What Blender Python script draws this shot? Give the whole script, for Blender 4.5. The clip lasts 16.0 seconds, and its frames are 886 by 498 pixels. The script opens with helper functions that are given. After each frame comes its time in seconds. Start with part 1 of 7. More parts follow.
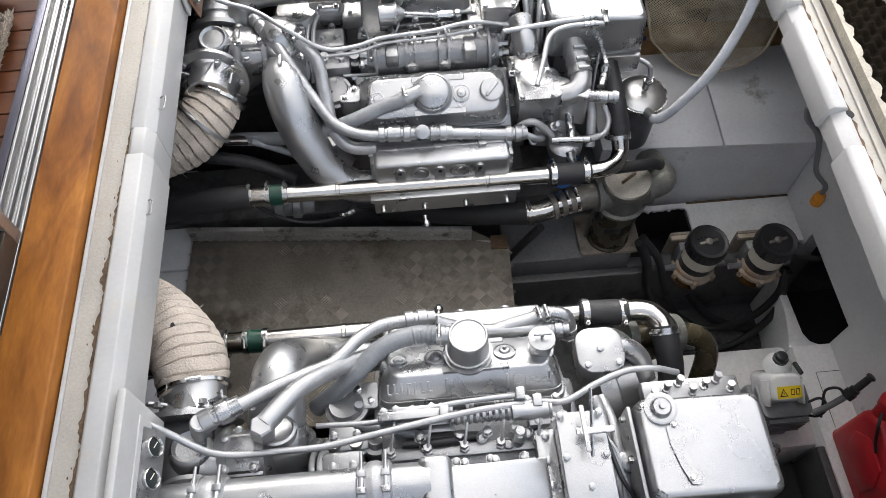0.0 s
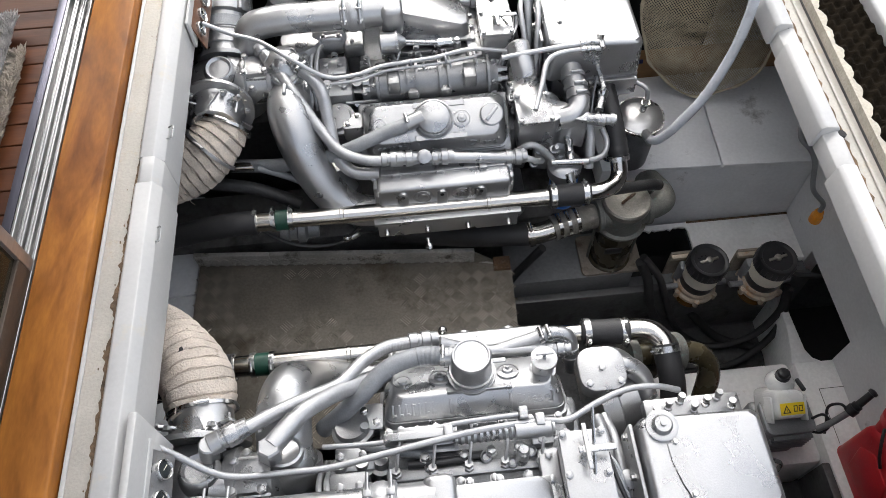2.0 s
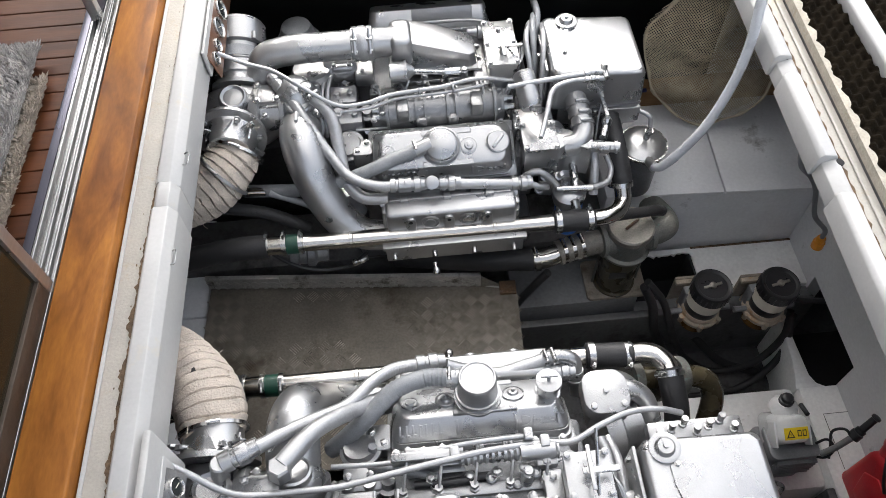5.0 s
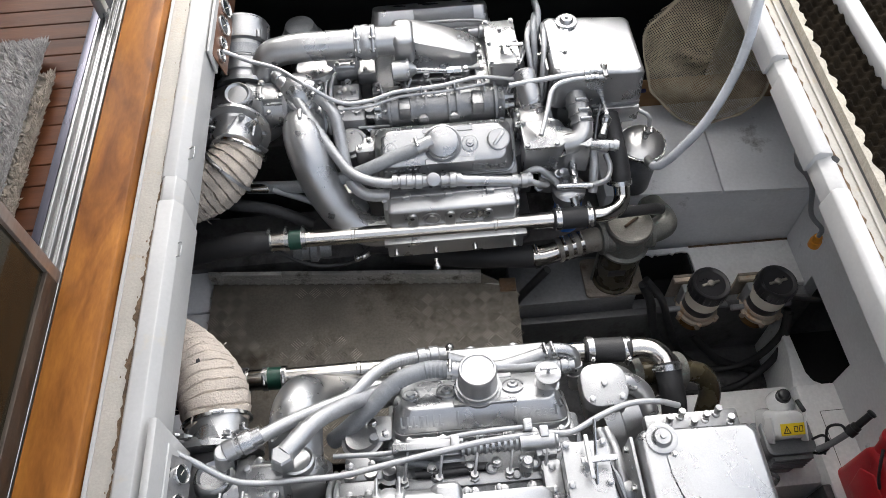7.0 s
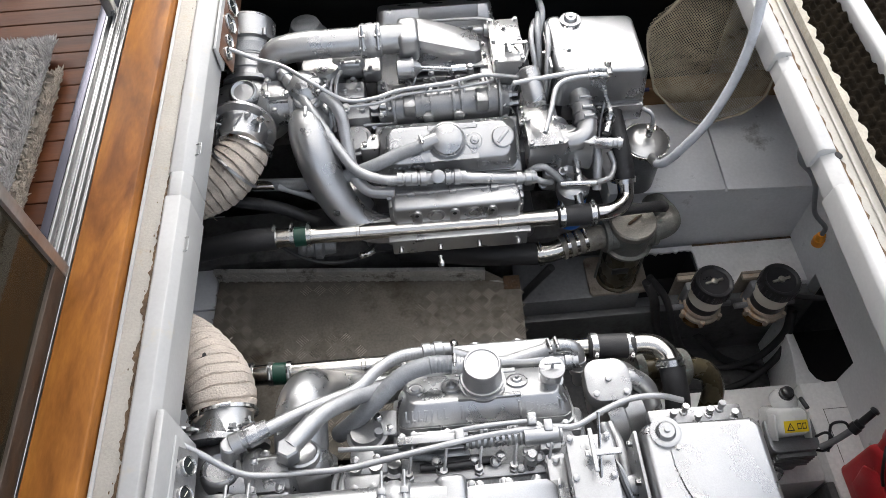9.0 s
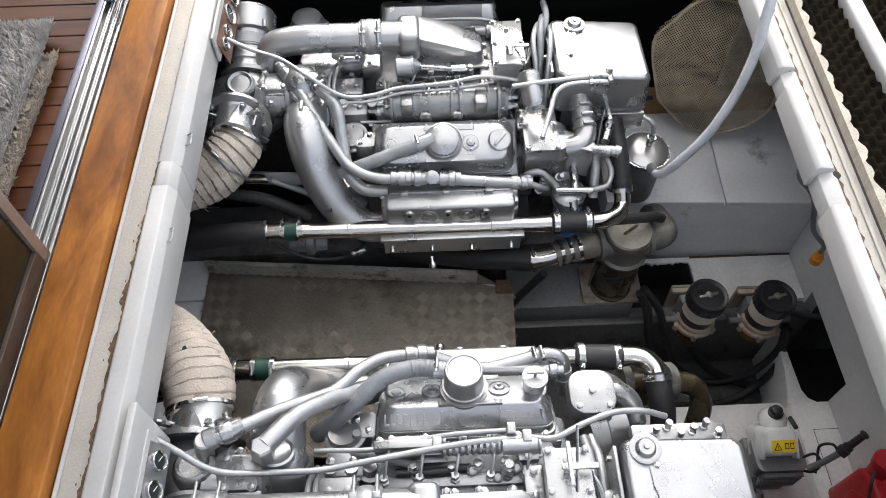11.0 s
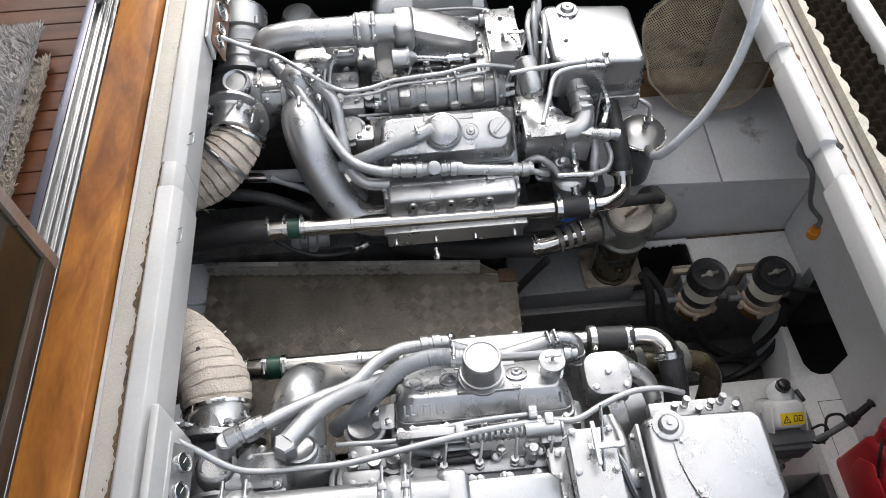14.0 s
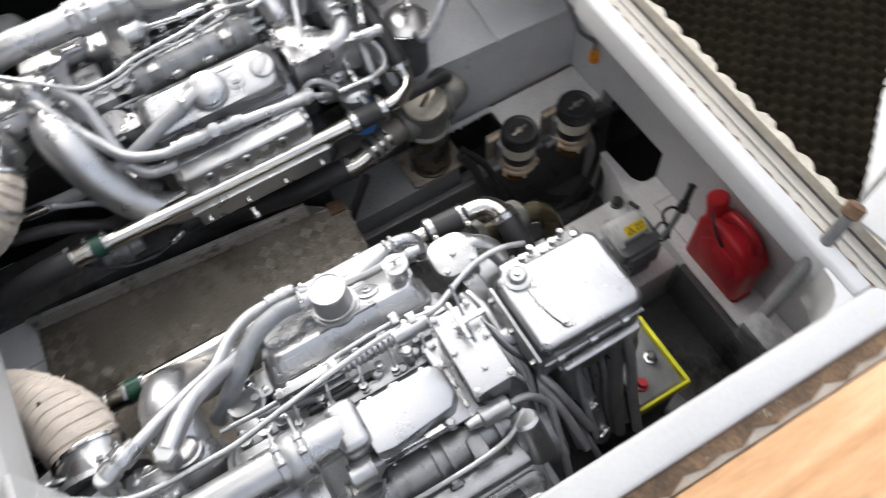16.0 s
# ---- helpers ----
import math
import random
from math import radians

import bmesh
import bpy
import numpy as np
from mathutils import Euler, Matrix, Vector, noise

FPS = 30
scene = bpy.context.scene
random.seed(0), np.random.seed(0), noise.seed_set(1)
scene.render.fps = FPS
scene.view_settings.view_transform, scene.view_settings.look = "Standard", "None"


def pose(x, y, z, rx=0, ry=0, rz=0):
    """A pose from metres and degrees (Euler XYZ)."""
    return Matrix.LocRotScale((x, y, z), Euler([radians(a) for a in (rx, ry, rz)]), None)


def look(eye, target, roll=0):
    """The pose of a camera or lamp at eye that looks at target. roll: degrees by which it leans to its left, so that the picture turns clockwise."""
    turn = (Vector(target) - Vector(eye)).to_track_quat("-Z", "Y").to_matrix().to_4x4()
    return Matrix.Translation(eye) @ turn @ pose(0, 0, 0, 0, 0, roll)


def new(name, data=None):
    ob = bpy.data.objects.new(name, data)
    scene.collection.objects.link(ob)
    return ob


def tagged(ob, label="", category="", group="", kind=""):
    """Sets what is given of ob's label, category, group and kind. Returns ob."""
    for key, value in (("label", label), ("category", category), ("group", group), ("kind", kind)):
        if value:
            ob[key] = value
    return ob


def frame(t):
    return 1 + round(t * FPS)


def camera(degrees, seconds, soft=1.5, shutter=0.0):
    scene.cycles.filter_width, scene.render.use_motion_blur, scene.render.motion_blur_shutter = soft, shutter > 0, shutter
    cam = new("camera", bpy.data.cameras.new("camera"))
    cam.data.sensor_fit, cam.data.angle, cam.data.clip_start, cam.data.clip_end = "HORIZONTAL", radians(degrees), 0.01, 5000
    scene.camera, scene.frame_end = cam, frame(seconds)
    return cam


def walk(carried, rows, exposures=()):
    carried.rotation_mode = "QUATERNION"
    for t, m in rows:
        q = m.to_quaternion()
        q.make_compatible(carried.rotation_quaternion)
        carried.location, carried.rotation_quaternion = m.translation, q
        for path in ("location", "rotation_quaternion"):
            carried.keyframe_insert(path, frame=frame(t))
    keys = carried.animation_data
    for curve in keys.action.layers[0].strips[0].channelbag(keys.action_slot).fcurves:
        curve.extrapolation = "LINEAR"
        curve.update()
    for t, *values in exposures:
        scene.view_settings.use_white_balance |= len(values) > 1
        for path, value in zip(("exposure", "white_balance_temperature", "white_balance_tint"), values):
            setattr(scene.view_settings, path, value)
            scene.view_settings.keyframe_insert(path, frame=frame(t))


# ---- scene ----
cam = camera(61.10, 16.0, soft=0.8, shutter=0.28)
# seconds, eye x y z, turn x y z in degrees
ROWS = [
    (0.0, 0.6714, -1.2281, 2.4912, 30.061, 0.788, -5.027),
    (0.5, 0.6743, -1.2165, 2.4946, 29.922, 1.043, -5.308),
    (1.0, 0.6772, -1.2112, 2.5053, 30.404, 1.322, -5.294),
    (1.5, 0.6777, -1.2247, 2.5158, 31.033, 1.487, -5.371),
    (2.0, 0.6777, -1.2474, 2.5262, 31.702, 1.512, -5.487),
    (2.5, 0.6768, -1.2691, 2.5392, 32.350, 1.313, -5.574),
    (3.0, 0.6792, -1.2874, 2.5579, 32.796, 1.597, -6.036),
    (3.5, 0.6800, -1.2796, 2.5628, 33.245, 1.587, -5.560),
    (4.0, 0.6802, -1.2626, 2.5633, 33.536, 2.015, -5.161),
    (6.5, 0.6656, -1.3105, 2.5773, 33.651, 1.471, -4.903),
    (7.0, 0.6674, -1.3168, 2.5790, 33.924, 1.655, -4.815),
    (7.5, 0.6683, -1.3179, 2.5772, 34.000, 1.931, -4.789),
    (8.0, 0.6661, -1.3261, 2.5779, 34.110, 1.883, -4.702),
    (8.5, 0.6648, -1.3324, 2.5767, 34.070, 2.075, -4.934),
    (9.0, 0.6604, -1.3410, 2.5783, 34.136, 1.798, -4.611),
    (11.5, 0.7207, -1.3114, 2.5566, 33.845, 0.678, -2.026),
    (12.0, 0.7002, -1.3140, 2.5512, 33.607, 3.354, -5.953),
    (12.5, 0.6491, -1.3330, 2.5537, 33.581, 2.697, -7.118),
    (13.0, 0.6303, -1.3462, 2.5499, 33.743, 2.303, -7.690),
    (13.5, 0.6226, -1.3420, 2.5483, 33.930, 1.819, -7.042),
    (14.0, 0.6237, -1.3282, 2.5461, 33.762, 0.912, -5.267),
    (14.5, 0.6226, -1.3236, 2.5370, 31.343, 0.822, -4.949),
    (15.0, 0.6209, -1.3356, 2.5339, 29.960, 1.235, -5.824),
    (15.5, 0.6412, -1.3545, 2.5272, 29.372, 3.334, -10.640),
    (16.0, 0.7373, -1.3999, 2.4835, 27.950, 4.012, -29.956),
]
EXPOSURE = 1.70
walk(cam, [(t, pose(*p)) for t, *p in ROWS], [(0.0, EXPOSURE, 6450, 10), (15.0, EXPOSURE, 6450, 10), (16.0, EXPOSURE + 0.18, 6480, 10)])
# ---- light ----
world = bpy.data.worlds.new("sky")
scene.world = world
world.use_nodes = True
wn = world.node_tree.nodes
sky = wn.new("ShaderNodeTexSky")
sky.sky_type = "NISHITA"
sky.sun_disc = False
sky.sun_elevation, sky.sun_rotation = radians(52), radians(0)
sky.air_density, sky.dust_density, sky.ozone_density = 1.0, 6.0, 0.6
haze = wn.new("ShaderNodeHueSaturation")
haze.inputs["Saturation"].default_value = 0.4
world.node_tree.links.new(sky.outputs[0], haze.inputs["Color"])
world.node_tree.links.new(haze.outputs[0], wn["Background"].inputs["Color"])
wn["Background"].inputs["Strength"].default_value = 0.15
sun = new("sun", bpy.data.lights.new("sun", "SUN"))
sun.data.energy, sun.data.angle, sun.data.color = 0.9, radians(60), (1.0, 0.98, 0.96)
sun.matrix_world = look((0.9, 3.6, 5.2), (0.9, 0.0, 0.5))


# ---- materials ----
def material(name, color, rough=0.5, metal=0.0, var=0.15, scale=8.0, bump=0.1, fine=120.0, dirt=None, dirt_amount=0.35,
             dirt_scale=5.0, stretch=(1, 1, 1), rough_var=0.12, coat=0.0, island=False, spec=0.5):
    m = bpy.data.materials.new(name)
    m.use_nodes = True
    n, l = m.node_tree.nodes, m.node_tree.links
    b = n["Principled BSDF"]
    geo = n.new("ShaderNodeNewGeometry")
    mp = n.new("ShaderNodeMapping")
    mp.inputs["Scale"].default_value = stretch
    l.new(geo.outputs["Position"], mp.inputs["Vector"])
    big = n.new("ShaderNodeTexNoise")
    big.inputs["Scale"].default_value, big.inputs["Detail"].default_value = scale, 6
    small = n.new("ShaderNodeTexNoise")
    small.inputs["Scale"].default_value, small.inputs["Detail"].default_value = fine, 4
    for t in (big, small):
        l.new(mp.outputs[0], t.inputs["Vector"])
    ramp = n.new("ShaderNodeMapRange")
    ramp.inputs["From Min"].default_value, ramp.inputs["From Max"].default_value = 0.3, 0.7
    ramp.inputs["To Min"].default_value, ramp.inputs["To Max"].default_value = 1 - var, 1 + var
    l.new(big.outputs["Fac"], ramp.inputs["Value"])
    ramp2 = n.new("ShaderNodeMapRange")
    ramp2.inputs["From Min"].default_value, ramp2.inputs["From Max"].default_value = 0.3, 0.7
    ramp2.inputs["To Min"].default_value, ramp2.inputs["To Max"].default_value = 1 - var * 0.6, 1 + var * 0.6
    l.new(small.outputs["Fac"], ramp2.inputs["Value"])
    mul = n.new("ShaderNodeMath")
    mul.operation = "MULTIPLY"
    l.new(ramp.outputs[0], mul.inputs[0])
    l.new(ramp2.outputs[0], mul.inputs[1])
    sc = n.new("ShaderNodeVectorMath")
    sc.operation = "SCALE"
    sc.inputs[0].default_value = color
    l.new(mul.outputs[0], sc.inputs["Scale"])
    out = sc.outputs[0]
    if dirt:
        dn = n.new("ShaderNodeTexNoise")
        dn.inputs["Scale"].default_value, dn.inputs["Detail"].default_value, dn.inputs["Roughness"].default_value = dirt_scale, 10, 0.7
        l.new(geo.outputs["Position"], dn.inputs["Vector"])
        dr = n.new("ShaderNodeMapRange")
        dr.inputs["From Min"].default_value, dr.inputs["From Max"].default_value = 0.72 - dirt_amount * 0.5, 0.86 - dirt_amount * 0.5
        l.new(dn.outputs["Fac"], dr.inputs["Value"])
        mx = n.new("ShaderNodeMixRGB")
        mx.inputs["Color2"].default_value = (*dirt, 1)
        l.new(dr.outputs[0], mx.inputs["Fac"])
        l.new(out, mx.inputs["Color1"])
        out = mx.outputs[0]
    l.new(out, b.inputs["Base Color"])
    rr = n.new("ShaderNodeMapRange")
    rr.inputs["From Min"].default_value, rr.inputs["From Max"].default_value = 0.3, 0.7
    rr.inputs["To Min"].default_value, rr.inputs["To Max"].default_value = max(0.03, rough - rough_var), min(1, rough + rough_var)
    l.new(big.outputs["Fac"], rr.inputs["Value"])
    l.new(rr.outputs[0], b.inputs["Roughness"])
    b.inputs["Metallic"].default_value = metal
    b.inputs["Coat Weight"].default_value = coat
    b.inputs["Specular IOR Level"].default_value = spec
    if bump:
        bp = n.new("ShaderNodeBump")
        bp.inputs["Strength"].default_value, bp.inputs["Distance"].default_value = bump, 0.004
        l.new(small.outputs["Fac"], bp.inputs["Height"])
        l.new(bp.outputs[0], b.inputs["Normal"])
    return m


silver = material("silver_paint", (0.42, 0.423, 0.425), 0.31, 0.84, 0.08, 11, 0.13, 300, dirt=(0.2, 0.2, 0.2), dirt_amount=0.03, dirt_scale=34, rough_var=0.08)
silver_cast = material("silver_cast", (0.36, 0.363, 0.365), 0.32, 0.82, 0.12, 18, 0.25, 320, dirt=(0.12, 0.12, 0.12), dirt_amount=0.08, dirt_scale=30, rough_var=0.06)
silver_dark = material("silver_dull", (0.22, 0.225, 0.23), 0.5, 0.5, 0.22, 12, 0.3, 200, dirt=(0.03, 0.03, 0.03), dirt_amount=0.3, dirt_scale=10)
silver_hose = material("silver_hose", (0.42, 0.423, 0.427), 0.40, 0.62, 0.12, 30, 0.2, 260)
grey_hose = material("grey_hose", (0.26, 0.27, 0.28), 0.5, 0.3, 0.14, 30, 0.2, 260)
stainless = material("stainless", (0.54, 0.52, 0.48), 0.17, 1.0, 0.06, 12, 0.03, 300, rough_var=0.06)
bowl_olive = material("murky_bowl", (0.055, 0.045, 0.026), 0.25, 0, 0.3, 12, 0.05, 100)
bright = material("bright_zinc", (0.50, 0.50, 0.49), 0.25, 1.0, 0.08, 30, 0.05, 300)
rubber = material("black_rubber", (0.022, 0.022, 0.023), 0.55, 0, 0.25, 20, 0.25, 300, dirt=(0.09, 0.085, 0.075), dirt_amount=0.12, dirt_scale=14)
black = material("black_plastic", (0.02, 0.02, 0.022), 0.38, 0, 0.2, 20, 0.1, 200, dirt=(0.10, 0.085, 0.06), dirt_amount=0.14, dirt_scale=16)
lagging = material("lagging_cloth", (0.50, 0.44, 0.375), 0.95, 0, 0.18, 16, 1.0, 190, dirt=(0.27, 0.22, 0.17), dirt_amount=0.20, dirt_scale=18)
gelcoat = material("white_gelcoat", (0.46, 0.458, 0.448), 0.45, 0, 0.05, 5, 0.05, 90, dirt=(0.50, 0.46, 0.38), dirt_amount=0.20, dirt_scale=9, coat=0.2)
grimy = material("grimy_gelcoat", (0.42, 0.40, 0.355), 0.6, 0, 0.10, 7, 0.3, 140, dirt=(0.42, 0.35, 0.25), dirt_amount=0.30, dirt_scale=11)
sealant = material("dirty_sealant", (0.13, 0.085, 0.05), 0.9, 0, 0.5, 14, 0.9, 90, dirt=(0.50, 0.45, 0.37), dirt_amount=0.22, dirt_scale=13)
bilge = material("bilge_grey", (0.70, 0.706, 0.715), 0.5, 0, 0.08, 4, 0.15, 70, dirt=(0.17, 0.16, 0.15), dirt_amount=0.22, dirt_scale=4)
# darker copy of the bilge grey: stringer shade in the colour, plus grime
bilge_shaded = material("bilge_grey_shaded", (0.16, 0.162, 0.165), 0.5, 0, 0.2, 4, 0.15, 70, dirt=(0.06, 0.055, 0.05), dirt_amount=0.35, dirt_scale=5)
bilge_light = material("bilge_white", (0.82, 0.815, 0.80), 0.5, 0, 0.10, 4, 0.15, 70, dirt=(0.34, 0.28, 0.20), dirt_amount=0.22, dirt_scale=5)
# dark grey that holds the shade below deck, with oily patches
bilge_dark = material("bilge_shade_oily", (0.10, 0.10, 0.10), 0.45, 0, 0.3, 4, 0.2, 60, dirt=(0.02, 0.018, 0.015), dirt_amount=0.45, dirt_scale=4)
# near-black colour for shade in voids, recesses and holes; also seams and char
shade_char = material("shade_char_black", (0.012, 0.012, 0.013), 0.7, 0, 0.3, 4, 0.2, 60)
tread = material("tread_plate", (0.185, 0.165, 0.135), 0.55, 0.2, 0.25, 5, 0.25, 120, dirt=(0.09, 0.072, 0.048), dirt_amount=0.42, dirt_scale=4.5)
tread_edge = material("tread_edge", (0.50, 0.485, 0.45), 0.42, 0.5, 0.2, 9, 0.25, 120, dirt=(0.10, 0.085, 0.06), dirt_amount=0.35, dirt_scale=9)
tread_worn = material("tread_worn_ridges", (0.34, 0.31, 0.26), 0.4, 0.4, 0.35, 4, 0.1, 120, dirt=(0.06, 0.05, 0.035), dirt_amount=0.5, dirt_scale=5)
rust = material("rusty_steel", (0.11, 0.065, 0.035), 0.85, 0.1, 0.35, 20, 0.6, 160, dirt=(0.30, 0.28, 0.25), dirt_amount=0.35, dirt_scale=14)
bronze = material("verdigris_bronze", (0.17, 0.17, 0.155), 0.55, 0.5, 0.25, 20, 0.35, 160, dirt=(0.20, 0.30, 0.28), dirt_amount=0.3, dirt_scale=22)
oldbrass = material("aged_bronze", (0.25, 0.235, 0.205), 0.45, 0.6, 0.25, 18, 0.3, 160, dirt=(0.12, 0.10, 0.07), dirt_amount=0.3, dirt_scale=18)
amber = material("amber_bowl", (0.15, 0.075, 0.02), 0.2, 0, 0.3, 12, 0.05, 100)
flange_paint = material("stained_white_paint", (0.42, 0.35, 0.27), 0.55, 0, 0.12, 20, 0.4, 150, dirt=(0.38, 0.20, 0.08), dirt_amount=0.34, dirt_scale=18)
blower_grey = material("blower_casing_grey", (0.22, 0.223, 0.226), 0.36, 0.75, 0.14, 18, 0.25, 300, dirt=(0.07, 0.07, 0.07), dirt_amount=0.18, dirt_scale=26)
pad_stain = material("stained_pad", (0.27, 0.235, 0.19), 0.7, 0, 0.2, 16, 0.4, 120, dirt=(0.12, 0.08, 0.05), dirt_amount=0.4, dirt_scale=14)
paper = material("cream_label", (0.74, 0.70, 0.60), 0.6, 0, 0.05, 20, 0.05, 200, dirt=(0.5, 0.42, 0.3), dirt_amount=0.15, dirt_scale=18)
blue = material("blue_filter", (0.02, 0.12, 0.42), 0.35, 0, 0.1, 20, 0.05, 200)
green = material("green_tape", (0.008, 0.05, 0.032), 0.4, 0, 0.2, 20, 0.1, 200)
orange = material("orange_plastic", (0.85, 0.33, 0.03), 0.45, 0, 0.1, 20, 0.05, 200)
yellow = material("yellow_label", (0.86, 0.62, 0.03), 0.4, 0, 0.05, 20, 0.03, 200)
yellow_green = material("yellow_strap", (0.72, 0.70, 0.03), 0.5, 0, 0.1, 20, 0.1, 200)
red = material("red_plastic", (0.55, 0.022, 0.03), 0.42, 0, 0.10, 8, 0.08, 160)
pvc = material("clear_grey_hose", (0.52, 0.54, 0.57), 0.28, 0, 0.08, 14, 0.05, 200, dirt=(0.40, 0.42, 0.44), dirt_amount=0.2, dirt_scale=10)
grey_alu = material("grey_casting", (0.22, 0.225, 0.23), 0.5, 0.2, 0.15, 20, 0.3, 200)
alu = material("aluminium", (0.42, 0.42, 0.415), 0.32, 0.8, 0.14, 10, 0.06, 160, stretch=(1, 0.1, 1), dirt=(0.16, 0.14, 0.12), dirt_amount=0.20, dirt_scale=9)
alu_worn = material("worn_track_bed", (0.26, 0.26, 0.255), 0.4, 0.7, 0.25, 10, 0.1, 160, stretch=(1, 0.15, 1), dirt=(0.05, 0.045, 0.04), dirt_amount=0.34, dirt_scale=7)
pump_white = material("pump_white_paint", (0.78, 0.78, 0.77), 0.3, 0, 0.04, 8, 0.03, 120, coat=0.4)
alu_bronze = material("anodised_bronze", (0.075, 0.058, 0.045), 0.4, 0.5, 0.15, 10, 0.06, 160)
alu_dark = material("anodised_dark", (0.085, 0.085, 0.11), 0.35, 0.7, 0.12, 10, 0.06, 160, stretch=(1, 0.1, 1))
rug_mat = material("grey_rug", (0.50, 0.48, 0.46), 1.0, 0, 0.3, 40, 0.9, 260)
rug_dark = material("taupe_rug", (0.42, 0.37, 0.31), 1.0, 0, 0.3, 40, 0.9, 260)
foam = material("acoustic_foam", (0.011, 0.0085, 0.0055), 1.0, 0, 0.3, 14, 0.6, 200, spec=0.05)
foam_edge = material("frayed_foam_edge", (0.42, 0.385, 0.32), 0.9, 0, 0.15, 30, 0.9, 140, dirt=(0.36, 0.29, 0.19), dirt_amount=0.25, dirt_scale=20)
twine = material("net_twine", (0.38, 0.33, 0.24), 0.9, 0, 0.25, 20, 0.2, 200)
panel_brown = material("panel_brown", (0.15, 0.075, 0.045), 0.4, 0, 0.2, 20, 0.1, 200)
panel_steel = material("panel_steel", (0.34, 0.34, 0.34), 0.35, 0.8, 0.12, 20, 0.1, 200, dirt=(0.2, 0.14, 0.08), dirt_amount=0.2, dirt_scale=14)
gauge_face = material("gauge_face", (0.03, 0.035, 0.035), 0.15, 0, 0.2, 30, 0.0, 200)


def wood(name, c1, c2, rough, along=(6, 0.7, 6), coat=0.5):
    m = bpy.data.materials.new(name)
    m.use_nodes = True
    n, l = m.node_tree.nodes, m.node_tree.links
    b = n["Principled BSDF"]
    geo = n.new("ShaderNodeNewGeometry")
    mp = n.new("ShaderNodeMapping")
    mp.inputs["Scale"].default_value = along
    l.new(geo.outputs["Position"], mp.inputs["Vector"])
    warp = n.new("ShaderNodeTexNoise")
    warp.inputs["Scale"].default_value, warp.inputs["Detail"].default_value = 1.6, 8
    warp.inputs["Distortion"].default_value = 1.4
    l.new(mp.outputs[0], warp.inputs["Vector"])
    fine = n.new("ShaderNodeTexNoise")
    fine.inputs["Scale"].default_value, fine.inputs["Detail"].default_value = 26, 6
    l.new(mp.outputs[0], fine.inputs["Vector"])
    knot = n.new("ShaderNodeTexNoise")
    knot.inputs["Scale"].default_value, knot.inputs["Detail"].default_value = 4.5, 5
    l.new(geo.outputs["Position"], knot.inputs["Vector"])
    ramp = n.new("ShaderNodeValToRGB")
    ramp.color_ramp.elements[0].position, ramp.color_ramp.elements[0].color = 0.30, (*c1, 1)
    ramp.color_ramp.elements[1].position, ramp.color_ramp.elements[1].color = 0.68, (*c2, 1)
    l.new(warp.outputs["Fac"], ramp.inputs["Fac"])
    grain = n.new("ShaderNodeMapRange")
    grain.inputs["From Min"].default_value, grain.inputs["From Max"].default_value = 0.3, 0.7
    grain.inputs["To Min"].default_value, grain.inputs["To Max"].default_value = 0.88, 1.08
    l.new(fine.outputs["Fac"], grain.inputs["Value"])
    kn = n.new("ShaderNodeMapRange")
    kn.inputs["From Min"].default_value, kn.inputs["From Max"].default_value = 0.62, 0.74
    kn.inputs["To Min"].default_value, kn.inputs["To Max"].default_value = 1.0, 0.62
    l.new(knot.outputs["Fac"], kn.inputs["Value"])
    mu = n.new("ShaderNodeMath")
    mu.operation = "MULTIPLY"
    l.new(grain.outputs[0], mu.inputs[0])
    l.new(kn.outputs[0], mu.inputs[1])
    info = n.new("ShaderNodeObjectInfo")
    rnd = n.new("ShaderNodeMapRange")
    rnd.inputs["To Min"].default_value, rnd.inputs["To Max"].default_value = 0.9, 1.1
    l.new(info.outputs["Random"], rnd.inputs["Value"])
    mu2 = n.new("ShaderNodeMath")
    mu2.operation = "MULTIPLY"
    l.new(mu.outputs[0], mu2.inputs[0])
    l.new(rnd.outputs[0], mu2.inputs[1])
    sc = n.new("ShaderNodeVectorMath")
    sc.operation = "SCALE"
    l.new(ramp.outputs["Color"], sc.inputs[0])
    l.new(mu2.outputs[0], sc.inputs["Scale"])
    l.new(sc.outputs[0], b.inputs["Base Color"])
    b.inputs["Roughness"].default_value = rough
    b.inputs["Coat Weight"].default_value = coat
    b.inputs["Coat Roughness"].default_value = 0.25
    b.inputs["Specular IOR Level"].default_value = 0.25
    bp = n.new("ShaderNodeBump")
    bp.inputs["Strength"].default_value, bp.inputs["Distance"].default_value = 0.12, 0.003
    l.new(fine.outputs["Fac"], bp.inputs["Height"])
    l.new(bp.outputs[0], b.inputs["Normal"])
    return m


sill_wood = wood("varnished_sill", (0.155, 0.050, 0.009), (0.40, 0.155, 0.027), 0.5, (5.0, 1.3, 5.0), 0.05)
deck_wood = wood("worn_deck_veneer", (0.50, 0.27, 0.12), (0.66, 0.42, 0.23), 0.5, (0.7, 6, 6), 0.2)
teak = wood("teak_planks", (0.060, 0.018, 0.006), (0.115, 0.037, 0.012), 0.55, (0.8, 6, 6), 0.05)
raw_wood = wood("raw_timber", (0.15, 0.085, 0.04), (0.27, 0.16, 0.08), 0.7, (0.8, 6, 6), 0.0)

glass = bpy.data.materials.new("tinted_glass")
glass.use_nodes = True
gb = glass.node_tree.nodes["Principled BSDF"]
gb.inputs["Base Color"].default_value = (0.03, 0.024, 0.014, 1)
gb.inputs["Roughness"].default_value = 0.05
gb.inputs["Transmission Weight"].default_value = 0.35
gb.inputs["IOR"].default_value = 1.3


# ---- building blocks ----
MIR = [1.0]


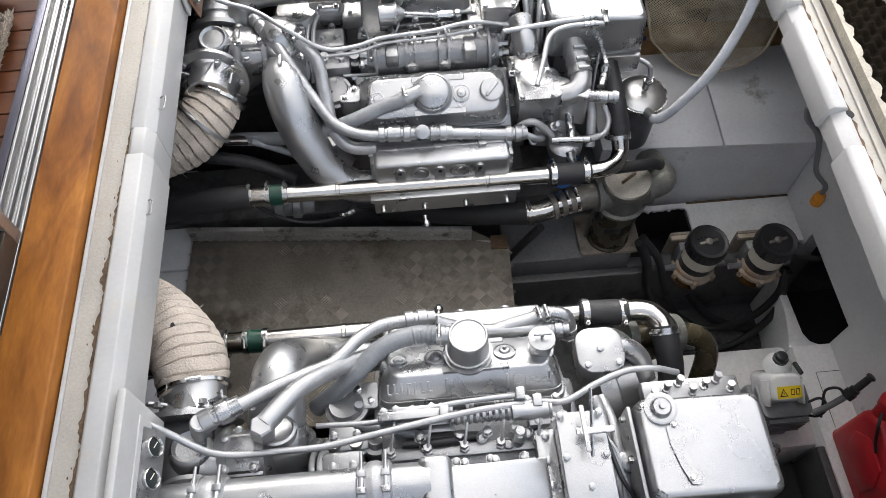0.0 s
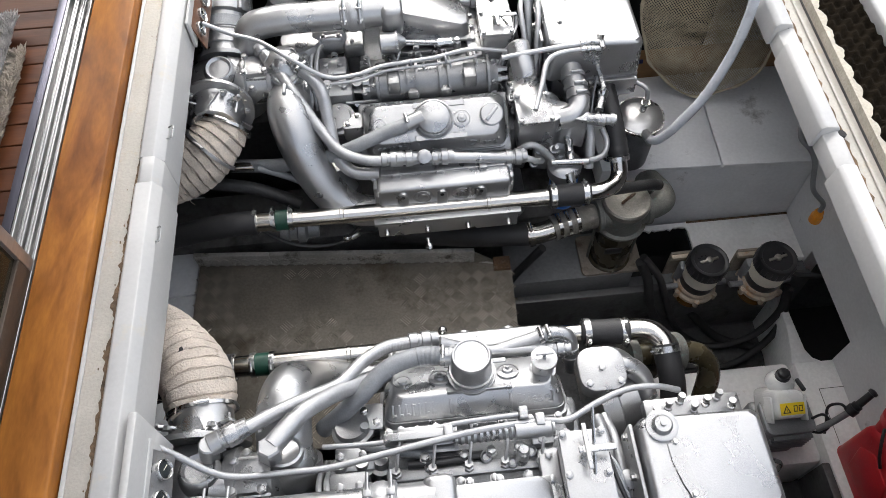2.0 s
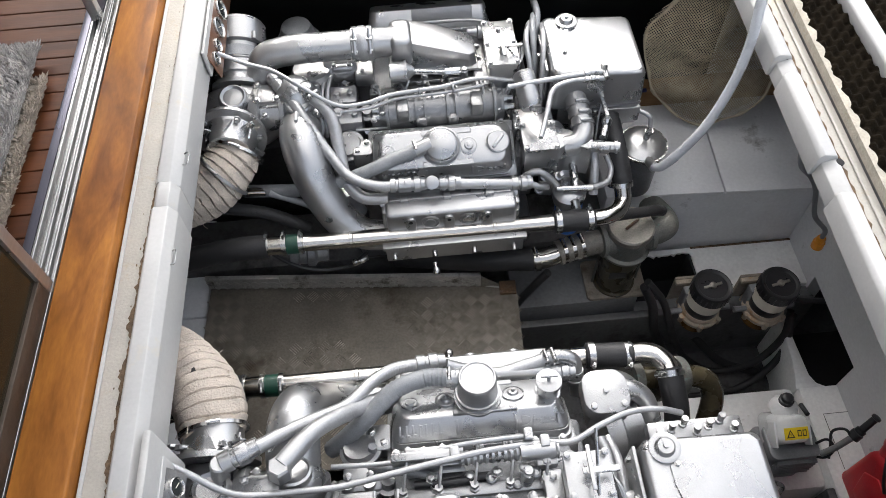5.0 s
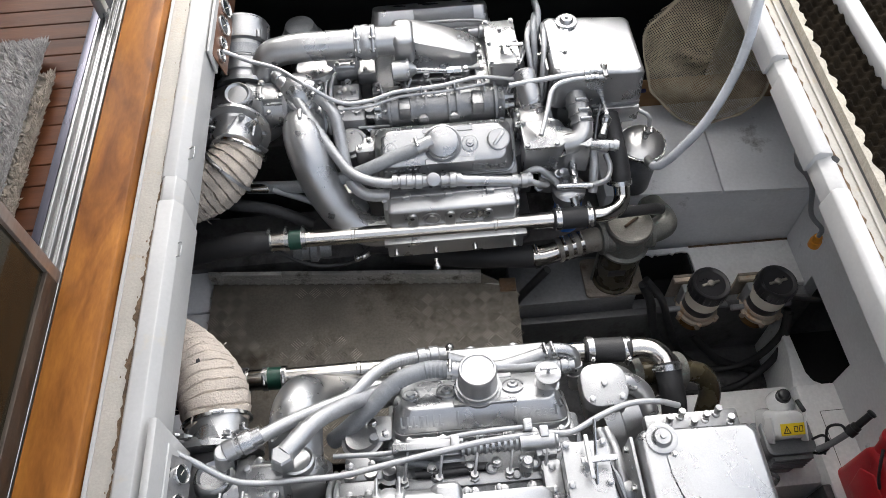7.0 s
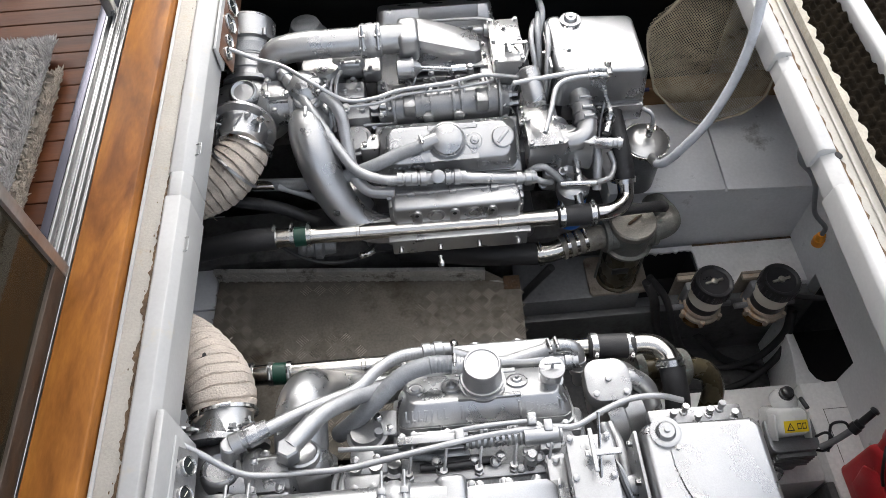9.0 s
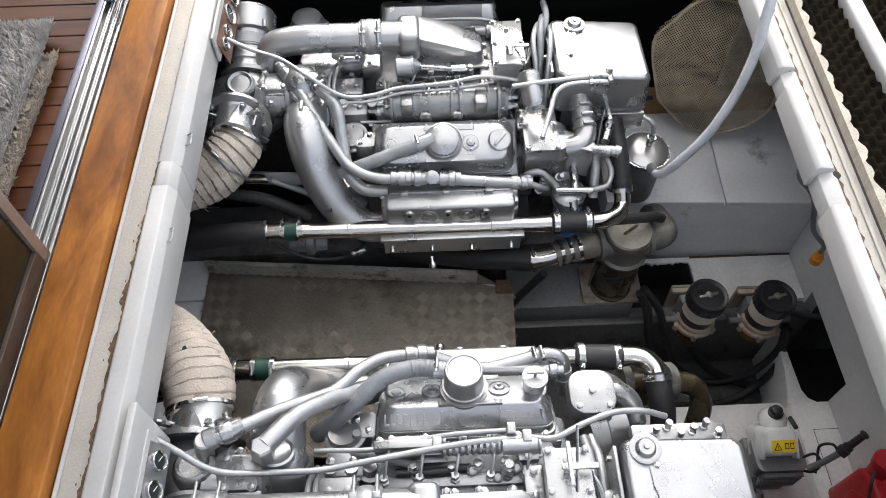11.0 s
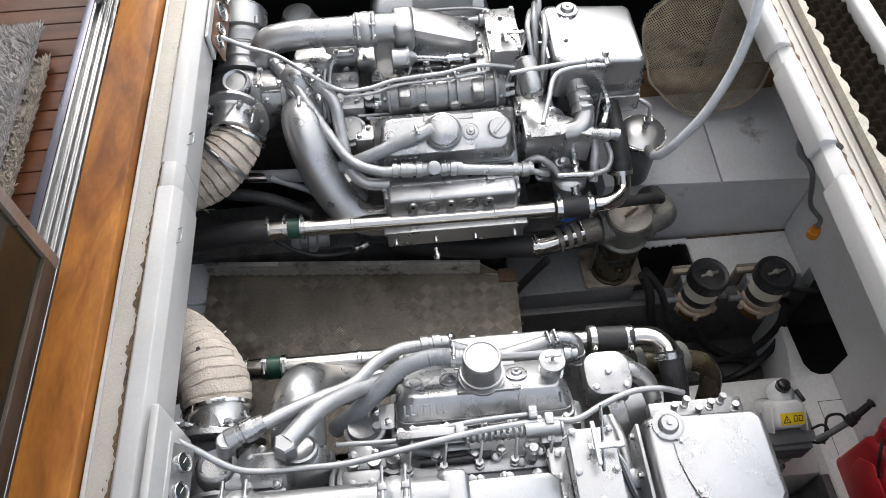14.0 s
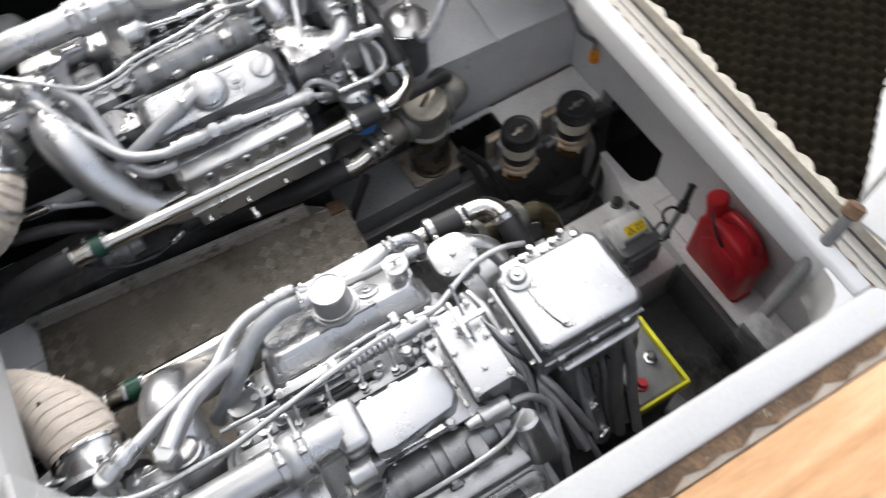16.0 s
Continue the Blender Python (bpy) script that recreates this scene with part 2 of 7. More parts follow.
def thing(name, label, category, base=(0, 0, 0), group="", kind=""):
    ob = new(name)
    ob.empty_display_size = 0.05
    ob.location = (base[0], base[1] * MIR[0], base[2])
    return tagged(ob, label, category, group, kind)


def mesh_of(name, bm, mat, sharp=38):
    if MIR[0] < 0:
        for v in bm.verts:
            v.co.y = -v.co.y
    bmesh.ops.recalc_face_normals(bm, faces=bm.faces)
    me = bpy.data.meshes.new(name)
    bm.to_mesh(me)
    bm.free()
    me.materials.append(mat)
    me.polygons.foreach_set("use_smooth", [True] * len(me.polygons))
    me.set_sharp_from_angle(angle=radians(sharp))
    return me


def part(name, bm, mat, parent=None, label="", sharp=38):
    ob = new(name, mesh_of(name, bm, mat, sharp))
    if parent:
        ob.parent = parent
        ob.matrix_parent_inverse = Matrix() if parent.parent else Matrix.Translation(parent.location).inverted()
    if label:
        ob["label"] = label
    return ob


def solid(name, bm, mat, label, category, group="", kind="", sharp=38):
    return tagged(part(name, bm, mat, None, "", sharp), label, category, group, kind)


def nb():
    return bmesh.new()


def join(bm, other):
    me = bpy.data.meshes.new("tmp")
    other.to_mesh(me)
    other.free()
    bm.from_mesh(me)
    bpy.data.meshes.remove(me)
    return bm


def box(bm, lo, hi, bev=0.004, seg=2, m=None):
    b = bmesh.new()
    c = [(a + e) / 2 for a, e in zip(lo, hi)]
    s = [abs(e - a) for a, e in zip(lo, hi)]
    bmesh.ops.create_cube(b, size=1)
    for v in b.verts:
        v.co = Vector((v.co.x * s[0] + c[0], v.co.y * s[1] + c[1], v.co.z * s[2] + c[2]))
    if bev:
        bmesh.ops.bevel(b, geom=b.edges[:], offset=min(bev, min(s) * 0.45), segments=seg, affect="EDGES", profile=0.5)
    if m:
        b.transform(m)
    return join(bm, b)


def prism(bm, outline, h0, h1, m=None, bev=0.0, seg=2, inset=0.0):
    """An outline in x, y from height h0 to h1; inset draws the upper outline in towards its middle."""
    b = bmesh.new()
    cx = sum(p[0] for p in outline) / len(outline)
    cy = sum(p[1] for p in outline) / len(outline)

    def pull(p):
        d = Vector((p[0] - cx, p[1] - cy))
        if inset:
            d.x -= math.copysign(min(inset, abs(d.x)), d.x)
            d.y -= math.copysign(min(inset, abs(d.y)), d.y)
        return (cx + d.x, cy + d.y, h1)
    lo = [b.verts.new((p[0], p[1], h0)) for p in outline]
    hi = [b.verts.new(pull(p)) for p in outline]
    k = len(lo)
    b.faces.new(lo[::-1])
    b.faces.new(hi)
    for i in range(k):
        b.faces.new((lo[i], lo[(i + 1) % k], hi[(i + 1) % k], hi[i]))
    bmesh.ops.recalc_face_normals(b, faces=b.faces)
    if bev:
        bmesh.ops.bevel(b, geom=b.edges[:], offset=bev, segments=seg, affect="EDGES", profile=0.5)
    if m:
        b.transform(m)
    return join(bm, b)


def rounded(x0, y0, x1, y1, r, k=5):
    pts = []
    for cx, cy, a0 in ((x1 - r, y1 - r, 0), (x0 + r, y1 - r, 90), (x0 + r, y0 + r, 180), (x1 - r, y0 + r, 270)):
        for i in range(k + 1):
            a = radians(a0 + 90 * i / k)
            pts.append((cx + r * math.cos(a), cy + r * math.sin(a)))
    return pts


def axes(d):
    d = Vector(d).normalized()
    u = d.cross(Vector((0, 0, 1)) if abs(d.z) < 0.9 else Vector((1, 0, 0))).normalized()
    return d, u, d.cross(u).normalized()


def lathe(bm, p, d, profile, seg=24):
    """Rings (distance along d, radius) round the axis that starts at p."""
    d, u, v = axes(d)
    p = Vector(p)
    rings = []
    for t, r in profile:
        rings.append([bm.verts.new(p + d * t + (u * math.cos(2 * math.pi * i / seg) + v * math.sin(2 * math.pi * i / seg)) * max(r, 1e-4)) for i in range(seg)])
    for a, b in zip(rings, rings[1:]):
        for i in range(seg):
            bm.faces.new((a[i], a[(i + 1) % seg], b[(i + 1) % seg], b[i]))
    bm.faces.new(rings[0])
    bm.faces.new(rings[-1][::-1])
    return bm


def cyl(bm, p0, p1, r0, r1=None, seg=20, bev=0.0):
    p0, p1 = Vector(p0), Vector(p1)
    L = (p1 - p0).length
    r1 = r0 if r1 is None else r1
    if bev:
        prof = [(0, r0 - bev), (bev, r0), (L - bev, r1), (L, r1 - bev)]
    else:
        prof = [(0, r0), (L, r1)]
    return lathe(bm, p0, p1 - p0, prof, seg)


def curve(pts, n=8):
    """Points of a smooth line through pts."""
    P = [Vector(p) for p in pts]
    P = [P[0] * 2 - P[1]] + P + [P[-1] * 2 - P[-2]]
    out = []
    for i in range(1, len(P) - 2):
        a, b, c, e = P[i - 1:i + 3]
        for k in range(n):
            t = k / n
            out.append(0.5 * (2 * b + (c - a) * t + (2 * a - 5 * b + 4 * c - e) * t * t + (3 * b - a - 3 * c + e) * t ** 3))
    out.append(P[-2])
    return out


def tube(bm, pts, r, seg=14, n=8, wave=None, smooth=True):
    """A round tube along pts. r: one radius or one for each of pts; wave(s, angle) adds to it."""
    line = curve(pts, n) if smooth else [Vector(p) for p in pts]
    k = len(line)
    rs = [r] * k if isinstance(r, (int, float)) else list(np.interp(np.linspace(0, len(r) - 1, k), range(len(r)), r))
    d0 = (line[1] - line[0]).normalized()
    _, u, _ = axes(d0)
    rings, run = [], 0.0
    for i, p in enumerate(line):
        d = (line[min(i + 1, k - 1)] - line[max(i - 1, 0)]).normalized()
        u = (u - d * u.dot(d)).normalized()
        v = d.cross(u)
        if i:
            run += (p - line[i - 1]).length
        ring = []
        for j in range(seg):
            a = 2 * math.pi * j / seg
            rr = rs[i] + (wave(run, a) if wave else 0)
            ring.append(bm.verts.new(p + (u * math.cos(a) + v * math.sin(a)) * rr))
        rings.append(ring)
    for a, b in zip(rings, rings[1:]):
        for j in range(seg):
            bm.faces.new((a[j], a[(j + 1) % seg], b[(j + 1) % seg], b[j]))
    bm.faces.new(rings[0])
    bm.faces.new(rings[-1][::-1])
    return bm


def bolt(bm, p, d, r=0.009, h=0.008):
    d = Vector(d).normalized()
    p = Vector(p) - d * 0.001
    lathe(bm, p, d, [(0, r * 1.45), (h * 0.22, r * 1.45), (h * 0.22, r * 1.1), (h, r * 1.1), (h + 0.001, r * 0.9)], 6)
    return bm


def band(bm, p, d, r, w=0.014, screw=True, up=(0, 0, 1)):
    """A hose clamp round the axis d at p, with its worm screw."""
    d = Vector(d).normalized()
    p = Vector(p)
    lathe(bm, p - d * w / 2, d, [(0, r), (0, r + 0.003), (w, r + 0.003), (w, r)], 28)
    if screw:
        upv = Vector(up)
        upv = (upv - d * upv.dot(d)).normalized()
        side = d.cross(upv)
        q = p + upv * (r + 0.008)
        cyl(bm, q - side * 0.016, q + side * 0.012, 0.0065, seg=10)
        cyl(bm, q + side * 0.012, q + side * 0.022, 0.0045, seg=6)
    return bm


def gland(bm, p, d, r, L):
    """A hose coupling: hexagon, collar, hexagon."""
    p, d = Vector(p), Vector(d).normalized()
    lathe(bm, p, d, [(0, r * 1.12), (L * 0.02, r * 1.2), (L * 0.28, r * 1.2), (L * 0.3, r * 1.12)], 10)
    lathe(bm, p + d * L * 0.3, d, [(0, r), (L * 0.4, r)], 16)
    lathe(bm, p + d * L * 0.42, d, [(0, r * 1.15), (L * 0.02, r * 1.25), (L * 0.30, r * 1.25), (L * 0.33, r * 1.15)], 10)
    lathe(bm, p + d * L * 0.75, d, [(0, r * 1.05), (L * 0.25, r * 0.95)], 16)
    return bm


# ---- setting: deck, hatch opening, bilge ----
def slab(name, lo, hi, mat, label, category, bev=0.006):
    return solid(name, box(nb(), lo, hi, bev), mat, label, category, kind="structure")


def skew(ob):
    # the far lip runs a degree and a half off the engines' line
    for v in ob.data.vertices:
        v.co.x += 0.028 * v.co.y
    return ob


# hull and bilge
slab("floor", (-1.2, -2.3, -0.80), (2.9, 2.3, -0.72), bilge_dark, "oily bilge bottom coloured dark for the shade under the engines", "bilge floor")
slab("wall_west", (-1.25, -2.3, -0.80), (-1.17, 2.3, 0.86), bilge_dark, "grey bulkhead under the cabin floor, coloured dark as shade", "bulkhead")
# far hull side: its shade is in the black colour
slab("wall_north", (-1.2, 1.75, -0.80), (2.9, 1.85, 0.86), shade_char, "hull side behind the far engine, painted black as shade", "hull side")
slab("wall_south", (-1.2, -1.95, -0.80), (2.9, -1.85, 0.86), bilge_dark, "hull side behind the near engine, coloured dark as shade", "hull side")
wall_e = box(nb(), (2.33, -2.3, -0.74), (2.40, -0.152, 0.86), 0.0)
box(wall_e, (2.33, -0.152, -0.238), (2.40, 0.275, 0.86), 0.0)
box(wall_e, (2.33, 0.275, -0.74), (2.40, 1.75, 0.86), 0.0)
# black backing added so the bulkhead opening looks dark
slab("void_backing", (2.75, -2.3, -0.74), (2.82, 1.75, 0.83), shade_char, "black panel added as the darkness behind the bulkhead opening", "void")
solid("wall_east", wall_e, bilge, "pale grey painted bulkhead with scuffs", "bulkhead", kind="structure")

# floor panels beside the walkway
slab("floor_panel_1", (-1.15, -0.9, -0.13), (-0.235, 0.262, -0.09), bilge, "grey painted floor panel beside the tread plate", "floor panel")
slab("floor_panel_2", (-1.15, 0.268, -0.13), (-0.235, 0.75, -0.09), bilge, "grey painted floor panel under the exhaust hose", "floor panel")

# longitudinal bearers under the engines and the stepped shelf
# bearers take the dark grey as their shade under the engines
slab("bearer_1", (-1.1, 0.46, -0.74), (1.5, 0.72, -0.06), bilge_dark, "engine bearer of the far engine, coloured dark as shade", "engine bearer")
slab("bearer_2", (-1.1, -0.72, -0.74), (1.5, -0.46, -0.06), bilge_dark, "engine bearer of the near engine, coloured dark as shade", "engine bearer")
slab("bearer_3", (-1.1, 1.12, -0.74), (1.5, 1.34, -0.06), bilge_dark, "outboard engine bearer of the far engine, coloured dark as shade", "engine bearer")
slab("bearer_4", (-1.1, -1.34, -0.74), (1.5, -1.12, -0.06), bilge_dark, "outboard engine bearer of the near engine, coloured dark as shade", "engine bearer")

solid("shelf", prism(nb(), [(1.44, 0.570), (2.328, 0.524), (2.328, 1.06), (1.44, 1.06)], -0.74, 0.052, None, 0.006),
      bilge, "grey painted front of the shelf beside the far engine", "shelf", kind="structure")
solid("shelf_panel_1", prism(nb(), [(1.44, 0.566), (1.928, 0.541), (1.952, 1.06), (1.44, 1.06)], 0.053, 0.072, None, 0.004), bilge, "grey painted shelf top panel with a dark seam", "shelf panel", kind="structure")
solid("shelf_panel_2", prism(nb(), [(1.935, 0.541), (2.328, 0.520), (2.328, 1.06), (1.959, 1.06)], 0.053, 0.072, None, 0.004), bilge, "grey painted shelf top panel beside the bulkhead", "shelf panel", kind="structure")
slab("shelf_timber", (1.44, 1.064, -0.02), (2.328, 1.13, 0.17), raw_wood, "rough brown timber along the back of the shelf", "timber")
slab("ledge_back", (1.865, 0.285, -0.74), (2.328, 0.522, -0.305), bilge_light, "stained pale ledge behind the fuel filters", "ledge")
# these two stringers wear the shaded copy of the grey paint
slab("ledge_front", (1.02, 0.245, -0.74), (1.55, 0.52, -0.225), bilge_shaded, "grey painted stringer under the sea strainer, darkened as shade", "stringer")
slab("ledge_step", (1.55, 0.225, -0.74), (2.328, 0.283, -0.325), bilge_shaded, "grey painted stringer edge beside the recess, darkened as shade", "stringer")
# the grey stringer's inner face is darkened by colour for its shade
slab("stringer_face", (1.0, 0.19, -0.74), (2.328, 0.225, -0.30), bilge_dark, "oily inner face of the grey stringer, darkened as shade", "stringer")
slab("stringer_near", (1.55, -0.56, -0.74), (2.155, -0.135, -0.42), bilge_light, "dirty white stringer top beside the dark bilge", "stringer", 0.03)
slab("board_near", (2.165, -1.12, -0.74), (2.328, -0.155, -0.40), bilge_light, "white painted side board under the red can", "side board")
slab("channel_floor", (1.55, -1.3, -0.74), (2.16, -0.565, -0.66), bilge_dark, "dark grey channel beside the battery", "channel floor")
# black slab standing in for the shade below the opening
slab("recess_shade_floor", (2.245, -0.152, -0.73), (2.745, 0.222, -0.69), shade_char, "black panel standing in for shade beside the bulkhead", "recess")
rib = nb()
prism(rib, [(2.165, -0.15), (2.30, -0.15), (2.262, -0.128), (2.244, -0.09), (2.238, 0.05), (2.232, 0.22), (2.205, 0.22), (2.198, 0.0), (2.18, -0.10)], -0.74, -0.425, None, 0.006)
solid("post_corner", rib, bilge_light, "dirty white rib with a filleted foot beside the dark recess", "rib", kind="structure")
cover = nb()
box(cover, (2.225, -0.275, -0.4005), (2.327, -0.2735, -0.3985), 0.0)
box(cover, (2.225, -0.50, -0.4005), (2.2265, -0.2745, -0.3985), 0.0)
solid("board_seam", cover, shade_char, "thin dark seam of a lid cut into the board", "seam", kind="structure")
# torn edge of the ledge over the black recess
torn = nb()
rnd = random.Random(8)
prism(torn, [(1.60, 0.52), (1.60, 0.505)] + [(1.60 + 0.0135 * k, 0.50 - 0.016 * rnd.random()) for k in range(1, 20)] + [(1.868, 0.47), (1.868, 0.52)], -0.318, -0.306)
solid("torn_flange", torn, bilge_light, "ragged torn edge of the ledge over the recess", "ledge edge", kind="structure")

# deck round the opening
slab("gutter_west", (-0.1365, -2.6, 0.86), (-0.0655, 2.6, 0.930), grimy, "grimy cream gutter along the hatch opening", "gutter", 0.004)
slab("gutter_ridge", (-0.133, -2.6, 0.930), (-0.122, 2.6, 0.936), gelcoat, "white painted ridge of the gutter beside the sill", "gutter", 0.003)
bead = nb()
strip = []
for k in range(241):
    y = -1.28 + k * 0.01
    wide = 0.017 if y < -0.25 else 0.017 - 0.011 * min(1.0, (y + 0.25) / 0.35)
    strip.append((-0.0645 - wide * max(0.08, 0.72 + 0.7 * noise.noise(Vector((0, y * 14, 1))) + 0.6 * noise.noise(Vector((0, y * 61, 5)))), y))
prism(bead, [(-0.0645, -1.28)] + [(-0.0645, 1.12)] + strip[::-1], 0.929, 0.9325)
solid("sealant_west", bead, sealant, "brown crumbling sealant along the hatch lip", "sealant", kind="structure")
# crumbs of sealant scattered on the gutter
rnd = random.Random(31)
crumbs = nb()
for k in range(16):
    y = rnd.uniform(-1.2, 0.9)
    x = -0.080 - abs(rnd.gauss(0, 0.006))
    r = rnd.uniform(0.0008, 0.0024)
    prism(crumbs, [(x + r * rnd.uniform(0.6, 1.2) * math.cos(a), y + 2 * r * rnd.uniform(0.6, 1.2) * math.sin(a)) for a in (0, 1.1, 2.3, 3.4, 4.6, 5.5)], 0.929, 0.9315)
tagged(part("sealant_crumb", crumbs, sealant), "brown crumbs of old sealant on the cream gutter", "crumbs", kind="stuff")
lip = nb()
along = Matrix(((1, 0, 0, 0), (0, 0, 1, 0), (0, 1, 0, 0), (0, 0, 0, 1)))
prism(lip, [(-0.064, 0.80), (0.004, 0.80), (0.004, 0.925), (-0.014, 0.957), (-0.056, 0.957), (-0.064, 0.945)], -1.29, 0.018, along, 0.003)
prism(lip, [(-0.064, 0.80), (0.0, 0.80), (0.0, 0.922), (-0.018, 0.952), (-0.050, 0.953), (-0.060, 0.943)], 0.019, 0.108, along, 0.003)
prism(lip, [(-0.066, 0.80), (0.0, 0.80), (0.0, 0.922), (-0.024, 0.948), (-0.058, 0.950), (-0.066, 0.940)], 0.109, 1.14, along, 0.003)
solid("coaming_west", lip, gelcoat, "white moulded hatch lip with stained joints", "coaming", kind="structure")
slab("coaming_cover", (0.0055, -1.21, 0.72), (0.026, -0.622, 0.966), gelcoat, "white raised cover strip on the hatch lip", "cover strip")
slab("deck_north", (-0.09, 1.145, 0.84), (1.88, 2.6, 0.945), gelcoat, "white deck past the far end of the opening", "deck")

near = nb()
prism(near, rounded(-0.095, -1.296, 1.812, -1.213, 0.03), 0.80, 0.957, None, 0.010, 3)
solid("coaming_south", near, gelcoat, "white moulded hatch lip at the near end", "coaming", kind="structure")
corner = prism(nb(), [(1.69, -1.216), (1.775, -1.216), (1.775, -1.13), (1.768, -1.13), (1.762, -1.165), (1.745, -1.192), (1.72, -1.208)], 0.80, 0.9545, None, 0.0)
skew(solid("coaming_corner", corner, gelcoat, "white rounded inner corner of the hatch lip", "coaming", kind="structure"))
bead = nb()
strip = [(-0.1 + k * 0.045, -1.338 + 0.010 * abs(math.sin(k * 0.9)) + 0.006 * math.sin(k * 3.1)) for k in range(50)]
prism(bead, strip + [(2.105, -1.298), (-0.1, -1.298)], 0.933, 0.941)
solid("sealant_south", bead, sealant, "brown crumbling sealant along the near hatch lip", "sealant", kind="structure")
slab("deck_edge_south", (-0.26, -1.345, 0.84), (2.6, -1.300, 0.934), grimy, "grimy cream deck edge at the near hatch lip", "deck edge", 0.004)
slab("deck_south", (-0.26, -2.9, 0.84), (2.02, -1.349, 0.962), deck_wood, "light worn wood veneer deck panel with a chipped edge", "deck", 0.005)

# east lip with its two drain notches
east = nb()
turn_xz = Matrix(((1, 0, 0, 0), (0, 0, 1, 0), (0, 1, 0, 0), (0, 0, 0, 1)))
prof = [(1.772, 0.875), (1.839, 0.875), (1.839, 0.934), (1.830, 0.950), (1.793, 0.957), (1.781, 0.946)]
for a, b in ((-1.212, -0.135), (-0.010, 0.318), (0.392, 1.14)):
    prism(east, prof, a, b, turn_xz, 0.005)
for a, b in ((-0.136, -0.009), (0.317, 0.393)):
    prism(east, [(1.783, 0.875), (1.839, 0.875), (1.839, 0.934), (1.825, 0.938), (1.792, 0.925)], a, b, turn_xz, 0.003)
skew(solid("coaming_east", east, gelcoat, "white moulded hatch lip with two drain notches", "coaming", kind="structure"))
# drain holes are black discs; the shade inside is their colour
for y in (0.400, -0.02):
    solid("drain_hole", lathe(nb(), (1.838, y, 0.930), (0.2, 0, 1), [(0, 0.012), (0.006, 0.012)], 16), shade_char, "black disc painted as a shaded drain hole in the hatch lip", "drain hole", kind="structure")
skew(slab("gutter_east", (1.8405, -1.30, 0.84), (1.9005, 2.6, 0.926), grimy, "grimy cream gutter beside the hatch lip", "gutter", 0.004))
skew(slab("gutter_rib", (1.870, -1.29, 0.926), (1.880, 2.6, 0.934), grimy, "raised rib along the grimy gutter", "gutter", 0.003))
bead = nb()
strip = [(1.8445 + 0.004 * abs(math.sin(k * 1.7)) + 0.004 * math.sin(k * 4.1), -1.25 + k * 0.02) for k in range(115)]
prism(bead, [(1.8392, 1.03), (1.8392, -1.25)] + strip, 0.9262, 0.9295)
skew(solid("sealant_east", bead, sealant, "dark grimy joint between the lip and the gutter", "sealant", kind="structure"))
skew(slab("deck_east", (1.902, -2.9, 0.84), (3.2, 2.6, 0.930), bilge_dark, "deck coloured dark as shade under the open hatch lid", "deck"))

# unseen translucent sheet added over the cockpit as an overhead diffuser, open at the sides
cloth = bpy.data.materials.new("diffuser_sheet")
cloth.use_nodes = True
cn, cl = cloth.node_tree.nodes, cloth.node_tree.links
weave = cn.new("ShaderNodeTexNoise")
weave.inputs["Scale"].default_value = 3.0
tint = cn.new("ShaderNodeMapRange")
tint.inputs["To Min"].default_value, tint.inputs["To Max"].default_value = 0.64, 0.76
cl.new(weave.outputs["Fac"], tint.inputs["Value"])
thin = cn.new("ShaderNodeBsdfTranslucent")
cl.new(tint.outputs[0], thin.inputs["Color"])
face_b = cn.new("ShaderNodeBsdfDiffuse")
face_b.inputs["Color"].default_value = (0.75, 0.75, 0.73, 1)
blend = cn.new("ShaderNodeMixShader")
blend.inputs["Fac"].default_value = 0.15
cl.new(thin.outputs[0], blend.inputs[1])
cl.new(face_b.outputs[0], blend.inputs[2])
cl.new(blend.outputs[0], cn["Material Output"].inputs["Surface"])
sheet = nb()
bmesh.ops.create_grid(sheet, x_segments=24, y_segments=16, size=0.5)
for v in sheet.verts:
    v.co = Vector((0.3 + v.co.x * 5.8, 0.975 + v.co.y * 3.75, 3.34 - 0.05 * math.cos(v.co.x * math.pi * 5)))
solid("awning", sheet, cloth, "unseen translucent sheet added over the cockpit to diffuse light", "awning", kind="structure")

# ---- the two engines ----
TILT_COVER = radians(30)


def bank(x, v, w, y0=0.465, z0=0.585):
    """A place on the inclined inboard cylinder bank: along the cover, across it (outboard), off it."""
    c, s = math.cos(TILT_COVER), math.sin(TILT_COVER)
    return Vector((x, y0 + v * c - w * s, z0 + v * s + w * c))


BANK_N = Vector((0, -math.sin(TILT_COVER), math.cos(TILT_COVER)))


def bank_matrix(y0=0.465, z0=0.585):
    return Matrix.Translation((0, y0, z0)) @ Matrix.Rotation(TILT_COVER, 4, "X")


def outboard_matrix():
    return Matrix.Translation((0, 1.235, 0.585)) @ Matrix.Rotation(-TILT_COVER, 4, "X")


def raised_bars(bm, m, x0, x1, y0, y1, z, count, seed):
    """Cast marks that cannot be read, as low bars in a row."""
    rnd = random.Random(seed)
    step = (x1 - x0) / count
    for i in range(count):
        a = x0 + i * step
        box(bm, (a, y0, z), (a + step * 0.28, y1, z + 0.003), 0.0006, 1, m)
        if rnd.random() < 0.8:
            yy = y0 + (y1 - y0) * rnd.choice((0.05, 0.42, 0.78))
            box(bm, (a, yy, z), (a + step * 0.66, yy + (y1 - y0) * 0.2, z + 0.003), 0.0006, 1, m)
    return bm


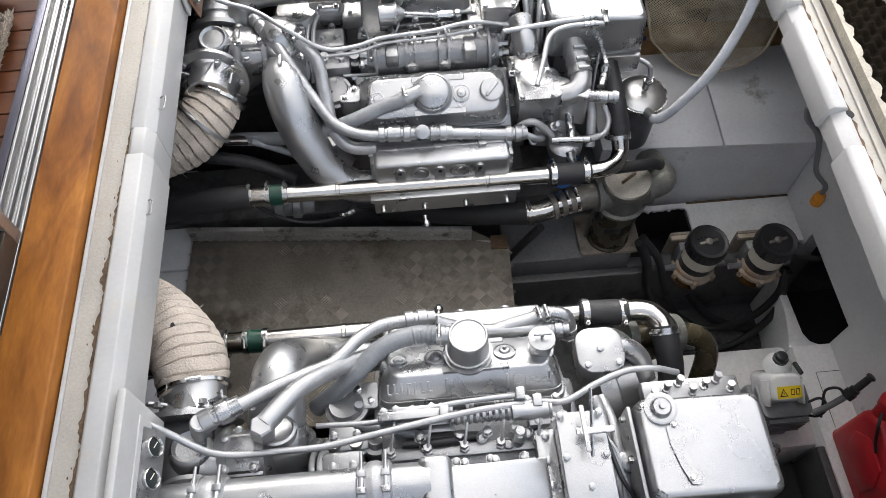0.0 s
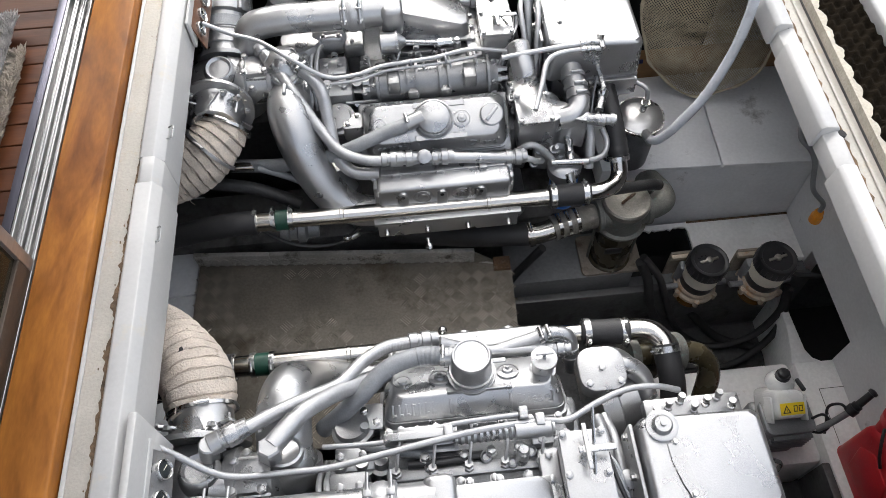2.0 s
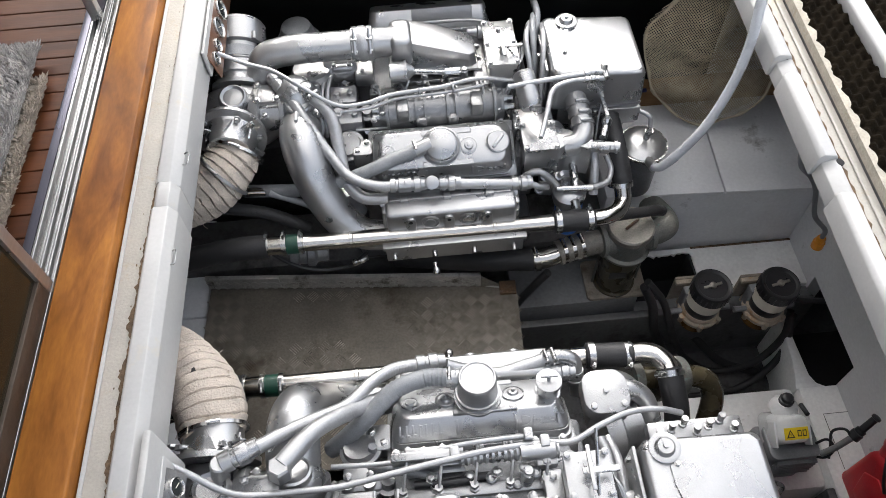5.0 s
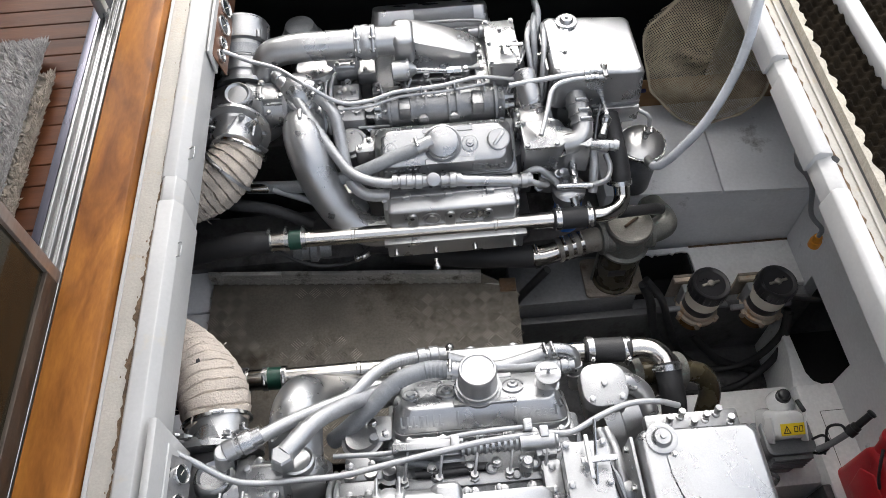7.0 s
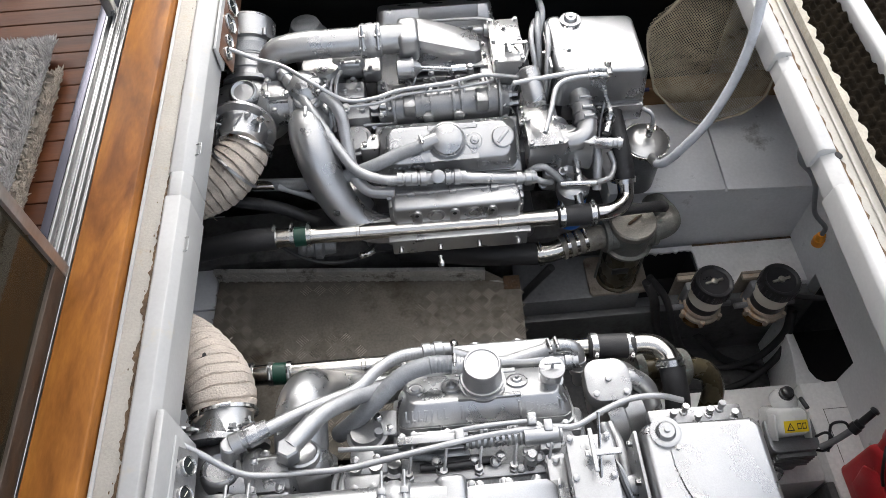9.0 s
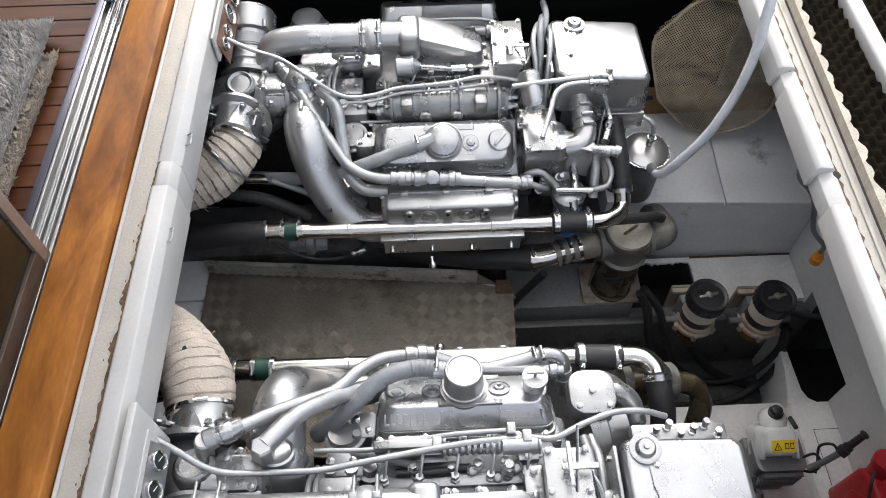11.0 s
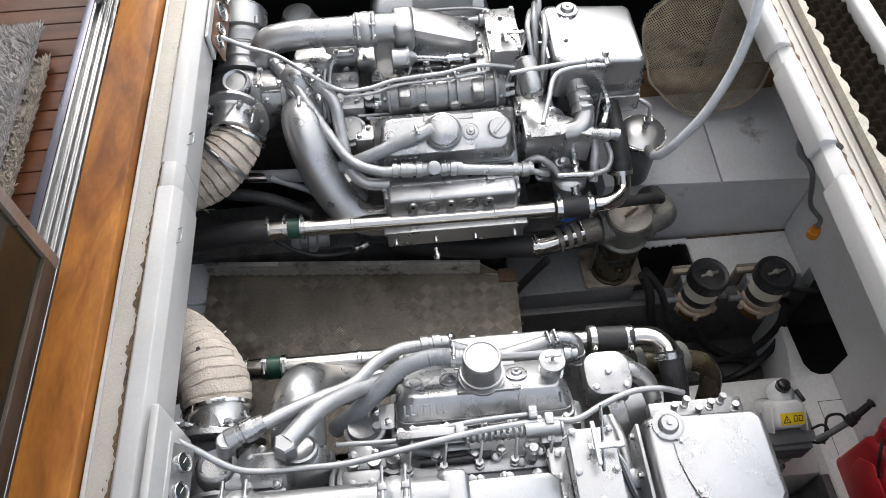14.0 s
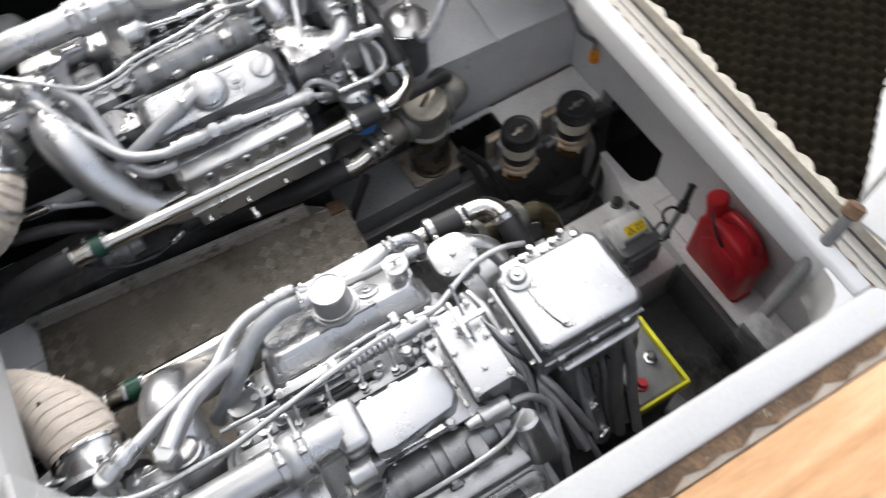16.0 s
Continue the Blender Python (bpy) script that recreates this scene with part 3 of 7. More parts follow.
def rocker_cover(engine, m, dx, tall):
    """The cast valve cover on one bank, with its caps."""
    x0, x1 = 0.512 + dx, 1.018 + dx
    bm = nb()
    prism(bm, rounded(x0, -0.098, x1, 0.098, 0.035), -0.105, -0.085, m, 0.003)
    prism(bm, rounded(x0 + 0.006, -0.094, x1 - 0.006, 0.094, 0.035), -0.086, -0.062, m, 0.004, 2)
    prism(bm, rounded(x0 + 0.006, -0.094, x1 - 0.006, 0.094, 0.035), -0.063, 0.0, m, 0.006, 3, 0.030)
    for sy in (-1, 1):
        box(bm, (x0 + 0.18, sy * 0.056 - 0.010, -0.03), (x1 - 0.15, sy * 0.056 + 0.010, 0.0035), 0.002, 1, m)
    cover = part("rocker_cover", bm, silver, engine, "silver-painted cast valve cover with raised marks")
    # cast marks on both sloping sides
    for sy in (-1, 1):
        ms = m @ Matrix.Translation((0, sy * 0.0790, -0.0315)) @ Matrix.Rotation(-sy * radians(64.5), 4, "X")
        marks = part("cast_relief", raised_bars(nb(), ms, x0 + 0.03, x0 + 0.155, -0.016, 0.016, 0.0005, 7, 3), silver, cover)
        marks["kind"] = "stuff"
        part("panel_rib", box(nb(), (x0 + 0.185, -0.020, -0.001), (x0 + 0.192, 0.020, 0.003), 0.001, 1, ms), silver, cover)
        part("panel_rib", box(nb(), (x1 - 0.160, -0.020, -0.001), (x1 - 0.153, 0.020, 0.003), 0.001, 1, ms), silver, cover)
        if (sy > 0) == tall:
            cast_word("Diesel", cover, ms, x1 - 0.143, 0.042, tall)
        else:
            part("cast_relief", raised_bars(nb(), ms, x1 - 0.135, x1 - 0.03, -0.016, 0.016, 0.0005, 6, 5), silver, cover)["kind"] = "stuff"
    n = (m.to_3x3() @ Vector((0, 0, 1))).normalized()

    def at(x, v, w=0.0):
        return m @ Vector((x + dx, v, w))
    part("emblem_boss", lathe(nb(), at(0.575, 0), n, [(-0.002, 0.026), (0.004, 0.026), (0.005, 0.021), (0.003, 0.020), (0.003, 0.014), (0.007, 0.012), (0.008, 0.004)], 24), silver, cover)
    for x in ((0.677, 0.865) if tall else (0.855,)):
        c = lathe(nb(), at(x, 0), n, [(-0.002, 0.031), (0.006, 0.031), (0.007, 0.027), (0.005, 0.026), (0.006, 0.016), (0.012, 0.013), (0.013, 0.006), (0.020, 0.005), (0.020, 0.001)], 24)
        part("round_cap", c, silver_cast if tall else silver, cover)
    if tall:
        up = Vector((0, -0.12, 1)).normalized()
        c = lathe(nb(), at(0.765, 0.0, -0.01), up, [(0, 0.070), (0.012, 0.070), (0.0125, 0.062), (0.026, 0.061), (0.0265, 0.066), (0.036, 0.066), (0.0365, 0.058), (0.048, 0.057), (0.0485, 0.061), (0.056, 0.061), (0.0565, 0.056), (0.112, 0.050), (0.1125, 0.053), (0.122, 0.053), (0.127, 0.050), (0.127, 0.046), (0.124, 0.044), (0.124, 0.001)], 36)
        part("breather_can", c, silver, cover, "tall silver crankcase breather")
        f = lathe(nb(), at(0.962, 0.0, -0.005), up, [(0, 0.036), (0.008, 0.036), (0.01, 0.030), (0.052, 0.029), (0.054, 0.036), (0.066, 0.036), (0.068, 0.030), (0.068, 0.001)], 28)
        filler = part("oil_filler", f, silver, cover, "silver oil filler neck")
        top = at(0.962, 0.0, -0.005) + up * 0.066
        t = cyl(nb(), top, top + up * 0.022, 0.005, seg=10)
        box(t, tuple(top + up * 0.020 + Vector((-0.024, -0.004, 0))), tuple(top + up * 0.020 + Vector((0.024, 0.004, 0.007))), 0.002)
        part("tee_handle", t, silver, filler)
    else:
        c = lathe(nb(), at(0.758, 0.004), n, [(-0.002, 0.058), (0.010, 0.057), (0.013, 0.052), (0.026, 0.052), (0.028, 0.055), (0.040, 0.054), (0.044, 0.049), (0.045, 0.001)], 36)
        part("breather_cap", c, silver, cover, "broad silver breather cap")
        part("cap_seat", lathe(nb(), at(0.758, 0.004), n, [(-0.004, 0.070), (0.005, 0.070), (0.007, 0.066), (0.004, 0.062), (0.004, 0.05)], 36), silver_cast, cover)
        c = lathe(nb(), at(0.677, 0), n, [(-0.002, 0.031), (0.006, 0.031), (0.007, 0.027), (0.005, 0.026), (0.006, 0.001)], 24)
        part("round_cap", c, silver, cover)
        c = lathe(nb(), at(0.957, 0.006), n, [(-0.002, 0.040), (0.012, 0.040), (0.014, 0.036), (0.013, 0.035), (0.013, 0.001)], 28)
        filler = part("oil_filler", c, silver, cover)
        mm = m @ Matrix.Translation((0.957 + dx, 0.006, 0.013)) @ Matrix.Rotation(radians(48), 4, "Z")
        part("grip_bar", box(nb(), (-0.030, -0.006, 0), (0.030, 0.006, 0.008), 0.003, 2, mm), silver, filler)
    return cover


def cast_word(word, cover, m, x, size, flip):
    """A raised word along x on a sloping side; flip for the mirrored engine."""
    cu = bpy.data.curves.new("word", "FONT")
    cu.body, cu.size, cu.extrude, cu.resolution_u = word, size, 0.0030, 2
    tmp = bpy.data.objects.new("word", cu)
    scene.collection.objects.link(tmp)
    me = bpy.data.meshes.new_from_object(tmp.evaluated_get(bpy.context.evaluated_depsgraph_get()))
    bpy.data.objects.remove(tmp)
    b = nb()
    b.from_mesh(me)
    bpy.data.meshes.remove(me)
    b.transform(m @ Matrix.Diagonal((1, -1 if flip else 1, 1, 1)) @ Matrix.Translation((x, -size * 0.34, 0.001)))
    return part("cast_word", b, silver, cover, "raised cast word on the cover's side")


def engine_at(side, dx, tall):
    MIR[0] = side
    who = "near" if side < 0 else "far"
    engine = thing("marine_diesel_engine",
                   "silver-painted V marine diesel with a " + ("tall" if tall else "flat") + " breather on dark bearers",
                   "engine", (0.75 + dx, 0.85, -0.06), "twin engines in the bay")

    def X(p):
        return (p[0] + dx, p[1], p[2])

    def XS(ps):
        return [X(p) for p in ps]

    # crankcase, sump, end cases
    bm = box(nb(), X((0.46, 0.50, 0.02)), X((1.06, 1.20, 0.46)), 0.02)
    box(bm, X((0.52, 0.42, 0.26)), X((1.02, 0.56, 0.42)), 0.015)
    part("crankcase", bm, silver_dark, engine)
    part("sump", prism(nb(), rounded(0.40 + dx, 0.46, 1.12 + dx, 1.24, 0.05), -0.055, 0.03, None, 0.012), silver_dark, engine)
    part("flywheel_housing", lathe(nb(), X((0.30, 0.85, 0.24)), (1, 0, 0), [(0, 0.18), (0.02, 0.26), (0.12, 0.29), (0.16, 0.29)], 36), silver_dark, engine)
    part("front_case", prism(nb(), rounded(0.62, 0.02, 1.1, 0.48, 0.08), 1.06 + dx, 1.13 + dx,
                             Matrix(((0, 0, 1, 0), (1, 0, 0, 0), (0, 1, 0, 0), (0, 0, 0, 1))), 0.008), silver_dark, engine)
    # cylinder heads under the covers
    mi, mo = bank_matrix(), outboard_matrix()
    part("cylinder_head", box(nb(), (0.50 + dx, -0.105, -0.20), (1.03 + dx, 0.105, -0.105), 0.008, 2, mi), silver_cast, engine)
    part("cylinder_head", box(nb(), (0.50 + dx, -0.105, -0.20), (1.03 + dx, 0.105, -0.105), 0.008, 2, mo), silver_cast, engine)
    rocker_cover(engine, mi, dx, tall)
    bm = nb()
    prism(bm, rounded(0.512 + dx, -0.098, 1.018 + dx, 0.098, 0.035), -0.105, -0.085, mo, 0.003)
    prism(bm, rounded(0.518 + dx, -0.092, 1.012 + dx, 0.092, 0.035), -0.086, 0.0, mo, 0.007, 3, 0.016)
    oc = part("outboard_rocker_cover", bm, silver, engine)
    plate = box(nb(), (0.70 + dx, -0.092 if side < 0 else -0.0905, -0.055), (0.94 + dx, -0.082, 0.0), 0.002, 1, mo)
    if side < 0:
        part("black_label", plate, black, oc, "black plate with worn silver marks")
    else:
        part("cover_panel", plate, silver, oc)

    # exhaust manifold along the inboard side
    bm = nb()
    box(bm, X((0.545, 0.272, 0.345)), X((1.005, 0.40, 0.470)), 0.014, 3)
    box(bm, X((0.53, 0.30, 0.36)), X((1.02, 0.42, 0.45)), 0.01)
    man = part("exhaust_manifold", bm, silver, engine, "silver ribbed manifold casing with bolt lugs")
    face = Matrix(((1, 0, 0, 0), (0, 0, -1, 0), (0, 1, 0, 0), (0, 0, 0, 1)))
    for i in range(3):
        x = 0.63 + i * 0.135 + dx
        arch = [(x - 0.018, 0.36), (x + 0.018, 0.36)] + [(x + 0.018 * math.cos(radians(a)), 0.436 + 0.018 * math.sin(radians(a))) for a in range(0, 181, 30)]
        part("bolt_lug", prism(nb(), arch, -0.290, -0.262, face, 0.002), silver, man)
        # black disc painted as the shaded inside of the bolt hole
        part("lug_hole", lathe(nb(), (x, 0.2625, 0.436), (0, -1, 0), [(0, 0.007), (0.0015, 0.007)], 14), shade_char, man)
    for i in range(2):
        r = lathe(nb(), X((0.698 + i * 0.135, 0.276, 0.418)), (0, -1, 0), [(0, 0.034), (0.006, 0.034), (0.008, 0.029), (0.003, 0.027), (0.003, 0.020), (0.008, 0.018), (0.009, 0.001)], 28)
        part("round_port", r, silver, man)
    for i in range(3):
        part("flange_clip", box(nb(), X((0.60 + i * 0.15, 0.325, 0.468)), X((0.628 + i * 0.15, 0.352, 0.484)), 0.003), silver_cast, man)
    part("flange_strip", box(nb(), X((0.56, 0.335, 0.466)), X((0.99, 0.360, 0.476)), 0.003), silver_cast, man)
    # flange and drain row under it
    bm = box(nb(), X((0.53, 0.235, 0.245)), X((1.03, 0.262, 0.335)), 0.005)
    box(bm, X((0.52, 0.225, 0.325)), X((1.04, 0.285, 0.343)), 0.004)
    fl = part("manifold_flange", bm, silver, engine)
    for i in range(4):
        x = 0.56 + i * 0.145
        part("stud", cyl(nb(), X((x, 0.240, 0.290)), X((x, 0.216, 0.281)), 0.0095, seg=10), bright, fl)
    part("drain_tap", join(lathe(nb(), X((0.702, 0.196, 0.272)), (0.1, -1, -0.3), [(0, 0.007), (0.02, 0.007), (0.022, 0.013), (0.034, 0.015), (0.044, 0.010), (0.046, 0.001)], 16), nb()), bright, fl)

    # exhaust riser: the big swan-neck duct
    path = [(0.268, 0.70, 0.50), (0.266, 0.615, 0.585), (0.272, 0.535, 0.605), (0.292, 0.46, 0.555), (0.33, 0.395, 0.46), (0.385, 0.345, 0.37), (0.46, 0.32, 0.315), (0.56, 0.315, 0.30)]
    if side < 0:
        path = [(0.256, 0.70, 0.50), (0.256, 0.61, 0.590), (0.258, 0.52, 0.618), (0.268, 0.45, 0.580), (0.282, 0.405, 0.50), (0.32, 0.365, 0.40), (0.40, 0.335, 0.33), (0.52, 0.315, 0.30)]
    bm = tube(nb(), XS(path), [0.072, 0.073, 0.073, 0.072, 0.068, 0.064, 0.058, 0.054], 28, 6)
    duct = part("exhaust_duct", bm, silver, engine, "thick silver swan-neck exhaust duct")
    part("duct_collar", lathe(nb(), X((0.268, 0.655, 0.545)), (0, -0.75, 0.66), [(0, 0.073), (0, 0.080), (0.02, 0.080), (0.02, 0.073)], 28), silver_cast, duct)
    part("lift_lug", box(nb(), X((0.262, 0.555, 0.672)), X((0.276, 0.60, 0.690)), 0.005), silver, duct)

    # outboard exhaust column with boss
    bm = lathe(nb(), X((0.262, 0.695, 0.18)), (0, 0.02, 1), [(0, 0.088), (0.42, 0.086), (0.47, 0.078), (0.52, 0.06), (0.545, 0.035), (0.55, 0.001)], 32)
    if side < 0:
        bm.free()
        bm = lathe(nb(), X((0.256, 0.655, 0.18)), (0, 0, 1), [(0, 0.086), (0.38, 0.083), (0.43, 0.078), (0.46, 0.06), (0.475, 0.03), (0.478, 0.001)], 32)
    col = part("exhaust_column", bm, silver, engine)
    part("column_boss", lathe(nb(), X((0.27, 0.66, 0.66)), (0.05, -0.35, 0.9), [(0, 0.048), (0.02, 0.048), (0.024, 0.042), (0.020, 0.038), (0.022, 0.001)], 28), silver, col)
    bm = lathe(nb(), X((0.25, 1.09, 0.18)), (0, 0, 1), [(0, 0.07), (0.38, 0.07), (0.385, 0.088), (0.405, 0.088), (0.41, 0.070), (0.44, 0.068), (0.47, 0.056), (0.48, 0.03), (0.481, 0.001)], 32)
    part("exhaust_column", bm, silver_dark, engine)
    if side > 0:
        bm = lathe(nb(), X((0.315, 0.845, 0.20)), (0, 0, 1), [(0, 0.085), (0.36, 0.084), (0.43, 0.080), (0.455, 0.068), (0.462, 0.03), (0.463, 0.001)], 32)
        mid = part("exhaust_column", bm, silver, engine)
        part("column_boss", lathe(nb(), X((0.318, 0.795, 0.625)), (0.0, -0.75, 0.66), [(0, 0.034), (0.012, 0.034), (0.015, 0.029), (0.011, 0.026), (0.012, 0.001)], 24), silver, mid)
        # cast bracket under the hose ends
        bm = box(nb(), (0.165, 0.672, 0.60), (0.345, 0.752, 0.655), 0.012, 3)
        box(bm, (0.20, 0.62, 0.585), (0.34, 0.68, 0.635), 0.010, 2)
        br = part("hose_bracket", bm, silver, engine)
        for p in ((0.19, 0.685), (0.26, 0.69), (0.335, 0.745), (0.245, 0.63), (0.325, 0.63)):
            part("bracket_bolt", bolt(nb(), (p[0], p[1], 0.655 if p[1] > 0.66 else 0.635), (0, 0, 1), 0.009, 0.012), silver_cast, br)

    # turbocharger at the aft end
    tx = -0.015 if side > 0 else 0.02
    bm = tube(nb(), [(tx + 0.02 + 0.128 * math.cos(a), 0.715, 0.555 + 0.088 * math.sin(a)) for a in [radians(x) for x in range(-200, 100, 30)]],
              [0.05, 0.052, 0.054, 0.056, 0.059, 0.062, 0.065, 0.067, 0.068, 0.068], 24, 6)
    lathe(bm, (tx + 0.02, 0.60, 0.565), (0, 1, 0), [(0, 0.085), (0.012, 0.100), (0.035, 0.112), (0.07, 0.120), (0.105, 0.120), (0.14, 0.112), (0.17, 0.10), (0.19, 0.08), (0.20, 0.05)], 40)
    turbo = part("turbocharger", bm, silver_cast, engine, "cast silver turbocharger housing")
    part("oil_boss", lathe(nb(), (tx + 0.062, 0.690, 0.672), (0.05, -0.25, 1), [(-0.03, 0.060), (0.02, 0.052), (0.030, 0.048), (0.034, 0.042), (0.026, 0.034), (0.026, 0.001)], 32), silver, turbo)
    bm = box(nb(), (tx + 0.13, 0.66, 0.58), (tx + 0.23, 0.75, 0.685), 0.012)
    box(bm, (tx + 0.10, 0.625, 0.57), (tx + 0.18, 0.69, 0.64), 0.012)
    lathe(bm, (tx + 0.12, 0.70, 0.60), (1, -0.05, 0.05), [(0, 0.085), (0.02, 0.092), (0.03, 0.092), (0.035, 0.075), (0.10, 0.068), (0.105, 0.082), (0.12, 0.082), (0.13, 0.06)], 28)
    housing = part("bearing_housing", bm, silver_cast, turbo)
    for p in ((0.145, 0.668, 0.685), (0.215, 0.668, 0.685), (0.145, 0.742, 0.685), (0.215, 0.742, 0.685), (0.115, 0.635, 0.64), (0.165, 0.635, 0.64)):
        part("housing_bolt", bolt(nb(), (tx + p[0], p[1], p[2]), (0, 0, 1), 0.009, 0.012), silver, housing)
    part("housing_rim", box(nb(), (tx + 0.125, 0.652, 0.655), (tx + 0.235, 0.757, 0.668), 0.004), silver, housing)
    for a in range(0, 360, 60):
        p = Vector((tx + 0.03 + 0.112 * math.cos(radians(a)), 0.575, 0.60 + 0.112 * math.sin(radians(a))))
        part("flange_bolt", bolt(nb(), p, (0, -1, 0.1), 0.009, 0.012), silver, turbo)
    # triangular flange and outlet collar towards the lagged pipe
    bm = nb()
    lathe(bm, (tx + 0.04, 0.595, 0.605), (0, -1, 0.12), [(0, 0.125), (0.014, 0.125), (0.016, 0.10)], 32)
    lathe(bm, (tx + 0.04, 0.582, 0.606), (0, -1, 0.1), [(0, 0.098), (0.03, 0.080), (0.085, 0.076), (0.086, 0.070)], 32)
    coll = part("outlet_collar", bm, silver, turbo)
    for a in (40, 140, 220, 320):
        ear = prism(nb(), [(-0.018, 0.0), (0.018, 0.0), (0.010, 0.055), (-0.010, 0.055)], -0.004, 0.004, Matrix.Translation((tx + 0.04, 0.560, 0.606)) @ Matrix.Rotation(radians(90), 4, "X") @ Matrix.Rotation(radians(a - 90), 4, "Z") @ Matrix.Translation((0, 0.072, 0)), 0.002)
        part("flange_ear", ear, silver, coll)
    for a in (-150, -90, -30, 30, 90, 150):
        q = Vector((tx + 0.04 + 0.088 * math.cos(radians(a)), 0.58, 0.606 + 0.088 * math.sin(radians(a))))
        b = nb()
        prism(b, [(0, 0), (0.055, 0), (0, 0.03)], -0.003, 0.003, Matrix.Translation(q) @ Matrix.Rotation(radians(-90), 4, "Z") @ Matrix.Rotation(radians(90 - a), 4, "X"), 0.0)
        part("collar_rib", b, silver, coll)
    # compressor inlet: stacked rings
    bm = lathe(nb(), (tx + 0.065, 0.79, 0.62), (0.02, 0.82, 0.35), [(0, 0.100), (0.014, 0.102), (0.02, 0.088), (0.045, 0.084), (0.048, 0.092), (0.058, 0.092), (0.062, 0.078), (0.10, 0.076), (0.103, 0.082), (0.112, 0.082), (0.116, 0.077), (0.165, 0.079), (0.170, 0.096), (0.182, 0.098), (0.250, 0.096), (0.258, 0.088), (0.262, 0.088), (0.262, 0.07), (0.240, 0.066), (0.240, 0.001)], 40)
    part("compressor_inlet", bm, silver, turbo)
    iv = Vector((0.02, 0.82, 0.35)).normalized()
    iu = Vector((1, 0, 0))
    for a in range(15, 375, 60):
        q = Vector((tx + 0.065, 0.79, 0.62)) + iv * 0.176 + (iu * math.cos(radians(a)) + iv.cross(iu) * math.sin(radians(a))) * 0.098
        part("inlet_lug", cyl(nb(), q - iv * 0.010, q + iv * 0.020, 0.010, seg=10, bev=0.002), silver_cast, turbo)
    part("inlet_band", lathe(nb(), Vector((tx + 0.065, 0.79, 0.62)) + Vector((0.02, 0.82, 0.35)).normalized() * 0.108, (0.02, 0.82, 0.35), [(0, 0.078), (0, 0.086), (0.04, 0.086), (0.04, 0.078)], 32), grey_hose, turbo)

    # intake pipe over the top, with hump hoses and T-bolt clamps
    iy, iz = 0.835, 0.755
    if side < 0:
        bm = tube(nb(), [(0.05, iy, iz), (0.2, iy, iz), (0.64 + dx, iy, iz)], 0.052, 28, 3)
    else:
        bm = tube(nb(), [(tx + 0.15, 0.80, 0.60), (tx + 0.155, 0.81, 0.685), (tx + 0.19, iy - 0.005, 0.738), (0.28 + dx, iy, iz), (0.36 + dx, iy, iz), (0.50 + dx, iy, iz), (0.64 + dx, iy, iz)], 0.052, 28, 8)
    pipe = part("intake_pipe", bm, silver, engine, "polished silver intake pipe with an elbow")
    hump = [(0, 0.053), (0.004, 0.058), (0.022, 0.059), (0.032, 0.063), (0.048, 0.063), (0.058, 0.059), (0.076, 0.058), (0.080, 0.053)]
    for hx in (0.475 + dx,) + ((0.105 + dx,) if side < 0 else ()):
        part("hump_hose", lathe(nb(), (hx, iy, iz), (1, 0, 0), hump, 32), silver_hose, pipe)
        for k in (0.013, 0.067):
            c = band(nb(), (hx + k, iy, iz), (1, 0, 0), 0.059, 0.017, False)
            part("pipe_clamp", c, silver, pipe)
            if side < 0:
                t = cyl(nb(), (hx + k, iy - 0.035, iz + 0.052), (hx + k, iy + 0.02, iz + 0.068), 0.0065, seg=8)
                cyl(t, (hx + k, iy - 0.075, iz + 0.044), (hx + k, iy - 0.035, iz + 0.052), 0.004, seg=8)
                box(t, (hx + k - 0.010, iy - 0.030, iz + 0.05), (hx + k + 0.010, iy - 0.015, iz + 0.066), 0.002)
                box(t, (hx + k - 0.010, iy + 0.008, iz + 0.055), (hx + k + 0.010, iy + 0.022, iz + 0.072), 0.002)
            else:
                t = cyl(nb(), (hx + k, iy - 0.068, iz + 0.012), (hx + k, iy - 0.026, iz + 0.062), 0.0065, seg=8)
                cyl(t, (hx + k, iy - 0.026, iz + 0.062), (hx + k, iy - 0.012, iz + 0.079), 0.004, seg=8)
                box(t, (hx + k - 0.010, iy - 0.066, iz + 0.006), (hx + k + 0.010, iy - 0.052, iz + 0.022), 0.002)
                box(t, (hx + k - 0.010, iy - 0.042, iz + 0.040), (hx + k + 0.010, iy - 0.028, iz + 0.056), 0.002)
            part("clamp_bolt", t, silver, pipe)
    if side < 0:
        part("intake_pipe_end", cyl(nb(), (-0.15, iy, iz), (0.10 + dx, iy, iz), 0.052, seg=28), silver, pipe)

    # wedge-shaped air inlet box
    bx = prism(nb(), [(0.672, 0.803), (0.70, 0.796), (0.895, 0.780), (0.918, 0.795), (0.920, 0.880), (0.895, 0.908), (0.72, 0.936), (0.678, 0.932)], 0.0, 0.118,
               Matrix.Translation((dx, 0, 0.652)), 0.005, 2, 0.004)
    for v in bx.verts:
        if v.co.z > 0.70:
            v.co.z -= (v.co.x - dx - 0.672) * 0.27
    inlet = part("air_inlet_box", bx, silver, engine, "smooth silver wedge-shaped air inlet box")
    rim = box(nb(), X((0.665, 0.772, 0.642)), X((0.925, 0.935, 0.654)), 0.004)
    part("inlet_rim", rim, silver, inlet)
    part("inlet_collar", box(nb(), X((0.612, 0.775, 0.682)), X((0.690, 0.905, 0.800)), 0.022, 3), silver, inlet)
    part("collar_foot", box(nb(), X((0.630, 0.768, 0.625)), X((0.675, 0.905, 0.690)), 0.008, 2), silver_cast, inlet)
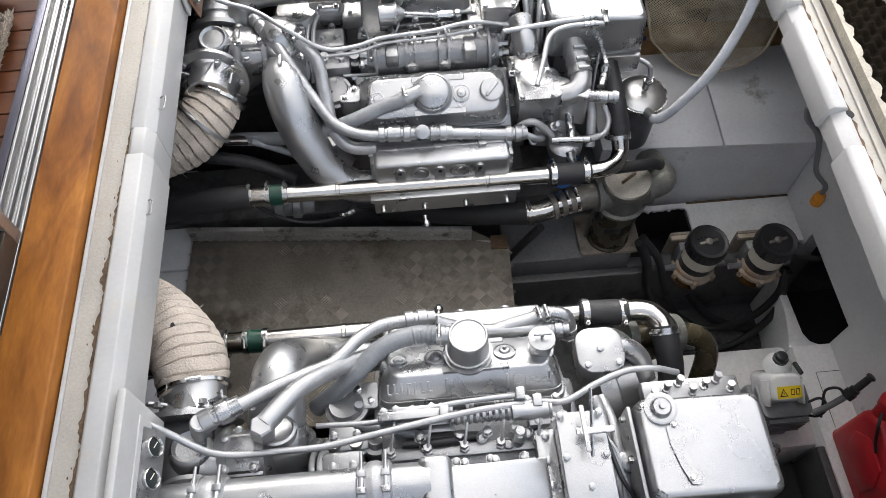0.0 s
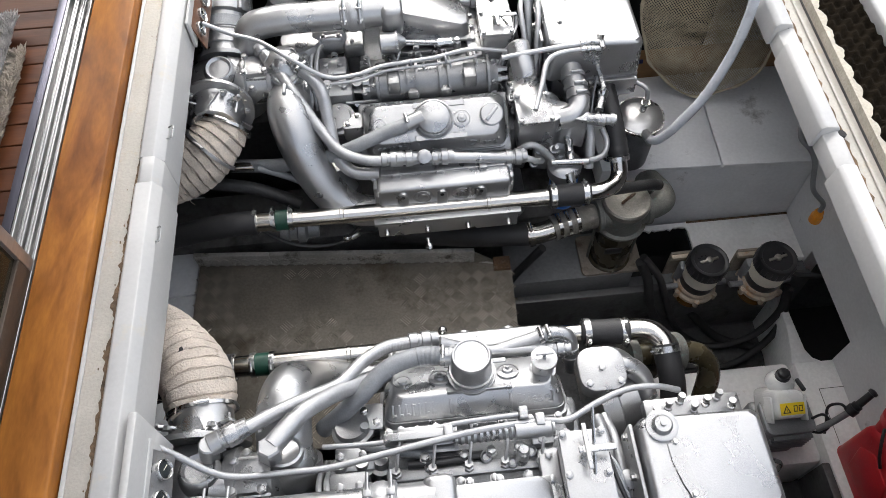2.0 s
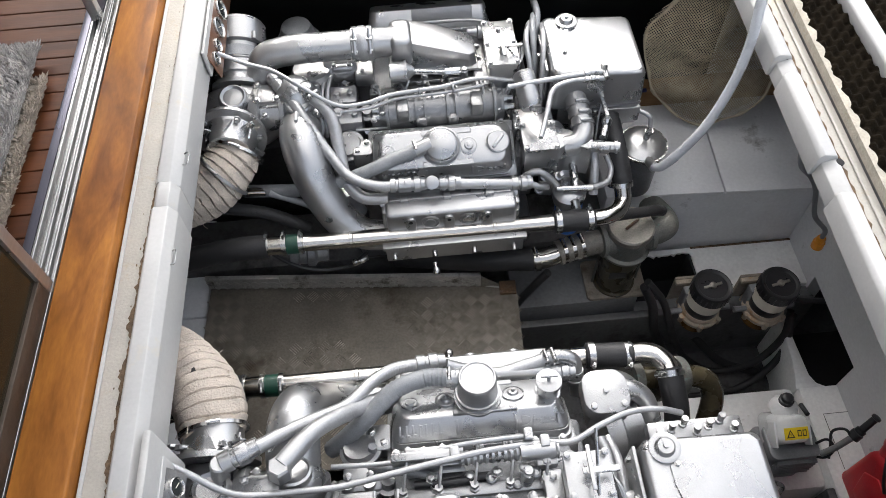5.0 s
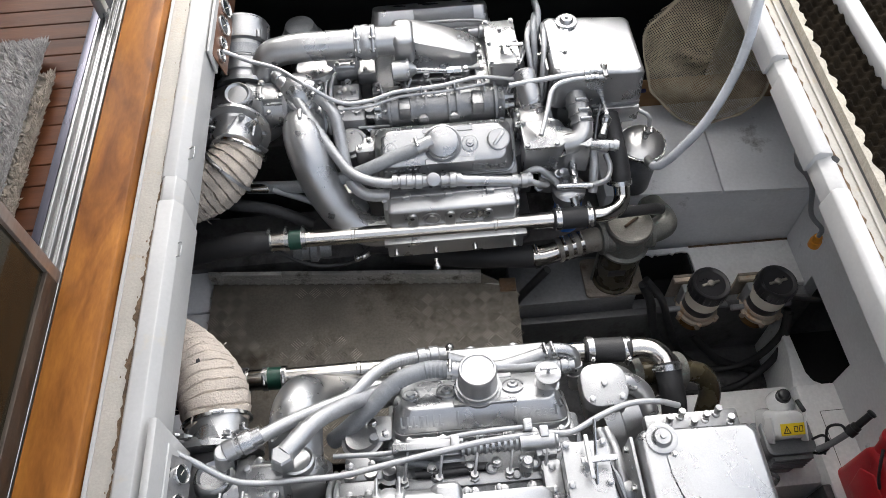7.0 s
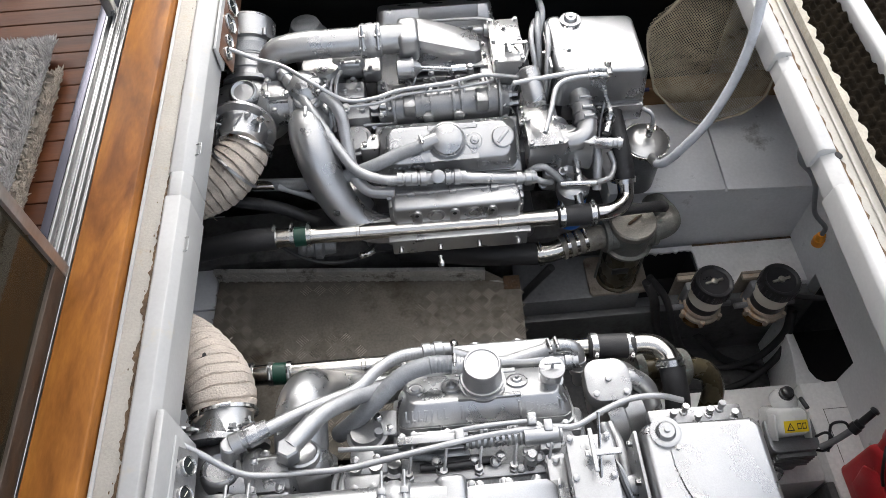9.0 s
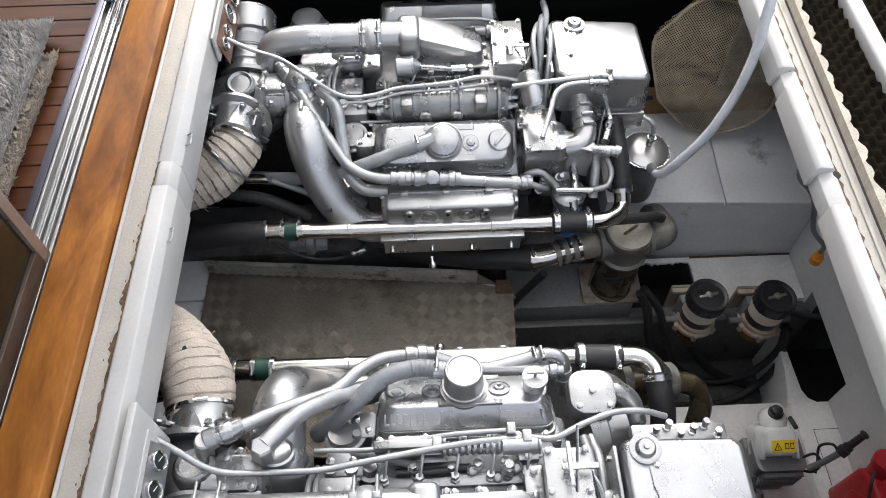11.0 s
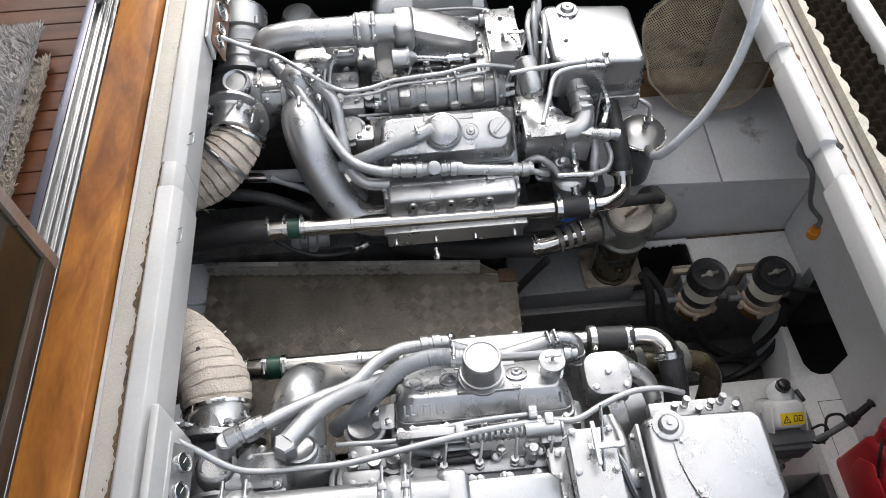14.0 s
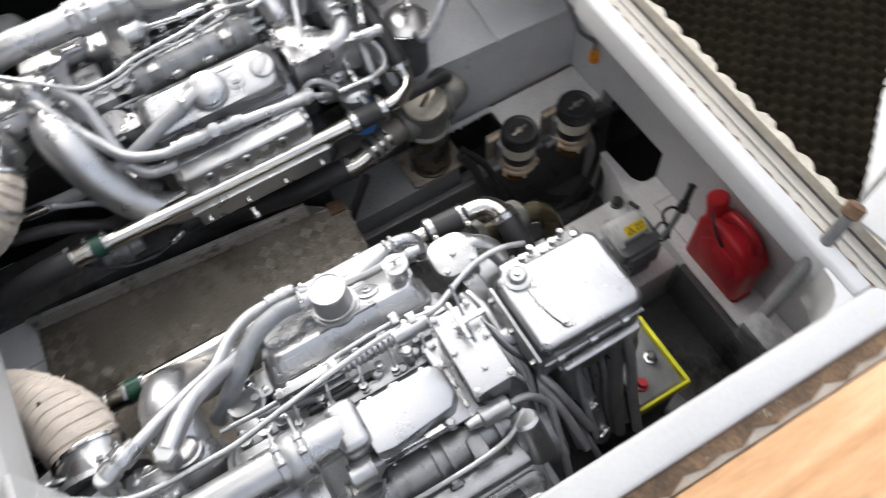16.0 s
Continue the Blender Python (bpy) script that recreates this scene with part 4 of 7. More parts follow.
    for bxp in (0.655, 0.725, 0.80, 0.87):
        part("rim_bolt", bolt(nb(), X((bxp, 0.766, 0.640)), (0, -0.2, 1), 0.009, 0.012), silver, inlet)
    base = box(nb(), X((0.60, 0.765, 0.59)), X((0.985, 0.945, 0.618)), 0.004)
    bp = part("inlet_base", base, silver_cast, inlet)
    for i in range(5):
        for yy in (0.756, 0.93):
            part("base_bolt", bolt(nb(), X((0.62 + i * 0.085, yy, 0.618)), (0, 0, 1), 0.009, 0.012), silver, bp)

    # blower with ribbed casings down both sides
    for yy, nm in (((0.665, "blower_casing"),) if side > 0 else ((0.975, "blower_casing"),)):
        bm = lathe(nb(), X((0.55, yy, 0.575)), (1, 0, 0), [(0, 0.03), (0, 0.052), (0.03, 0.054), (0.035, 0.067), (0.05, 0.067), (0.42, 0.067), (0.435, 0.058), (0.45, 0.058), (0.45, 0.02)], 28)
        cas = part(nm, bm, blower_grey, engine)
        for rx in (0.575, 0.681, 0.712, 0.793, 0.824, 0.962):
            part("casing_rib", lathe(nb(), X((rx, yy, 0.575)), (1, 0, 0), [(0, 0.060), (0, 0.078), (0.009, 0.078), (0.009, 0.060)], 28), blower_grey, cas)
        s_ = -1 if yy < 0.8 else 1
        for rx in (0.700, 0.812):
            pad = box(nb(), X((rx - 0.017, yy + s_ * 0.070 - 0.012, 0.570)), X((rx + 0.017, yy + s_ * 0.070 + 0.012, 0.606)), 0.004)
            part("strap_pad", pad, blower_grey, cas)
        for rx in (0.635, 0.90):
            part("end_block", box(nb(), X((rx - 0.022, yy + s_ * 0.034 - 0.036, 0.590)), X((rx + 0.022, yy + s_ * 0.034 + 0.036, 0.646)), 0.007), blower_grey, cas)
        for a in range(0, 180, 30):
            q = Vector((0.548, yy + 0.046 * math.cos(radians(a)), 0.575 + 0.046 * math.sin(radians(a))))
            part("end_stud", bolt(nb(), X(q), (-1, 0, 0), 0.009, 0.022), silver, cas)
        for a in range(0, 180, 45):
            q = Vector((1.0, yy + 0.040 * math.cos(radians(a + 20)), 0.575 + 0.040 * math.sin(radians(a + 20))))
            part("end_nut", lathe(nb(), X(q), (1, 0, 0), [(0, 0.014), (0.012, 0.014), (0.014, 0.009), (0.034, 0.009)], 6), silver, cas)
    part("blower_body", box(nb(), X((0.52, 0.62, 0.46)), X((1.0, 1.03, 0.592)), 0.015), silver_dark, engine)

    # aft gear and flange cluster
    bm = box(nb(), X((0.37, 0.70, 0.52)), X((0.475, 0.79, 0.61)), 0.012)
    box(bm, X((0.385, 0.62, 0.50)), X((0.49, 0.695, 0.585)), 0.012)
    lathe(bm, X((0.36, 0.87, 0.62)), (1, 0, 0), [(0, 0.05), (0.02, 0.055), (0.10, 0.055), (0.12, 0.04)], 24)
    part("accessory_drive", bm, silver_cast, engine)
    for p in ((0.40, 0.74, 0.61), (0.45, 0.74, 0.61), (0.40, 0.655, 0.585), (0.46, 0.655, 0.585), (0.43, 0.80, 0.60)):
        part("drive_bolt", bolt(nb(), X(p), (0, 0, 1), 0.01, 0.013), silver, engine)
    bm = lathe(nb(), X((0.43, 0.565, 0.52)), (-0.1, -0.3, 1), [(0, 0.06), (0.012, 0.06), (0.014, 0.05), (0.03, 0.045), (0.03, 0.01)], 28)
    part("blanking_flange", bm, silver_cast, engine)
    part("lift_bracket", prism(nb(), rounded(0.445 + dx, 0.50, 0.515 + dx, 0.575, 0.012), 0.48, 0.545, None, 0.004), silver_cast, engine)
    for p in ((0.462, 0.52, 0.545), (0.495, 0.555, 0.545)):
        part("bracket_bolt", bolt(nb(), X(p), (0, 0, 1), 0.009, 0.012), bright, engine)

    # governor with cover, levers and speed spring housing
    bm = prism(nb(), rounded(0.955 + dx, 0.70, 1.055 + dx, 0.915, 0.012), 0.50, 0.725, None, 0.004)
    box(bm, X((0.948, 0.692, 0.72)), X((1.062, 0.922, 0.735)), 0.003)
    gov = part("governor", bm, silver, engine, "silver governor box with levers and bolted lid")
    for p in ((0.958, 0.70), (1.052, 0.70), (0.958, 0.80), (1.052, 0.80), (0.958, 0.912), (1.052, 0.912), (1.005, 0.87)):
        part("lid_bolt", bolt(nb(), X((p[0], p[1], 0.735)), (0, 0, 1), 0.008, 0.011), silver, gov)
    b = cyl(nb(), X((1.005, 0.75, 0.735)), X((1.005, 0.75, 0.775)), 0.012, seg=14)
    box(b, X((0.985, 0.742, 0.762)), X((1.075, 0.758, 0.770)), 0.003)
    box(b, X((0.999, 0.69, 0.772)), X((1.011, 0.80, 0.780)), 0.003)
    part("throttle_lever", b, bright, gov)
    b = cyl(nb(), X((1.02, 0.80, 0.735)), X((1.03, 0.66, 0.80)), 0.004, seg=8)
    part("stop_rod", b, bright, gov)
    if side < 0:
        bm = lathe(nb(), X((0.70, 0.655, 0.655)), (1, 0, 0), [(k * 0.008, 0.016 if k % 2 else 0.020) for k in range(0, 20)], 16)
        lathe(bm, X((0.855, 0.655, 0.655)), (1, 0, 0), [(0, 0.022), (0.09, 0.022), (0.095, 0.018), (0.10, 0.018)], 18)
        part("spring_housing", bm, silver, gov, "ribbed spring housing with a silver cylinder")
        b = box(nb(), X((0.895, 0.63, 0.61)), X((0.95, 0.69, 0.645)), 0.004)
        part("spring_bracket", b, silver, gov)
        for p in ((0.91, 0.645, 0.645), (0.935, 0.645, 0.645), (0.92, 0.68, 0.645)):
            part("bracket_bolt", bolt(nb(), X(p), (0, 0, 1), 0.01, 0.012), silver, gov)
        b = box(nb(), X((0.555, 0.610, 0.60)), X((0.70, 0.665, 0.640)), 0.004)
        box(b, X((0.555, 0.600, 0.585)), X((0.71, 0.675, 0.602)), 0.003)
        part("side_plate", b, silver, engine)
        b = lathe(nb(), X((0.64, 0.69, 0.60)), (1, 0, 0), [(0, 0.018), (0.10, 0.018), (0.10, 0.012), (0.13, 0.012)], 16)
        part("black_coupling", b, black, engine)
        for p in ((0.62, 0.69, 0.62), (0.72, 0.695, 0.62), (0.79, 0.69, 0.62), (0.86, 0.69, 0.63)):
            part("flank_bolt", bolt(nb(), X(p), (0, -0.2, 1), 0.011, 0.016), silver, engine)
        part("flank_dowel", lathe(nb(), X((0.865, 0.715, 0.60)), (0, 0, 1), [(0, 0.017), (0.085, 0.016), (0.09, 0.011), (0.1, 0.011)], 16), silver, engine)

    # fuel rail, jumper lines and fittings in the trough beside the cover
    rail_y = 0.745 if side > 0 else 0.722
    rail = part("fuel_rail", box(nb(), X((0.52, rail_y - 0.016, 0.585)), X((0.945, rail_y + 0.016, 0.606)), 0.004), silver_cast, engine)
    for i in range(5):
        x = 0.545 + i * 0.092
        part("rail_fitting", lathe(nb(), X((x, rail_y, 0.606)), (0, -0.15, 1), [(0, 0.013), (0.010, 0.013), (0.012, 0.009), (0.022, 0.009), (0.022, 0.012), (0.030, 0.011)], 6), silver, rail)
        part("jumper_line", tube(nb(), XS([(x, rail_y, 0.630), (x + 0.008, rail_y - 0.035, 0.655), (x + 0.016, rail_y - 0.080, 0.648), (x + 0.018, rail_y - 0.115, 0.610)]), 0.0042, 8, 5), silver_hose, rail)
        part("line_nut", lathe(nb(), X((x + 0.018, rail_y - 0.116, 0.600)), (0, 0, 1), [(0, 0.010), (0.014, 0.010), (0.016, 0.006)], 6), silver, rail)
    if side < 0:
        part("wiring_sleeve", tube(nb(), XS([(0.575, 0.700, 0.612), (0.66, 0.702, 0.616), (0.74, 0.698, 0.618)]), 0.011, 10, 5), black, engine, "black wiring sleeve")
        part("control_rod", cyl(nb(), X((0.545, 0.668, 0.650)), X((0.90, 0.640, 0.668)), 0.005, seg=8), bright, engine)
        part("rod_plate", box(nb(), X((0.52, 0.630, 0.628)), X((0.70, 0.652, 0.668)), 0.003), silver, engine)
        for p in ((0.63, 0.71, 0.605), (0.775, 0.70, 0.605), (0.84, 0.72, 0.605), (0.89, 0.70, 0.615)):
            part("cap_screw", lathe(nb(), X(p), (0, 0, 1), [(0, 0.015), (0.016, 0.015), (0.018, 0.011), (0.010, 0.008), (0.010, 0.001)], 12), silver_cast, engine)

    # throttle link on the inboard side of the inlet
    fy = (lambda y: y) if side > 0 else (lambda y: 1.665 - y)
    b = lathe(nb(), X((0.60, fy(0.735), 0.70)), (1, 0.0, 0), [(0, 0.02), (0.004, 0.036), (0.06, 0.036), (0.066, 0.03), (0.09, 0.012)], 24)
    act = part("actuator", b, silver, engine)
    part("actuator_rod", cyl(nb(), X((0.685, fy(0.735), 0.70)), X((0.87, fy(0.735), 0.672)), 0.006, seg=10), bright, act)
    part("actuator_clevis", lathe(nb(), X((0.80, fy(0.735), 0.682)), (1, 0, 0), [(0, 0.012), (0.05, 0.012)], 6), bright, act)

    part("link_rod", cyl(nb(), X((0.69, fy(0.752), 0.672)), X((0.86, fy(0.748), 0.655)), 0.004, seg=8), silver_hose, act)
    part("actuator_band", lathe(nb(), X((0.655, fy(0.735), 0.70)), (1, 0, 0), [(0, 0.036), (0, 0.040), (0.008, 0.040), (0.008, 0.036)], 24), silver_cast, act)
    part("actuator_wire", tube(nb(), XS([(0.668, fy(0.700), 0.690), (0.655, fy(0.680), 0.672), (0.640, fy(0.672), 0.650), (0.632, fy(0.668), 0.640)]), 0.004, 6, 5), grey_hose, act)
    part("link_pivot", lathe(nb(), X((0.868, fy(0.735), 0.655)), (0, 0, 1), [(0, 0.014), (0.026, 0.014), (0.030, 0.009), (0.038, 0.009)], 8), silver_cast, act)

    # fuel filter canister and bracket
    cpos, cdir = (Vector(X((1.072, 0.615, 0.700))), Vector((0.12, -0.80, -0.38)).normalized()) if side > 0 else (Vector((1.05, 1.03, 0.60)), Vector((0.05, 0.55, -0.75)).normalized())
    b = lathe(nb(), cpos - cdir * 0.05, cdir, [(0, 0.03), (0.008, 0.038), (0.125, 0.040), (0.135, 0.034), (0.137, 0.001)], 28)
    can = part("filter_canister", b, silver, engine, "silver spin-on filter canister")
    part("canister_nut", lathe(nb(), cpos + cdir * 0.085, cdir, [(0, 0.010), (0.008, 0.010)], 6), silver_cast, can)
    if side > 0:
        b = box(nb(), X((1.03, 0.555, 0.535)), X((1.175, 0.65, 0.552)), 0.004)
        box(b, X((1.04, 0.56, 0.47)), X((1.12, 0.60, 0.54)), 0.006)
        br = part("filter_bracket", b, silver, engine)
        for p in ((1.045, 0.57), (1.16, 0.57), (1.045, 0.635)):
            part("bracket_bolt", bolt(nb(), X((p[0], p[1], 0.552)), (0, 0, 1), 0.008, 0.011), bright, br)

    # thermostat housing and coolant riser at the front
    if side > 0:
        bm = prism(nb(), [(1.05, 0.43), (1.17, 0.43), (1.20, 0.45), (1.28, 0.42), (1.30, 0.46), (1.22, 0.52), (1.17, 0.54), (1.05, 0.54)], 0.42, 0.565, Matrix.Translation((dx, 0, 0)), 0.008, 2)
        box(bm, X((1.045, 0.42, 0.565)), X((1.17, 0.55, 0.58)), 0.004)
        th = part("thermostat_housing", bm, silver, engine)
        for p in ((1.055, 0.43), (1.16, 0.43), (1.055, 0.54), (1.16, 0.54)):
            part("housing_bolt", bolt(nb(), X((p[0], p[1], 0.58)), (0, 0, 1), 0.009, 0.012), silver, th)
        bm = tube(nb(), XS([(1.20, 0.47, 0.53), (1.245, 0.47, 0.545), (1.27, 0.505, 0.56), (1.268, 0.56, 0.575), (1.262, 0.61, 0.59), (1.258, 0.665, 0.61)]), 0.038, 22, 6)
        ri = part("coolant_riser", bm, silver, engine)
        for p, w in (((1.268, 0.565, 0.576), 0.016), ((1.263, 0.605, 0.588), 0.016), ((1.27, 0.53, 0.567), 0.014)):
            part("riser_clamp", band(nb(), X(p), (-0.06, 0.9, 0.3), 0.040, w, True), silver, ri)
        b = lathe(nb(), X((1.25, 0.455, 0.545)), (1, -0.22, 0), [(0, 0.02), (0.06, 0.019), (0.065, 0.022), (0.10, 0.022), (0.104, 0.016), (0.12, 0.016), (0.124, 0.020), (0.13, 0.020)], 18)
        part("spout", b, silver, ri)

    # expansion tank
    zt = 0.722
    tl, tr, tf, tb = (1.165, 1.510, 0.628, 0.945) if side > 0 else (1.142, 1.468, 0.665, 0.918)
    outline = rounded(tl + dx, tf, tr + dx, tb, 0.028)
    bm = prism(nb(), outline, 0.545, zt, None, 0.016, 3, 0.006)
    for v in bm.verts:
        if v.co.z > 0.68:
            v.co.z -= max(0.0, (v.co.x - dx - 1.34)) * 0.16
    tank = part("expansion_tank", bm, silver, engine, "smooth silver header tank with a cap boss")
    part("tank_cradle", box(nb(), X((1.20, tf + 0.012, 0.43)), X((tr + 0.004, 0.93, 0.548)), 0.012), silver_cast, tank)
    part("tank_front", box(nb(), X((1.33, tf - 0.006, 0.46)), X((tr, tf + 0.016, 0.535)), 0.006), silver, tank)
    if side < 0:
        cap_at = X((1.205, 0.70, zt))
    else:
        cap_at = X((1.26, 0.90, zt))
    part("filler_cap", lathe(nb(), cap_at, (0, 0, 1), [(-0.004, 0.040), (0.006, 0.040), (0.008, 0.034), (0.007, 0.026), (0.016, 0.024), (0.02, 0.020), (0.02, 0.008), (0.026, 0.007), (0.026, 0.001)], 30), silver, tank)
    b = prism(nb(), [(1.208, 0.745), (1.232, 0.738), (1.248, 0.80), (1.262, 0.868), (1.256, 0.884), (1.238, 0.882), (1.222, 0.84), (1.210, 0.79)], zt - 0.001, zt + 0.0014, Matrix.Translation((dx, 0, 0)), 0.0004, 1)
    lp = part("lid_plate", b, silver, tank)
    for p in ((1.228, 0.742), (1.242, 0.868)):
        part("plate_screw", bolt(nb(), X((p[0], p[1], zt + 0.002)), (0, 0, 1), 0.007, 0.007), bright, lp)
    part("tank_strap", box(nb(), X((tl - 0.012, 0.68, 0.50)), X((tl - 0.002, 0.92, 0.70)), 0.003), silver_cast, tank)
    for yy in (0.70, 0.80, 0.90):
        part("strap_bolt", bolt(nb(), X((tl - 0.012, yy, 0.66)), (-1, 0, 0), 0.008, 0.012), bright, tank)

    # gearbox-end and pulley masses below
    part("water_pump", join(lathe(nb(), X((1.13, 0.52, 0.36)), (1, -0.2, 0), [(0, 0.10), (0.05, 0.10), (0.06, 0.08), (0.12, 0.075), (0.13, 0.04)], 30), nb()), silver_cast, engine)
    part("heat_exchanger", lathe(nb(), X((1.16, 0.82, 0.34)), (1, 0, 0), [(0, 0.12), (0.03, 0.13), (0.30, 0.13), (0.33, 0.11)], 32), silver_dark, engine)
    (part if side > 0 else (lambda *a: None))("coolant_elbow", tube(nb(), XS([(1.26, 0.66, 0.60), (1.258, 0.70, 0.58), (1.256, 0.71, 0.50), (1.25, 0.72, 0.42)]), 0.03, 18, 5), silver_cast, engine)

    # small fittings: head bolts, injector lines, brackets and sensor wires
    for i in range(6):
        part("head_bolt", bolt(nb(), X((0.535 + i * 0.094, 0.345, 0.455)), (0, -0.5, 0.87), 0.009, 0.013), silver_cast, engine)
    for i in range(7):
        part("flank_nut", bolt(nb(), X((0.53 + i * 0.075, 0.615 if side > 0 else 0.605, 0.592)), (0, -0.2, 1), 0.008, 0.012), silver, engine)
    for i, x in enumerate((0.50, 0.60, 0.70, 0.80, 0.90, 0.985)):
        part("gallery_plug", lathe(nb(), X((x, 0.625, 0.53)), (0, -0.75, 0.66), [(0, 0.013), (0.012, 0.013), (0.014, 0.009), (0.02, 0.009)], 10), (silver, silver_cast)[i % 2], engine)
    part("gallery_pipe", tube(nb(), XS([(0.46, 0.615, 0.55), (0.56, 0.618, 0.545), (0.74, 0.618, 0.545), (0.92, 0.618, 0.545), (1.03, 0.60, 0.53)]), 0.006, 8, 6), silver_hose, engine)
    part("gallery_pipe", tube(nb(), XS([(0.50, 0.995, 0.62), (0.60, 1.03, 0.65), (0.78, 1.04, 0.655), (0.96, 1.03, 0.65), (1.05, 0.98, 0.62)]), 0.007, 8, 6), silver_hose, engine)
    for x in (0.40, 0.455, 0.505):
        b = lathe(nb(), X((x, 0.70, 0.50)), (0, -0.3, 1), [(0, 0.026), (0.05, 0.026), (0.052, 0.032), (0.07, 0.032), (0.072, 0.020), (0.095, 0.018)], 16)
        part("drive_fitting", b, silver_cast, engine)
    b = box(nb(), X((0.385, 0.82, 0.61)), X((0.47, 0.93, 0.665)), 0.014, 3)
    box(b, X((0.47, 0.80, 0.58)), X((0.54, 0.95, 0.64)), 0.01)
    dc = part("drive_cover", b, silver, engine)
    for p in ((0.40, 0.83, 0.665), (0.455, 0.83, 0.665), (0.40, 0.92, 0.665), (0.455, 0.92, 0.665), (0.50, 0.82, 0.64), (0.50, 0.93, 0.64)):
        part("cover_bolt", bolt(nb(), X(p), (0, 0, 1), 0.008, 0.011), silver, dc)
    for x, z in ((0.35, 0.60), (0.37, 0.60)):
        part("drive_pipe", tube(nb(), XS([(x, 0.64, z - 0.10), (x - 0.005, 0.72, z), (x + 0.01, 0.80, z + 0.035), (x + 0.05, 0.86, z + 0.02)]), 0.008, 8, 6), silver_hose, engine)
    for k in range(3):
        part("wire_loom", tube(nb(), XS([(1.00 + 0.012 * k, 0.66, 0.60), (1.035 + 0.01 * k, 0.70, 0.66 + 0.015 * k), (1.085, 0.78 + 0.03 * k, 0.69), (1.10 + 0.012 * k, 0.90, 0.62), (1.10, 0.98, 0.50)]), 0.0055, 8, 6), (silver_hose, grey_hose, black)[k], engine)
    part("solenoid", lathe(nb(), X((1.02, 0.955, 0.66)), (-1, 0, 0.05), [(0, 0.02), (0.004, 0.026), (0.08, 0.026), (0.084, 0.018), (0.12, 0.012)], 18), silver, engine)
    for x, y, z in ((0.955, 0.665, 0.62), (0.985, 0.665, 0.62), (0.955, 0.955, 0.62), (0.99, 0.955, 0.62), (0.925, 0.925, 0.618), (0.925, 0.71, 0.618)):
        part("corner_nut", lathe(nb(), X((x, y, z)), (0, 0, 1), [(0, 0.014), (0.012, 0.014), (0.013, 0.008), (0.024, 0.007)], 6), silver, engine)
    b = box(nb(), X((0.905, 0.70, 0.60)), X((0.955, 0.95, 0.64)), 0.006)
    part("end_plate", b, silver, engine)
    for yy in (0.72, 0.78, 0.84, 0.90):
        part("plate_bolt", bolt(nb(), X((0.93, yy, 0.64)), (0, 0, 1), 0.009, 0.012), silver, engine)

    # coolant line above the manifold
    bm = tube(nb(), XS([(0.585, 0.372, 0.515), (0.70, 0.366, 0.520), (0.78, 0.364, 0.51), (0.90, 0.362, 0.495), (1.05, 0.362, 0.475)]), 0.020, 18, 4)
    line = part("coolant_line", bm, silver, engine)
    for x, z in ((0.655, 0.523), (0.775, 0.515), (1.03, 0.477)):
        part("line_coupling", gland(nb(), X((x - 0.035, 0.366, z)), (1, 0, -0.06), 0.023, 0.075), silver, line)
    part("line_tee", lathe(nb(), X((0.715, 0.366, 0.52)), (0, -0.6, 0.8), [(-0.02, 0.022), (0.02, 0.024), (0.03, 0.024), (0.032, 0.018)], 18), silver, line)
    return engine, X, XS


far_engine, XF, XSF = engine_at(1.0, 0.0, False)
near_engine, XN, XSN = engine_at(-1.0, 0.015, True)
MIR[0] = 1.0

# ---- hoses and pipes of the far engine (parts of it) ----
def hose(engine, pts, r, mat, name="hose", label="", seg=14, n=8, wave=None):
    if name == "oil_hose" and wave is None:
        n, seg = 22, 16
        wave = lambda t, a: 0.0009 * math.sin(t * 620 + 2 * a)
    return part(name, tube(nb(), pts, r, seg, n, wave), mat, engine, label)


def ribs(pitch, depth):
    return lambda s, a: depth * (0.5 + 0.5 * math.cos(2 * math.pi * s / pitch))


E = far_engine
h = hose(E, [(0.235, 0.69, 0.69), (0.294, 0.588, 0.660), (0.373, 0.470, 0.590), (0.436, 0.398, 0.550), (0.523, 0.366, 0.530), (0.60, 0.362, 0.525)], 0.0185, silver_hose, "oil_hose", "silver-painted braided hose")
part("coupling", gland(nb(), (0.185, 0.755, 0.705), (0.52, -0.72, -0.16), 0.021, 0.085), silver, h)
part("coupling", gland(nb(), (0.57, 0.366, 0.526), (1, -0.03, -0.02), 0.022, 0.07), silver, h)
part("elbow_stub", cyl(nb(), (0.18, 0.76, 0.64), (0.188, 0.752, 0.715), 0.022, seg=16, bev=0.004), silver, h)
h = hose(E, [(0.318, 0.655, 0.705), (0.384, 0.592, 0.660), (0.402, 0.502, 0.580), (0.417, 0.420, 0.510), (0.467, 0.369, 0.470), (0.557, 0.355, 0.465)], 0.022, silver_hose, "coolant_hose")
part("hose_knob", lathe(nb(), (0.303, 0.682, 0.655), (0, 0, 1), [(0, 0.028), (0.055, 0.028), (0.068, 0.024), (0.075, 0.012), (0.076, 0.001)], 24), silver, h)
part("hose_clip", band(nb(), (0.328, 0.647, 0.70), (0.6, -0.65, -0.4), 0.022, 0.014), bright, h)
h = hose(E, [(0.715, 0.463, 0.612), (0.65, 0.447, 0.592), (0.590, 0.438, 0.577), (0.487, 0.413, 0.550), (0.378, 0.428, 0.490), (0.243, 0.467, 0.420), (0.016, 0.532, 0.360)], 0.024, grey_hose, "breather_hose", "grey rubber breather hose")
part("hose_clip", band(nb(), (0.675, 0.452, 0.60), (1, 0.2, 0.28), 0.024, 0.014), silver, h)
part("clip_stub", cyl(nb(), (0.675, 0.452, 0.60), (0.725, 0.463, 0.614), 0.026, seg=18), silver, h)
